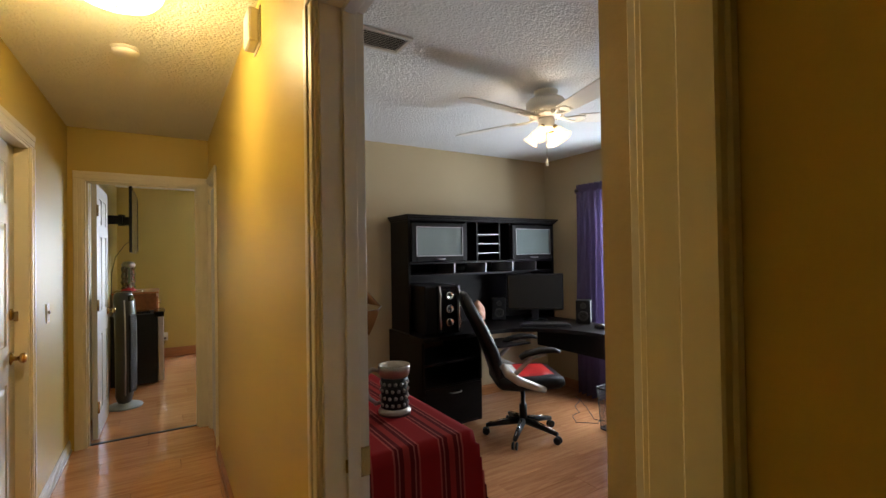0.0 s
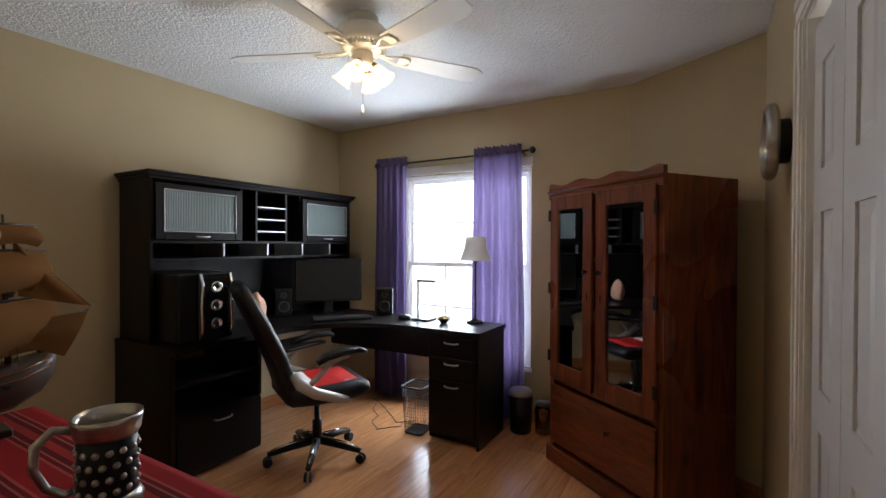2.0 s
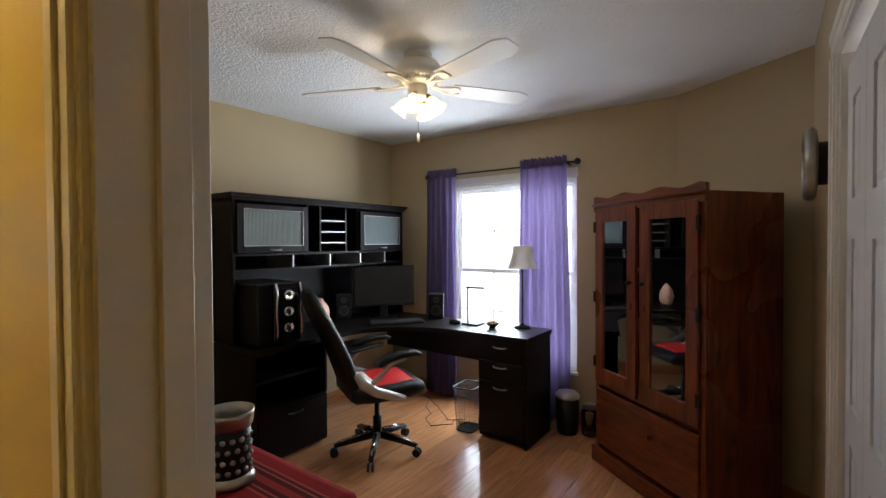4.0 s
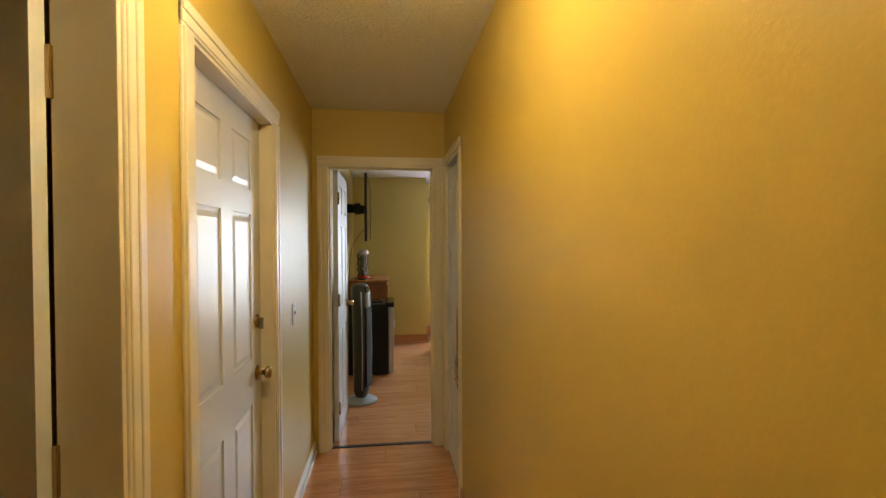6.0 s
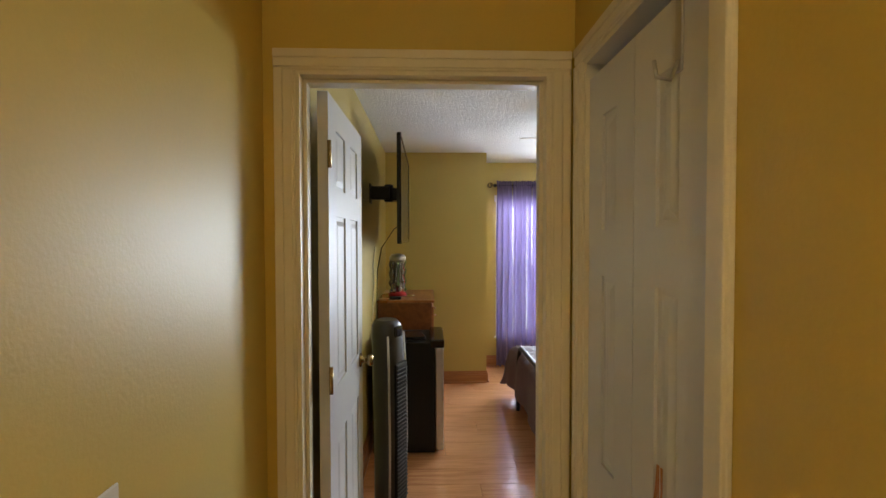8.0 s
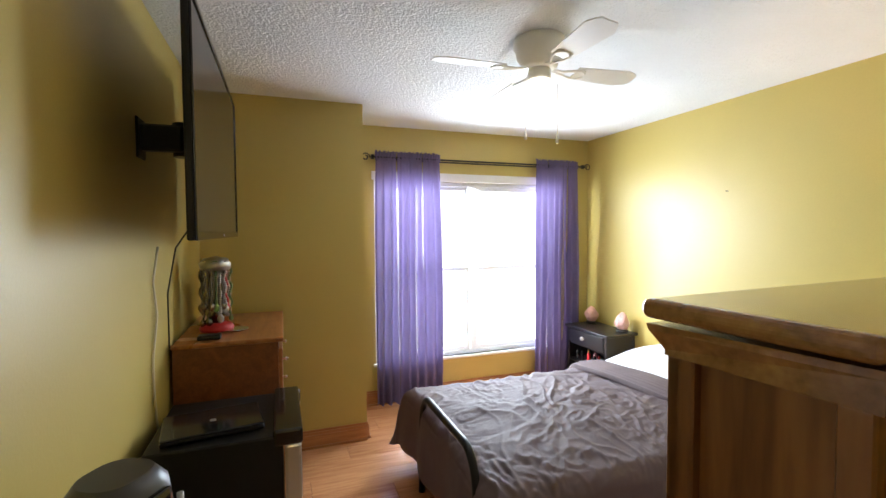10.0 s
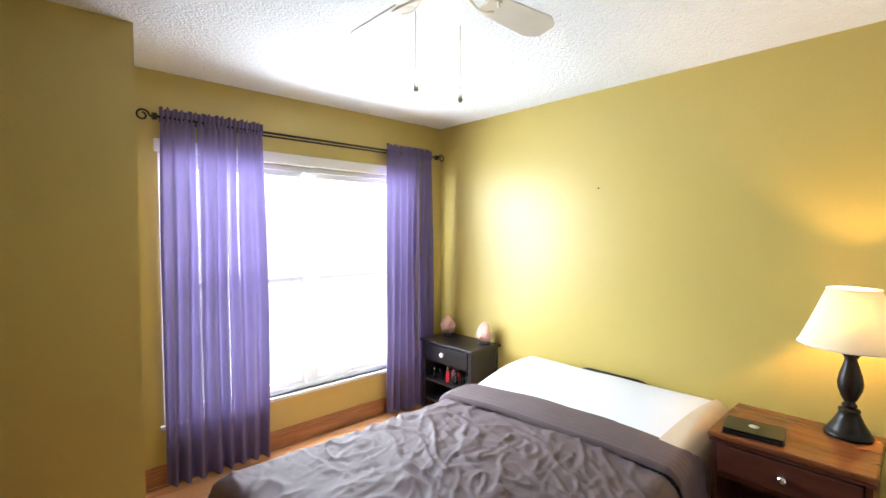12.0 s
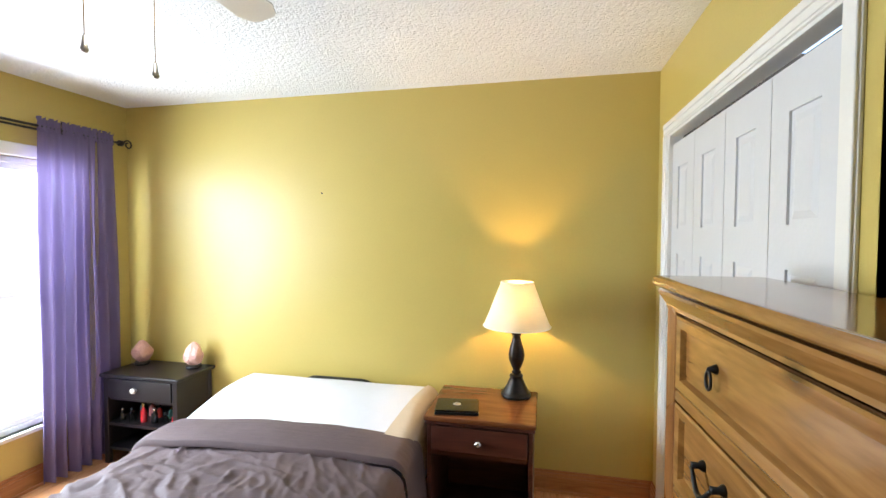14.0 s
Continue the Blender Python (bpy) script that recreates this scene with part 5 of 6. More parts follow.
for x, h in ((-0.18, 0.60), (-0.02, 0.80), (0.12, 0.68)):
    part("mast", T([(x, 0, 0.18), (x - 0.006, 0, h * 0.6), (x - 0.012, 0, h)], [0.009, 0.007, 0.003], 8), HULL, ship)
    part("crows_nest", L([(0.012, h * 0.62), (0.022, h * 0.66), (0.022, h * 0.675)], 12, Matrix.Translation((x, 0, 0))), HULL, ship)
    for k, (f0, f1, w0, w1) in enumerate(((0.34, 0.60, 0.15, 0.125), (0.63, 0.83, 0.115, 0.09), (0.85, 0.95, 0.075, 0.06))):
        z0, z1 = h * f0, h * f1
        brace = Matrix.Translation((x, 0, 0)) @ Matrix.Rotation(radians(-58), 4, "Z") @ Matrix.Translation((-x, 0, 0))
        part("yard", T([brace @ Vector((x + 0.012, -w1 - 0.02, z1 + 0.004)), brace @ Vector((x + 0.012, w1 + 0.02, z1 + 0.004))], 0.004, 6), HULL, ship)
        sb = bmesh.new()
        g = []
        for j in range(7):
            v = j / 6
            g.append([sb.verts.new((x + 0.014 + 0.045 * math.sin(math.pi * v) * (1 - (2 * u - 1) ** 2 * 0.4) + 0.01, (w1 + (w0 - w1) * v) * (2 * u - 1), z1 + (z0 - z1) * v + 0.012 * v * math.sin(math.pi * u))) for u in (i / 8 for i in range(9))])
        for a, b in zip(g, g[1:]):
            for i in range(8):
                sb.faces.new((a[i], a[i + 1], b[i + 1], b[i])).smooth = True
        bmesh.ops.transform(sb, matrix=brace, verts=sb.verts)
        part("square_sail", sb, SAIL, ship)
    for s in (-1, 1):
        for k in range(3):
            part("shroud", T([(x - 0.03 + 0.02 * k, s * 0.064, 0.215), (x - 0.006, s * 0.006, h * 0.66)], 0.0011, 4), IRON, ship)
for a, b, c in (((0.335, 0, 0.37), (0.13, 0, 0.60), (0.15, 0.03, 0.42)), ((0.325, 0, 0.355), (0.02, 0, 0.33), (0.25, -0.03, 0.215))):
    jb = bmesh.new()
    n = 8
    va, vb, vc = Vector(a), Vector(b), Vector(c)
    rows = []
    for i in range(n + 1):
        rows.append([jb.verts.new(va.lerp(vb, i / n).lerp(vc.lerp(vb, i / n), j / n) + Vector((0, -0.03, 0)) * math.sin(math.pi * j / n) * math.sin(math.pi * (0.15 + 0.7 * (1 - i / n)))) for j in range(n + 1)])
    for p, q in zip(rows, rows[1:]):
        for j in range(n):
            jb.faces.new((p[j], p[j + 1], q[j + 1], q[j])).smooth = True
    part("jib_sail", jb, SAIL, ship)
    part("stay", T([a, b], 0.0012, 4), IRON, ship)

# cedar wardrobe set across the corner
arm = thing("wardrobe", pose(3.735, 1.665, 0, 0, 0, 233.4) @ Matrix.Diagonal((0.835, 1.13, 0.99, 1)), "red cedar wardrobe with two glazed doors and a drawer", "wardrobe")
AW, AD, AH = 1.0, 0.45, 1.685
# floor, sides, back and shelves leave the inside open behind the glass
part("side_panel", B(AW - 0.02, 0.02, 0, AW, AD, AH, 0.002), CEDAR, arm)
part("side_panel", B(0, 0.02, 0, 0.02, AD, AH, 0.002), CEDAR, arm)
bk = B(0.02, AD - 0.012, 0.06, AW - 0.02, AD, AH)
part("back_panel", bk, CEDAR, arm)
for z in (0.06, 0.55, 0.90, 1.25, AH - 0.02):
    part("shelf", B(0.02, 0.03, z, AW - 0.02, AD - 0.012, z + 0.018), CEDAR_H, arm)
fr = bmesh.new()
for b in ((0, 0, 0.0, 0.045, 0.022, AH), (AW - 0.055, 0, 0.0, AW, 0.022, AH), (0.045, 0, 1.635, AW - 0.055, 0.022, AH), (0.045, 0, 0.50, AW - 0.055, 0.022, 0.56), (0.465, 0, 0.56, 0.50, 0.022, 1.635)):
    box(fr, *b, 0.002)
part("face_frame", fr, CEDAR, arm)
cr = bmesh.new()
n = 40
pts_hi = [(i / n * (AW + 0.01) - 0.005, AH + 0.035 + 0.010 * math.cos(i / n * 2 * math.pi * 3.0) * (1 if i not in (0, n) else 0)) for i in range(n + 1)]
lo_f = [cr.verts.new((x, -0.012, AH - 0.055)) for x, _ in pts_hi]
hi_f = [cr.verts.new((x, -0.012, z)) for x, z in pts_hi]
lo_b = [cr.verts.new((x, 0.012, AH - 0.055)) for x, _ in pts_hi]
hi_b = [cr.verts.new((x, 0.012, z)) for x, z in pts_hi]
for i in range(n):
    for a, b in ((lo_f, hi_f), (hi_f, hi_b), (hi_b, lo_b), (lo_b, lo_f)):
        cr.faces.new((a[i], a[i + 1], b[i + 1], b[i]))
for i in (0, n):
    cr.faces.new((lo_f[i], hi_f[i], hi_b[i], lo_b[i]))
part("crest_board", cr, CEDAR_H, arm)
part("crest_moulding", T([(-0.006, -0.016, AH - 0.012), (AW + 0.006, -0.016, AH - 0.012)], 0.009, 8), CEDAR_H, arm)
part("drawer_front", B(0.03, -0.018, 0.13, AW - 0.03, -0.001, 0.49, 0.006, 2), CEDAR_H, arm)
part("drawer_knob", L([(0.010, 0), (0.009, 0.012), (0.017, 0.020), (0.014, 0.030), (0.001, 0.033)], 16, Matrix.Translation((0.62, -0.018, 0.36)) @ Matrix.Rotation(radians(90), 4, "X")), CEDAR_H, arm)
part("plinth", B(-0.012, -0.026, 0, AW + 0.012, 0.01, 0.10, 0.006, 2), CEDAR_H, arm)
for k, (x0, x1) in enumerate(((0.025, 0.46), (0.505, 0.965))):
    w = 0.085
    z0, z1 = 0.525, 1.645
    fb = bmesh.new()
    for b in ((x0, -0.020, z0, x0 + w, -0.001, z1), (x1 - w, -0.020, z0, x1, -0.001, z1), (x0 + w, -0.020, z0, x1 - w, -0.001, z0 + 0.10), (x0 + w, -0.020, z1 - 0.085, x1 - w, -0.001, z1)):
        box(fb, *b, 0.003)
    dr = part("glazed_door", fb, CEDAR, arm)
    part("pane", B(x0 + w, -0.011, z0 + 0.10, x1 - w, -0.008, z1 - 0.085), DOORGLASS, dr)
    kx = x1 - 0.04 if k == 0 else x0 + 0.04
    part("door_knob", L([(0.008, 0), (0.007, 0.010), (0.014, 0.018), (0.011, 0.026), (0.001, 0.028)], 14, Matrix.Translation((kx, -0.020, 1.20)) @ Matrix.Rotation(radians(90), 4, "X")), BLACK, dr)
    part("keyhole_plate", B(kx - 0.006, -0.022, 1.04, kx + 0.006, -0.0195, 1.08, 0.001), BRONZE, dr)
    hx = x0 - 0.004 if k == 0 else x1 + 0.004
    for z in (0.66, 1.08, 1.53):
        part("hinge", B(hx - 0.014, -0.024, z - 0.035, hx + 0.014, -0.018, z + 0.035, 0.002), BRONZE, dr)
clock = thing("wall_clock", pose(3.02, SOUTH, 1.72) @ Matrix.Diagonal((0.78, 0.62, 0.78, 1)), "round silver-framed wall clock", "clock")
CK = Matrix.Rotation(radians(-90), 4, "X")
part("back_case", L([(0.100, 0.0015), (0.105, 0.010), (0.105, 0.065), (0.092, 0.075), (0.001, 0.076)], 30, CK), BLACK, clock)
part("rim", L([(0.140, 0.062), (0.166, 0.066), (0.180, 0.082), (0.180, 0.108), (0.166, 0.126), (0.148, 0.130), (0.140, 0.118), (0.138, 0.09)], 40, CK), PEWTER, clock)
part("dial", L([(0.141, 0.072), (0.141, 0.094), (0.001, 0.095)], 36, CK), WHITE, clock)
part("hour_hand", B(-0.004, 0.0965, -0.01, 0.004, 0.099, 0.075), BLACK, clock)
part("minute_hand", B(-0.01, 0.0995, -0.003, 0.11, 0.102, 0.003), BLACK, clock)
can = thing("small_bin", pose(4.02, 1.965, 0), "small dark bin with a silver lid", "bin")
part("body", L([(0.070, 0), (0.078, 0.02), (0.085, 0.27)], 24), BLACK, can)
part("lid", L([(0.088, 0.265), (0.088, 0.285), (0.070, 0.305), (0.001, 0.312)], 24), SILVER, can)
jar = thing("glass_jar", pose(4.05, 1.81, 0), "clear lidded jar on the floor beside the wardrobe", "jar")
jb = bmesh.new()
lathe(jb, [(0.045, 0.002), (0.055, 0.01), (0.058, 0.18), (0.050, 0.20), (0.052, 0.21), (0.047, 0.21), (0.053, 0.18), (0.050, 0.012), (0.002, 0.008)], 24, cap=False)
part("jar", jb, CLEAR, jar)
part("lid", L([(0.054, 0.208), (0.054, 0.228), (0.001, 0.230)], 24), GREYPL, jar)
cord = thing("power_cords", pose(3.42, 2.85, 0), "tangled dark cords on the floor under the desk", "cable")
for k, pts in enumerate((((0.62, 0.42), (0.40, 0.30), (0.30, 0.16), (0.20, 0.14), (0.10, 0.02), (0.22, -0.10), (0.36, -0.06)), ((0.60, 0.46), (0.46, 0.22), (0.34, 0.06), (0.26, -0.04), (0.40, -0.16)))):
    way = [Vector((*p, 0.004 + 0.003 * k)) for p in pts]
    fine_way = [way[i].lerp(way[i + 1], f / 5) + Vector((0.008 * math.sin(3 * i + f), 0.008 * math.cos(2 * i + f), 0)) for i in range(len(way) - 1) for f in range(5)]
    part("cord", T(fine_way, 0.0028, 6), CABLE_D, cord)

# ================= bedroom =================
ceiling_fan("ceiling_fan", pose(1.714, 6.55, H), "white four-blade hugger ceiling fan with a lit globe", 4, 0.525, -3, 0.14, "globe")
curtain_rod("curtain_rod", Matrix.Translation((1.275, 8.44, 2.143)), 2.11, "black double curtain rod with scroll finials", True, True)
curtain("curtain", pose(1.585, 8.435, 0), 0.57, 0.02, 2.145, "long purple sheer curtain panel over the window", 8, 0.06, 21)
curtain("curtain", pose(3.085, 8.435, 0), 0.46, 0.02, 2.145, "long purple sheer curtain panel by the nightstand", 7, 0.055, 33)

tv = thing("television", pose(0.298, 6.755, 1.855), "large flat television on a wall arm", "television")
part("housing", B(-0.010, -0.64, -0.362, 0.012, 0.64, 0.362, 0.006, 2), BLACK, tv)
bz = bmesh.new()
for b in ((-0.64, -0.362, -0.622, 0.362), (0.622, -0.362, 0.64, 0.362), (-0.622, -0.362, 0.622, -0.335), (-0.622, 0.344, 0.622, 0.362)):
    box(bz, 0.0115, b[0], b[1], 0.019, b[2], b[3], 0.002)
part("bezel", bz, GLOSS, tv)
part("screen", B(0.0118, -0.622, -0.335, 0.0145, 0.622, 0.344), SCREEN, tv)
part("badge", B(0.019, -0.010, -0.355, 0.020, 0.010, -0.345), SILVER, tv)
part("wall_plate", B(-0.258, -0.16, -0.06, -0.240, -0.06, 0.09, 0.004), BLACK, tv)
part("arm", B(-0.245, -0.135, -0.03, -0.10, -0.085, 0.07, 0.008), BLACK, tv)
part("arm_joint", L([(0.035, -0.045), (0.035, 0.085)], 18, Matrix.Translation((-0.11, -0.08, 0))), BLACK, tv)
part("mount_head", B(-0.12, -0.10, -0.035, -0.03, 0.04, 0.06, 0.008), BLACK, tv)
for y in (-0.12, 0.12):
    part("mount_rail", B(-0.030, y - 0.02, -0.2, -0.010, y + 0.02, 0.2, 0.003), BLACK, tv)
cb_ = thing("television_cable", pose(0.05, 6.75, 0), "white cable trailing down the wall from the television", "cable")
part("cable", T([(0.02, 0.02, 1.46), (0.008, -0.02, 1.32), (0.008, 0.03, 1.18), (0.008, -0.05, 1.02), (0.010, -0.06, 0.90), (0.010, -0.02, 0.70)], 0.0045, 8), CABLE, cb_)
part("cable", T([(0.24, 0.10, 1.66), (0.16, 0.12, 1.60), (0.06, 0.14, 1.45), (0.02, 0.16, 1.25), (0.012, 0.2, 1.0)], 0.0035, 8), CABLE_D, cb_)

# dresser beside the television wall
dz = 1.006
drs = thing("dresser", pose(0.065, 6.975, 0) @ Matrix.Diagonal((1, 0.91, 1, 1)), "orange-stained wooden dresser with small silver knobs", "dresser")
part("body", B(0, 0, 0.06, 0.455, 0.84, dz - 0.022, 0.003), DRESSER_SHADED, drs, "orange-stained dresser sides with shade put in the colour")
part("top", B(-0.005, -0.012, dz - 0.022, 0.478, 0.852, dz, 0.006, 2), DRESSERW, drs)
part("plinth", B(0.01, 0.01, 0, 0.445, 0.83, 0.06), DRESSERW, drs)
for k in range(4):
    z0 = 0.085 + k * 0.218
    dw = part("drawer", B(0.452, 0.02, z0, 0.472, 0.82, z0 + 0.206, 0.005, 2), DRESSERW, drs)
    for y in (0.20, 0.64):
        part("knob", L([(0.006, 0), (0.005, 0.010), (0.012, 0.016), (0.010, 0.024), (0.001, 0.026)], 12, Matrix.Translation((0.472, y, z0 + 0.11)) @ Matrix.Rotation(radians(90), 4, "Y")), CHROME, dw)
remote = thing("remote_box", pose(0.16, 7.02, dz), "small black gadget lying on the dresser", "gadget")
part("body", B(0, 0, 0, 0.10, 0.06, 0.022, 0.006, 2), BLACK, remote)
jw = thing("jewelry_stand", pose(0.215, 7.27, dz) @ Matrix.Scale(1.04, 4), "jewelry stand hung with silver chains and beads over a red base", "jewelry stand")
TARNISH = material("tarnished_silver", (0.30, 0.28, 0.26), 0.24, 1.0, vary=0.3, scale=60)
REDB = material("red_velvet", (0.40, 0.012, 0.014), 0.6, vary=0.2, scale=40)
part("base", L([(0.075, 0), (0.080, 0.012), (0.070, 0.030), (0.045, 0.040)], 22), REDB, jw)
part("post", L([(0.030, 0.035), (0.026, 0.12), (0.030, 0.26), (0.045, 0.30)], 16), TARNISH, jw)
hd = bmesh.new()
lathe(hd, [(0.035, 0.285), (0.068, 0.305), (0.074, 0.335), (0.055, 0.362), (0.002, 0.372)], 20)
part("head", hd, PEWTER, jw)
jr = random.Random(4)
JEWEL = [CHROME, TARNISH, TARNISH, REDB, BRASS, material("green_bead", (0.12, 0.20, 0.06), 0.3), TARNISH, PEWTER]
for i in range(22):
    a = 2 * math.pi * i / 22
    l0 = jr.uniform(0.16, 0.25)
    rr_ = jr.uniform(0.050, 0.068)
    mt = JEWEL[jr.randrange(len(JEWEL))]
    st = bmesh.new()
    z = 0.305
    k = 0
    while z > 0.305 - l0:
        q = rr_ + 0.006 * math.sin(k * 0.8 + i)
        lathe(st, sphere_profile(0.0050 + 0.0025 * jr.random(), n=4), 6, Matrix.Translation((q * math.cos(a), q * math.sin(a), z)))
        z -= 0.0105
        k += 1
    lathe(st, sphere_profile(0.012 + 0.006 * jr.random(), n=5, squash=1.3), 8, Matrix.Translation((rr_ * math.cos(a), rr_ * math.sin(a), z - 0.01)))
    part("bead_strand", st, mt, jw)["kind"] = "stuff"
for i in range(7):
    a = 2 * math.pi * i / 7 + 0.3
    part("bangle", T([(0.062 * math.cos(a) + 0.024 * math.cos(t) * math.sin(a), 0.062 * math.sin(a) - 0.024 * math.cos(t) * math.cos(a), 0.325 + 0.024 * math.sin(t)) for t in (2 * math.pi * k / 14 for k in range(14))], 0.0035, 5, True), JEWEL[i], jw)
ring_tray = thing("trinket_dish", pose(0.31, 7.22, dz), "thin silver trinket dish on the dresser", "dish")
part("dish", L([(0.045, 0), (0.060, 0.006), (0.062, 0.010), (0.055, 0.008), (0.002, 0.004)], 24), CHROME, ring_tray)
wbx = thing("wooden_box", pose(0.16, 7.42, dz), "small upright carved wooden box", "box")
part("body", B(0, 0, 0, 0.10, 0.14, 0.27, 0.005), DRESSERW, wbx)
part("lid", B(-0.006, -0.006, 0.27, 0.106, 0.146, 0.285, 0.004), DRESSERW, wbx)

# mini fridge
fg = thing("mini_fridge", pose(0.10, 6.33, 0) @ Matrix.Diagonal((1, 1, 0.945, 1)), "black mini fridge with a pale door edge", "mini fridge")
part("cabinet", B(0, 0, 0.015, 0.435, 0.47, 0.84, 0.006, 2), BLACK, fg)
part("door", B(0.440, 0.002, 0.03, 0.497, 0.468, 0.80, 0.010, 2), SILVER, fg, "pale grey fridge door")
part("top_trim", B(0.400, -0.002, 0.80, 0.502, 0.472, 0.862, 0.010, 2), GLOSS, fg)
part("door_handle", B(0.47, 0.40, 0.805, 0.508, 0.46, 0.85, 0.006), BLACK, fg)
for x in (0.04, 0.39):
    for y in (0.05, 0.42):
        part("foot", L([(0.016, 0), (0.016, 0.016)], 10, Matrix.Translation((x, y, 0))), BLACK, fg)
lap = thing("laptop", pose(0.145, 6.365, 0.796, 0, 0, 9), "closed dark laptop lying on the mini fridge", "laptop")
part("base", B(0, 0, 0, 0.33, 0.23, 0.014, 0.004), BLACK, lap)
part("lid", B(0, 0, 0.015, 0.33, 0.23, 0.024, 0.004), GLOSS, lap)
part("badge", B(0.155, 0.10, 0.0241, 0.175, 0.12, 0.0248), SILVER, lap)

# tower fan
tf = thing("tower_fan", pose(0.275, 5.56, 0, 0, 0, 62) @ Matrix.Diagonal((1, 1, 1.03, 1)), "tall dark grey tower fan on a round base", "tower fan")
part("base", L([(0.150, 0), (0.152, 0.010), (0.135, 0.022), (0.07, 0.034), (0.05, 0.045)], 32), PALEBLUE, tf)
rings = []
for z, w, d_, off in ((0.04, 0.10, 0.10, 0.0), (0.10, 0.145, 0.13, 0.0), (0.45, 0.165, 0.150, -0.012), (0.80, 0.165, 0.150, -0.006), (0.98, 0.160, 0.145, 0.004), (1.045, 0.150, 0.135, 0.008), (1.07, 0.11, 0.10, 0.010)):
    rings.append([(x, y + off, z) for x, y in rounded(w, d_, min(w, d_) * 0.42, 5)])
part("body", loft(bmesh.new(), rings), GREYPL, tf)
part("grille_panel", B(-0.055, -0.088, 0.14, 0.055, -0.070, 0.86, 0.012, 2), BLACK, tf)
for i in range(34):
    part("louvre", B(-0.050, -0.093, 0.165 + i * 0.020, 0.050, -0.084, 0.169 + i * 0.020, 0.001), GREYPL, tf)
part("control_panel", B(-0.036, -0.074, 0.985, 0.036, -0.055, 1.042, 0.012, 2), GLOSS, tf)
for s in (-1, 1):
    part("side_trim", T([(s * 0.074, -0.055, 0.12), (s * 0.084, -0.065, 0.45), (s * 0.083, -0.06, 0.80), (s * 0.076, -0.05, 1.0)], 0.006, 8), SILVER, tf)

wall_plate("outlet", pose(0.607, ALC, 0.295), "white outlet with a black plug", False)
plug = thing("plug", pose(0.607, ALC - 0.006, 0.272), "black plug and cord in the outlet", "plug")
part("plug", B(-0.012, -0.028, -0.012, 0.012, -0.0025, 0.012, 0.004), BLACK, plug)
part("cord", T([(0, -0.026, -0.004), (-0.004, -0.045, -0.05), (-0.03, -0.045, -0.12), (-0.06, -0.05, -0.20), (-0.09, -0.06, -0.266)], 0.0035, 8), CABLE_D, plug)
nail = thing("nail", pose(EASTB, 6.971, 1.78), "bare nail stuck in the painted wall", "nail")
part("shank", T([(0.004, 0, 0), (-0.018, 0, 0.003)], 0.002, 6), IRON, nail)
part("head", T([(-0.018, 0, 0.003), (-0.020, 0, 0.003)], 0.005, 8), IRON, nail)

# ---- bed ----
BX0, BX1, BY0, BY1, BZ = 1.30, 3.42, 6.17, 7.46, 0.42
bed = thing("bed", Matrix.Identity(4), "black metal bed frame with a curved tubular foot rail", "bed")
part("mattress", B(BX0 + 0.06, BY0 + 0.03, 0.24, BX1, BY1 - 0.03, BZ, 0.05, 3), SHEET, bed)
part("box_base", B(BX0 + 0.06, BY0 + 0.03, 0.12, BX1, BY1 - 0.03, 0.24, 0.01), DARK, bed)


def rail_arch(x, y0, y1, z, r, low):
    pts = [(x, y0 - 0.04, low)]
    for i in range(9):
        a = radians(180 - 90 * i / 8)
        pts.append((x, y0 + 0.11 + 0.13 * math.cos(a), z - 0.16 + 0.16 * math.sin(a)))
    for i in range(9):
        a = radians(90 - 90 * i / 8)
        pts.append((x, y1 - 0.11 + 0.13 * math.cos(a), z - 0.16 + 0.16 * math.sin(a)))
    pts.append((x, y1 + 0.04, low))
    return T(pts, r, 12)


part("foot_rail", rail_arch(1.285, 6.36, 7.08, 0.585, 0.019, 0.0), IRON, bed)
part("head_rail", rail_arch(3.475, 6.58, 7.12, 0.57, 0.019, 0.0), IRON, bed)
for y in (BY0 + 0.06, BY1 - 0.06):
    part("side_rail", B(BX0, y - 0.012, 0.20, BX1 + 0.05, y + 0.012, 0.245), IRON, bed)
for x in (1.40, 3.35):
    for y in (BY0 + 0.10, BY1 - 0.10):
        part("leg", T([(x, y, 0), (x, y, 0.2)], 0.017, 8), IRON, bed)


def drape(x, s, half, top, flat, side):
    """Point on a cloth over the bed: x along it, s across from the middle, hanging past the edge."""
    a = abs(s)
    sg = 1 if s > 0 else -1
    r = 0.075
    if a <= half - r:
        return sg * a, top
    arc_len = r * math.pi / 2
    b = a - (half - r)
    if b < arc_len:
        t = b / r
        return sg * (half - r + r * math.sin(t)), top - r + r * math.cos(t)
    return sg * (half + side * (b - arc_len)), top - r - (b - arc_len)


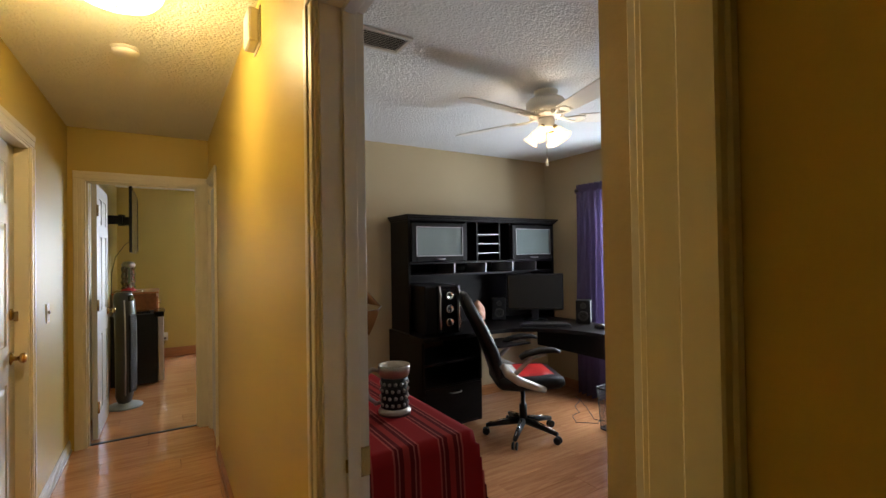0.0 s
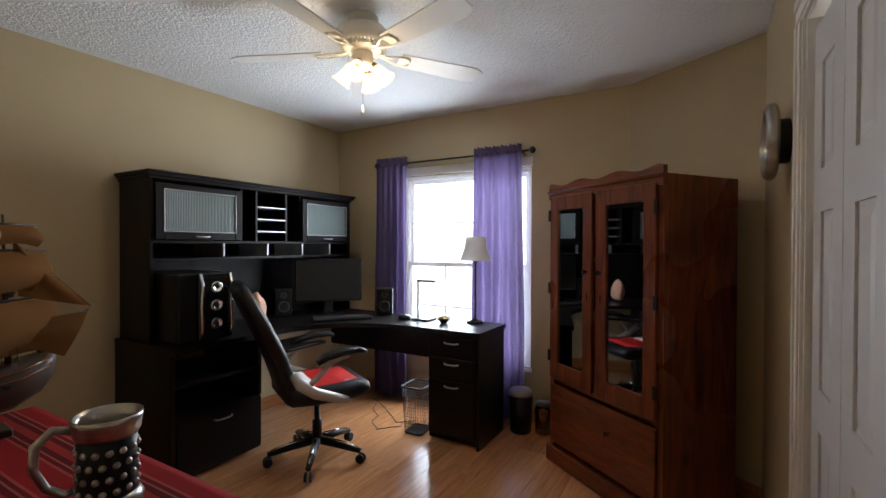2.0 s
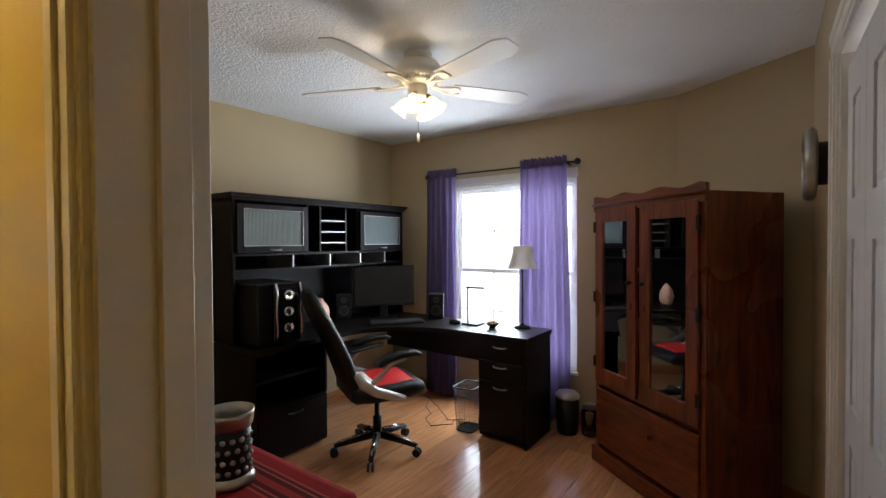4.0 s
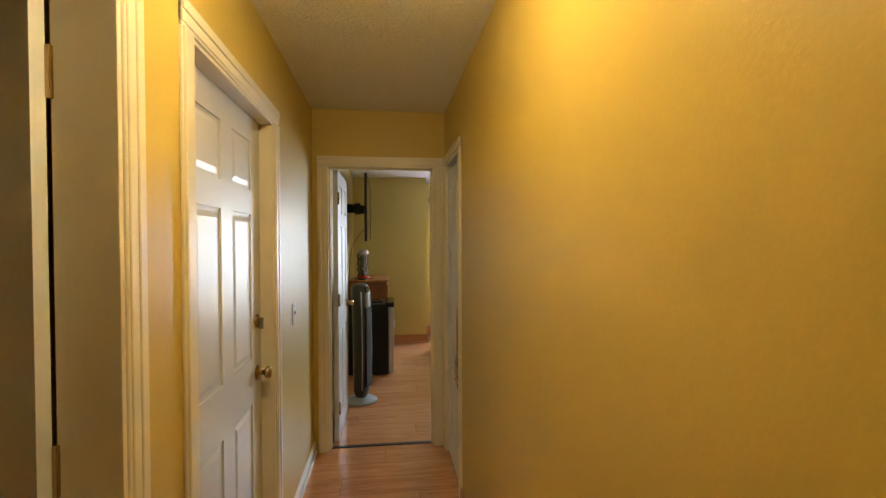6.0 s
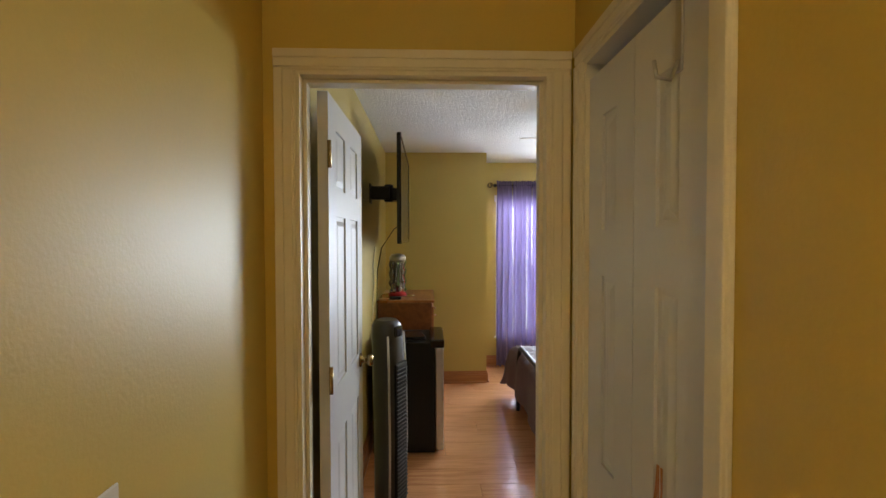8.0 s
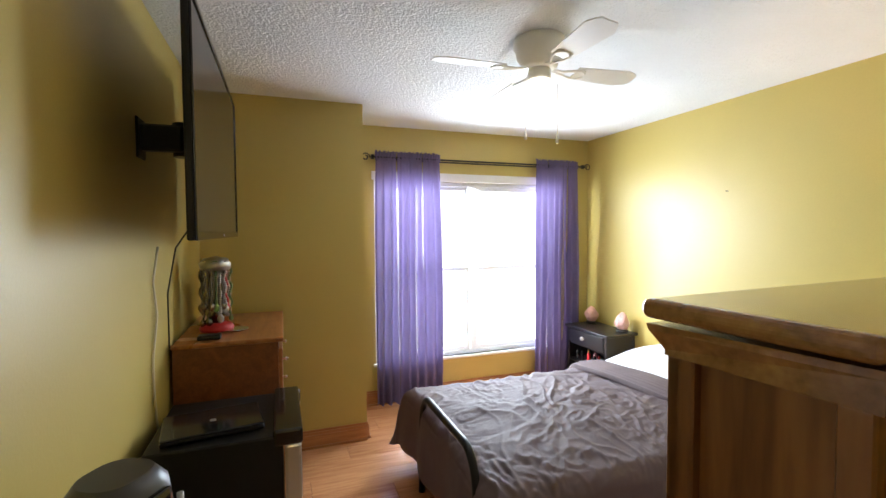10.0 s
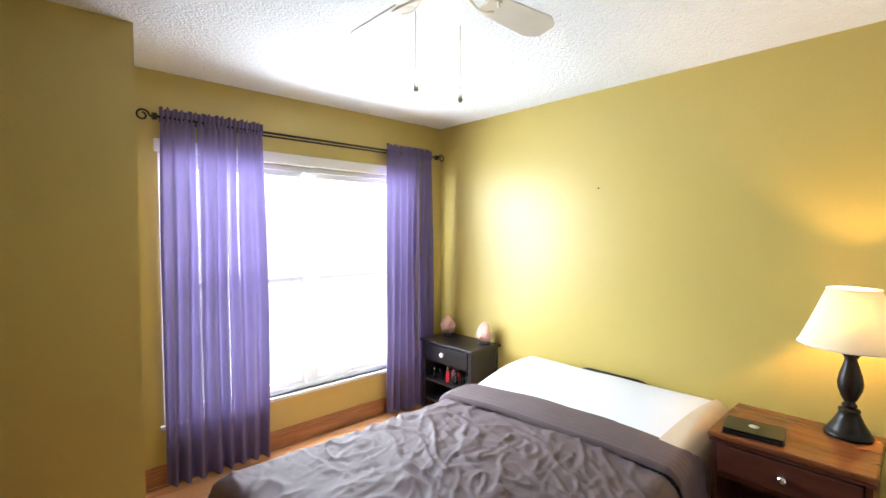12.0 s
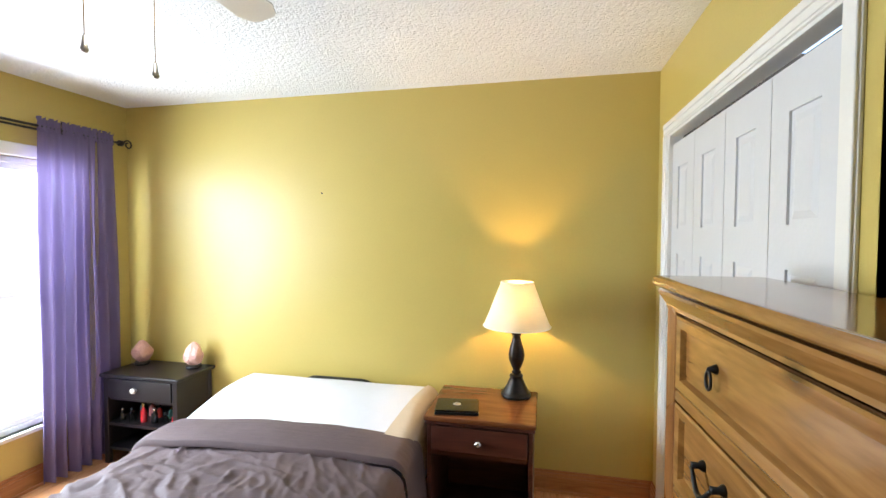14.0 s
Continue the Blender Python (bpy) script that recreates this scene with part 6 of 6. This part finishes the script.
def wrinkle(x, s):
    """Rumpled satin: broad swells, long creases that run slantwise across the bed, a few sharp tucks."""
    n1 = noise.noise(Vector((x * 1.6, s * 1.9, 0.3)))
    n2 = noise.noise(Vector((x * 3.1, s * 2.7, 5.3)))
    h = 0.016 * n1 + 0.005 * n2
    for turn, along, across, amp, sk in ((0.45, 2.4, 6.5, 0.017, 0.0), (0.95, 3.4, 9.5, 0.016, 4.7), (0.15, 5.0, 14.0, 0.013, 9.1), (1.30, 5.5, 17.0, 0.010, 2.2), (0.70, 9.0, 24.0, 0.007, 6.4)):
        c, d = math.cos(turn), math.sin(turn)
        a, b = x * d + s * c, x * c - s * d
        q = Vector((a * along + sk, b * across + 1.5 * n1 + 0.8 * n2, sk))
        r = max(0.0, 1 - abs(noise.noise(q)) * 3.6)
        gate = max(0.0, 0.50 + 1.3 * noise.noise(Vector((x * 2.0 + sk, s * 2.3 - sk, 1.7))))
        h += 0.75 * amp * r * r * gate
    for f, amp, sk in ((5.0, 0.007, 3.3), (10.0, 0.005, 7.1)):
        q = Vector((x * f + 2.0 * n2 + sk, s * f * 1.3 + 2.0 * n1, sk))
        h -= amp * max(0.0, 1 - abs(noise.noise(q)) * 5.0) * max(0.0, 0.4 + n2)
    return h


bmc = bmesh.new()
half = (BY1 - BY0) / 2 + 0.02
mid = (BY0 + BY1) / 2
NX, NS = 210, 200
FOLD, EDGE = 2.62, 1.345
HANG = 0.40
grid = []
for i in range(NX + 1):
    t_ = i / NX * (FOLD + 0.02 - EDGE + HANG) - HANG
    row = []
    for j in range(NS + 1):
        s = (j / NS - 0.5) * 2 * (half + 0.34)
        y, z = drape(t_, s, half, BZ + 0.070, True, 0.14)
        # the foot end falls behind the rail
        if t_ < 0:
            r = 0.07
            b = -t_
            if b < r * math.pi / 2:
                xx, dropx = EDGE - r * math.sin(b / r), r - r * math.cos(b / r)
            else:
                xx, dropx = EDGE - r - 0.05 * (b - r * math.pi / 2), r + b - r * math.pi / 2
        else:
            xx, dropx = EDGE + t_, 0.0
        drops = BZ + 0.070 - z
        edge = max(0.0, abs(s) - half + 0.05)
        w = wrinkle(xx, s) * (1 - 0.5 * min(1, edge * 6))
        crown = 0.03 * (1 - min(1, abs(s) / half) ** 2)
        z = BZ + 0.070 - max(drops, dropx) - 0.12 * min(drops, dropx) + w + crown
        flare = 0.022 * math.sin(xx * 10 + 3 * noise.noise(Vector((xx * 2, s, 1)))) * min(1, edge * 3.5)
        y += flare * (1 if s > 0 else -1)
        if dropx > 0.07:
            xx -= 0.016 * (1 + math.sin(s * 13 + 2 * noise.noise(Vector((s * 3, 2, 0))))) * min(1, dropx * 3)
        if dropx > 0 and drops > 0:
            c_ = min(drops, dropx)
            xx -= 0.16 * c_
            y += (0.16 * c_) * (1 if s > 0 else -1)
        row.append(bmc.verts.new((xx, mid + y, max(z, 0.10))))
    grid.append(row)
for a, b in zip(grid, grid[1:]):
    for j in range(NS):
        bmc.faces.new((a[j], a[j + 1], b[j + 1], b[j])).smooth = True
comf = thing("comforter", Matrix.Identity(4), "rumpled taupe satin comforter over the bed", "comforter")
cm_ = part("cover", bmc, COMFORTER, comf)
# turned-down band with quilting lines
bmf = bmesh.new()
grid = []
for i in range(61):
    u = i / 60
    xx = FOLD - 0.02 + u * 0.27
    row = []
    for j in range(NS + 1):
        s = (j / NS - 0.5) * 2 * (half + 0.35)
        y, z = drape(xx, s, half + 0.012, BZ + 0.098, True, 0.12)
        lift = 0.020 * math.sin(math.pi * u) ** 0.5 if 0 < u < 1 else 0.0
        quilt = -0.0045 * max(0, math.cos(2 * math.pi * (xx - FOLD) / 0.034)) ** 8 * (0.4 + 0.6 * (noise.noise(Vector((s * 3, 4, 0))) > -0.05))
        z += lift + quilt + 0.006 * noise.noise(Vector((xx * 6, s * 4, 7))) + 0.03 * (1 - min(1, abs(s) / half) ** 2) - (0.024 if u in (0, 1) else 0)
        skew = -0.05 * s / half
        row.append(bmf.verts.new((xx + skew + 0.012 * noise.noise(Vector((s * 2.2, 0, 3))), mid + y, max(z, 0.12))))
    grid.append(row)
for a, b in zip(grid, grid[1:]):
    for j in range(NS):
        bmf.faces.new((a[j], a[j + 1], b[j + 1], b[j])).smooth = True
part("turned_edge", bmf, COMFORTER, comf)
# pillows under a white sheet, with a cream blanket at the near side
bms = bmesh.new()
grid = []
for i in range(51):
    u = i / 50
    xx = FOLD + 0.16 + u * (3.44 - FOLD - 0.16)
    row = []
    for j in range(121):
        s = (j / 120 - 0.5) * 2 * (half + 0.26)
        rise = 0.100 + 0.090 * math.sin(min(1, u * 1.15) * math.pi * 0.55)
        y, z = drape(xx, s, half - 0.015, BZ + rise, True, 0.10)
        z += 0.006 * noise.noise(Vector((xx * 4, s * 3, 2))) - 0.10 * max(0, u - 0.90) / 0.1
        row.append(bms.verts.new((xx, mid + y, z)))
    grid.append(row)
for a, b in zip(grid, grid[1:]):
    for j in range(120):
        bms.faces.new((a[j], a[j + 1], b[j + 1], b[j])).smooth = True
sheet = thing("bed_sheet", Matrix.Identity(4), "smooth white cotton sheet drawn over the pillows", "sheet")
part("sheet", bms, SHEET, sheet)
bmb = bmesh.new()
grid = []
for i in range(61):
    u = i / 60
    xx = FOLD + 0.17 + u * (3.435 - FOLD - 0.17)
    row = []
    for j in range(41):
        s = -(half - 0.17 + 0.10 * u + j / 40 * 0.36)
        rise = 0.107 + 0.090 * math.sin(min(1, u * 1.15) * math.pi * 0.55)
        y, z = drape(xx, s, half - 0.008, BZ + rise, True, 0.12)
        z += 0.0025 * math.sin((xx - FOLD) * 260) * (1 if j < 12 else 0.6) - 0.10 * max(0, u - 0.90) / 0.1
        row.append(bmb.verts.new((xx, mid + y, z + 0.004)))
    grid.append(row)
for a, b in zip(grid, grid[1:]):
    for j in range(40):
        bmb.faces.new((a[j], a[j + 1], b[j + 1], b[j])).smooth = True
blk = thing("blanket", Matrix.Identity(4), "ribbed cream blanket edge over the side of the bed", "blanket")
part("blanket", bmb, BLANKET, blk)

# ---- dark nightstand by the window ----
ns = thing("nightstand", pose(3.165, 7.805, 0) @ Matrix.Diagonal((0.78, 1.02, 0.955, 1)), "black nightstand with a drawer and an open shelf", "nightstand")
part("top", B(-0.02, -0.015, 0.605, 0.42, 0.575, 0.63, 0.006, 2), BLACKWOOD, ns)
for x in (0, 0.36):
    for y in (0, 0.525):
        part("leg", B(x, y, 0, x + 0.035, y + 0.035, 0.605, 0.003), BLACKWOOD, ns)
for y in (0.006, 0.535):
    part("side_panel", B(0.035, y, 0.10, 0.36, y + 0.018, 0.605), BLACKWOOD, ns)
part("back_panel", B(0.372, 0.035, 0.10, 0.384, 0.525, 0.605), BLACKWOOD, ns)
part("shelf", B(0.006, 0.024, 0.27, 0.372, 0.535, 0.288), BLACKWOOD, ns)
part("shelf", B(0.006, 0.024, 0.10, 0.372, 0.535, 0.118), BLACKWOOD, ns)
part("divider", B(0.02, 0.024, 0.445, 0.372, 0.535, 0.46), BLACKWOOD, ns)
dw = part("drawer", B(-0.008, 0.042, 0.468, 0.012, 0.518, 0.598, 0.004, 2), BLACKWOOD, ns)
part("knob", L([(0.010, 0), (0.008, 0.012), (0.020, 0.022), (0.018, 0.036), (0.001, 0.042)], 16, Matrix.Translation((-0.008, 0.30, 0.535)) @ Matrix.Rotation(radians(-90), 4, "Y")), WHITE, dw, "white porcelain knob")
rock("salt_lamp", pose(3.395, 8.305, 0.602), 0.062, 0.155, SALT_PALE, "pale pink salt crystal lamp on the black nightstand", 7)
rock("salt_lamp", pose(3.405, 7.89, 0.602), 0.062, 0.165, SALT_PALE, "pale pink salt crystal lamp near the nightstand edge", 12)
br = random.Random(9)
BOT = [material("red_glaze", (0.45, 0.02, 0.03), 0.15, vary=0.1), material("rose_glaze", (0.60, 0.20, 0.22), 0.15, vary=0.1), CLEAR, material("teal_glaze", (0.05, 0.16, 0.16), 0.15, vary=0.1), GLOSS, material("crimson_box", (0.50, 0.03, 0.02), 0.4, vary=0.1)]
for i in range(11):
    mt = BOT[i % len(BOT)]
    x, y = 0.05 + 0.13 * (i % 2) + br.uniform(-0.02, 0.02), 0.075 + 0.040 * i
    h, r_ = br.uniform(0.07, 0.13), br.uniform(0.014, 0.021)
    bt = thing("perfume_bottle", pose(3.19 + 0.75 * x, 7.81 + y, 0.275), ("small red bottle", "small rose bottle", "small clear bottle", "small teal bottle", "small black bottle", "small crimson bottle")[i % 6] + " on the nightstand shelf", "bottle", "bottles on the nightstand shelf")
    part("bottle", L([(r_, 0), (r_ * 1.05, 0.005), (r_, h * 0.62), (r_ * 0.45, h * 0.70), (r_ * 0.42, h * 0.78)], 14), mt, bt)
    part("cap", L([(r_ * 0.55, h * 0.78), (r_ * 0.55, h), (0.001, h + 0.001)], 12), (BRASS, CHROME, BLACK)[i % 3], bt)

# ---- cherry nightstand with lamp and laptop ----
NZ = 0.64
nt = thing("nightstand", pose(2.905, 5.60, 0) @ Matrix.Diagonal((0.93, 1, 1, 1)), "cherry nightstand with one drawer and an open front", "nightstand")
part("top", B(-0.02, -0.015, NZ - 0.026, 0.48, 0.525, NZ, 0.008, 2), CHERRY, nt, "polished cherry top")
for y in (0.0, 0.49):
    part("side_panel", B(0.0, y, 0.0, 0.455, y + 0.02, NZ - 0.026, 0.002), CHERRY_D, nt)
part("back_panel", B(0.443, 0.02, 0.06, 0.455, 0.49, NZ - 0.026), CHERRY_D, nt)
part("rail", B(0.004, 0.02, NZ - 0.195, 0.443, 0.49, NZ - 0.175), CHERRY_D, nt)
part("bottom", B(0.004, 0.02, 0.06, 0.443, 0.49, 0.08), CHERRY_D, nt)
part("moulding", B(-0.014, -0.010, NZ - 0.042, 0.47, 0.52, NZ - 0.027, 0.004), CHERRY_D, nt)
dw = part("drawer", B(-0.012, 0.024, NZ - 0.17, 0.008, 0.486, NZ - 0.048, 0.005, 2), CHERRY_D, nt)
part("knob", L([(0.008, 0), (0.007, 0.010), (0.016, 0.018), (0.014, 0.028), (0.001, 0.032)], 16, Matrix.Translation((-0.012, 0.255, NZ - 0.11)) @ Matrix.Rotation(radians(-90), 4, "Y")), CHROME, dw)
tlm = thing("table_lamp", pose(3.262, 5.700, NZ), "dark bronze turned table lamp with a lit cream shade", "lamp")
part("base", L([(0.078, 0), (0.081, 0.010), (0.076, 0.020), (0.070, 0.024), (0.068, 0.032), (0.052, 0.060), (0.040, 0.086), (0.034, 0.104), (0.038, 0.110), (0.036, 0.117), (0.020, 0.124)], 28), BRONZE, tlm)
part("column", L([(0.020, 0.122), (0.027, 0.132), (0.018, 0.145), (0.026, 0.160), (0.041, 0.200), (0.044, 0.226), (0.038, 0.262), (0.024, 0.312), (0.019, 0.334), (0.030, 0.343), (0.030, 0.351), (0.014, 0.362)], 24), BRONZE, tlm)
part("socket", L([(0.013, 0.360), (0.016, 0.375), (0.016, 0.40)], 14), BRASS, tlm)
part("harp", T([(0, -0.02, 0.33), (0, -0.05, 0.40), (0, -0.045, 0.52), (0, 0, 0.60), (0, 0.045, 0.52), (0, 0.05, 0.40), (0, 0.02, 0.33)], 0.0025, 6), BRASS, tlm)
part("bulb", L([(0.012, 0.40), (0.016, 0.42), (0.030, 0.46), (0.026, 0.49), (0.004, 0.505)], 16), BULB_LIT, tlm)
LAMPSHADE = sheer("lamp_linen", (0.80, 0.72, 0.54), 0.17, 0.0)
shd = bmesh.new()
lathe(shd, [(0.180, 0.385), (0.155, 0.445), (0.120, 0.535), (0.087, 0.622), (0.0855, 0.622), (0.1185, 0.535), (0.1535, 0.445), (0.1785, 0.385)], 40, cap=False)
part("shade", shd, LAMPSHADE, tlm, "lit cream linen shade")
for r_, z in ((0.181, 0.385), (0.0875, 0.622)):
    part("shade_band", T([(r_ * math.cos(t), r_ * math.sin(t), z) for t in (2 * math.pi * k / 40 for k in range(40))], 0.003, 5, True), SHADE, tlm)
lt = thing("laptop", pose(2.935, 5.86, NZ, 0, 0, 8), "small closed black laptop on the nightstand", "laptop")
part("base", B(0, 0, 0, 0.165, 0.215, 0.014, 0.004), BLACK, lt)
part("lid", B(0, 0, 0.015, 0.165, 0.215, 0.025, 0.005, 2), GLOSS, lt)
part("badge", L([(0.020, 0), (0.020, 0.0012), (0.001, 0.0013)], 20, Matrix.Translation((0.085, 0.108, 0.0251))), SILVER, lt)
wall_plate("outlet", Matrix.Translation((EASTB, 6.20, 0.42)) @ Matrix.Rotation(radians(-90), 4, "Z"), "white outlet between the bed and nightstand", False)

# ---- pine chest of drawers beside the door ----
CHW, CHD, CHZ = 1.024, 0.285, 1.413
ch = thing("chest_of_drawers", Matrix.Translation((1.062, 5.200, 0)) @ Matrix.Rotation(radians(3.7), 4, "Z"), "tall honey pine chest of drawers with dark iron pulls", "chest of drawers")
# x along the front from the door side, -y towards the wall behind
part("body", B(0.03, -CHD + 0.01, 0.06, CHW, -0.055, CHZ - 0.06, 0.004), PINE_V_SHADED, ch)
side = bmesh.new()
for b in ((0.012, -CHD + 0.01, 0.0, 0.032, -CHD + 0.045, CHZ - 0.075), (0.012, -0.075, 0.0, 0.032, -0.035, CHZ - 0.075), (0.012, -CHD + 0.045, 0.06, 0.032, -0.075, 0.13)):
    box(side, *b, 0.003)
part("side_frame", side, PINE_V_SHADED, ch)
part("side_frame", B(CHW, -CHD + 0.01, 0, CHW + 0.018, -0.035, CHZ - 0.075, 0.003), PINE_V_SHADED, ch)
tb = bmesh.new()
box(tb, -0.01, -CHD - 0.004, CHZ - 0.030, CHW + 0.055, 0.0, CHZ, 0.013, 4)
part("top", tb, PINE, ch, "worn honey pine top")
# sloped moulding under the top, mitred round three sides
cove = bmesh.new()
o0, o1 = 0.010, 0.032
loft(cove, [[(o1 - 0.020, -CHD + 0.004, z), (CHW + 0.018 + (0.022 - e), -CHD + 0.004, z), (CHW + 0.018 + (0.022 - e), -0.032 + (0.022 - e), z), (0.012 - (0.022 - e), -0.032 + (0.022 - e), z)] for z, e in ((CHZ - 0.082, 0.020), (CHZ - 0.074, 0.020), (CHZ - 0.046, 0.004), (CHZ - 0.0365, 0.002))], smooth=False)
part("cove_moulding", cove, PINE, ch)
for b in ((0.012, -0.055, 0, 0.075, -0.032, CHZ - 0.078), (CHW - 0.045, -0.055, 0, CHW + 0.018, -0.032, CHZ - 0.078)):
    part("stile", B(*b, 0.003), PINE_V_SHADED, ch)
zs = [0.10, 0.355, 0.61, 0.865, 1.115, CHZ - 0.060]
for k, z in enumerate(zs):
    part("rail", B(0.075, -0.055, z - 0.014, CHW - 0.045, -0.034, z + (0.014 if k < 5 else -0.022), 0.003), PINE, ch)
for k in range(5):
    z0, z1 = zs[k] + 0.018, zs[k + 1] - (0.018 if k < 4 else 0.034)
    xs_ = [(0.079, CHW - 0.049)]
    for x0, x1 in xs_:
        dw = bmesh.new()
        box(dw, x0, -0.055, z0, x1, -0.046, z1)
        fw = 0.034
        ring_at = lambda i, y: [(x0 + i, y, z0 + i), (x1 - i, y, z0 + i), (x1 - i, y, z1 - i), (x0 + i, y, z1 - i)]
        loft(dw, [ring_at(0.0, -0.052), ring_at(0.0, -0.034), ring_at(0.006, -0.031), ring_at(fw - 0.006, -0.033), ring_at(fw, -0.0455)], smooth=False)
        dd = part("drawer", dw, PINE, ch)
        for px in (x0 + 0.20, x1 - 0.20):
            zc = (z0 + z1) / 2
            if k == 4:
                part("ring_pull", T([(px + 0.012 * math.cos(t), -0.030, zc - 0.008 + 0.020 * math.sin(t)) for t in (2 * math.pi * q / 18 for q in range(18))], 0.0034, 6, True), IRON, dd)
                part("pull_rose", L([(0.011, 0), (0.009, 0.006), (0.004, 0.018), (0.001, 0.020)], 14, Matrix.Translation((px, -0.046, zc + 0.016)) @ Matrix.Rotation(radians(-90), 4, "X")), IRON, dd)
            else:
                pts = [(px - 0.05 + 0.10 * q / 12, -0.020 + 0.004 * math.sin(math.pi * q / 12), zc + 0.018 - 0.040 * math.sin(math.pi * q / 12)) for q in range(13)]
                part("bail_pull", T(pts, [0.0042 + 0.0018 * math.sin(math.pi * q / 12) for q in range(13)], 8), IRON, dd)
                for sx_ in (-0.05, 0.05):
                    part("pull_rose", L([(0.013, 0), (0.012, 0.005), (0.007, 0.012), (0.008, 0.026), (0.001, 0.028)], 14, Matrix.Translation((px + sx_, -0.046, zc + 0.020)) @ Matrix.Rotation(radians(-90), 4, "X")), IRON, dd)

# ---- floor boards, laid across the hall ----
floor = thing("floor", Matrix.Identity(4), "warm reddish-brown glossy laminate floor", "floor", kind="structure")
PLANK_W, PLANK_L, GAP = 0.19, 1.21, 0.0012
rng = random.Random(5)


def lay(x0, x1, y0, y1):
    row = 0
    y = y0
    while y < y1 - 0.01:
        yb = min(y + PLANK_W, y1)
        x = x0 - (row * 0.47 % PLANK_L)
        while x < x1 - 0.01:
            a, b = max(x, x0), min(x + PLANK_L, x1)
            if b - a > 0.03:
                me = bpy.data.meshes.new("plank")
                c = 0.0008
                u0, u1, v0, v1 = a + GAP / 2, b - GAP / 2, y + GAP / 2, yb - GAP / 2
                vs = [(u0, v0, -0.012), (u1, v0, -0.012), (u1, v1, -0.012), (u0, v1, -0.012), (u0, v0, -c), (u1, v0, -c), (u1, v1, -c), (u0, v1, -c),
                      (u0 + c, v0 + c, 0), (u1 - c, v0 + c, 0), (u1 - c, v1 - c, 0), (u0 + c, v1 - c, 0)]
                fs = [(0, 1, 5, 4), (1, 2, 6, 5), (2, 3, 7, 6), (3, 0, 4, 7), (4, 5, 9, 8), (5, 6, 10, 9), (6, 7, 11, 10), (7, 4, 8, 11), (8, 9, 10, 11)]
                me.from_pydata(vs, [], fs)
                me.materials.append(FLOOR)
                new("plank", me).parent = floor
            x += PLANK_L
        y = yb
        row += 1


lay(-0.06, 0.995, -3.25, 4.61)
lay(0.995, EAST + 0.03, 0.35, NORTH + 0.03)
lay(0.0, EASTB + 0.03, 4.61, NB + 0.03)
lay(-1.45, -0.06, 1.12, 2.4)
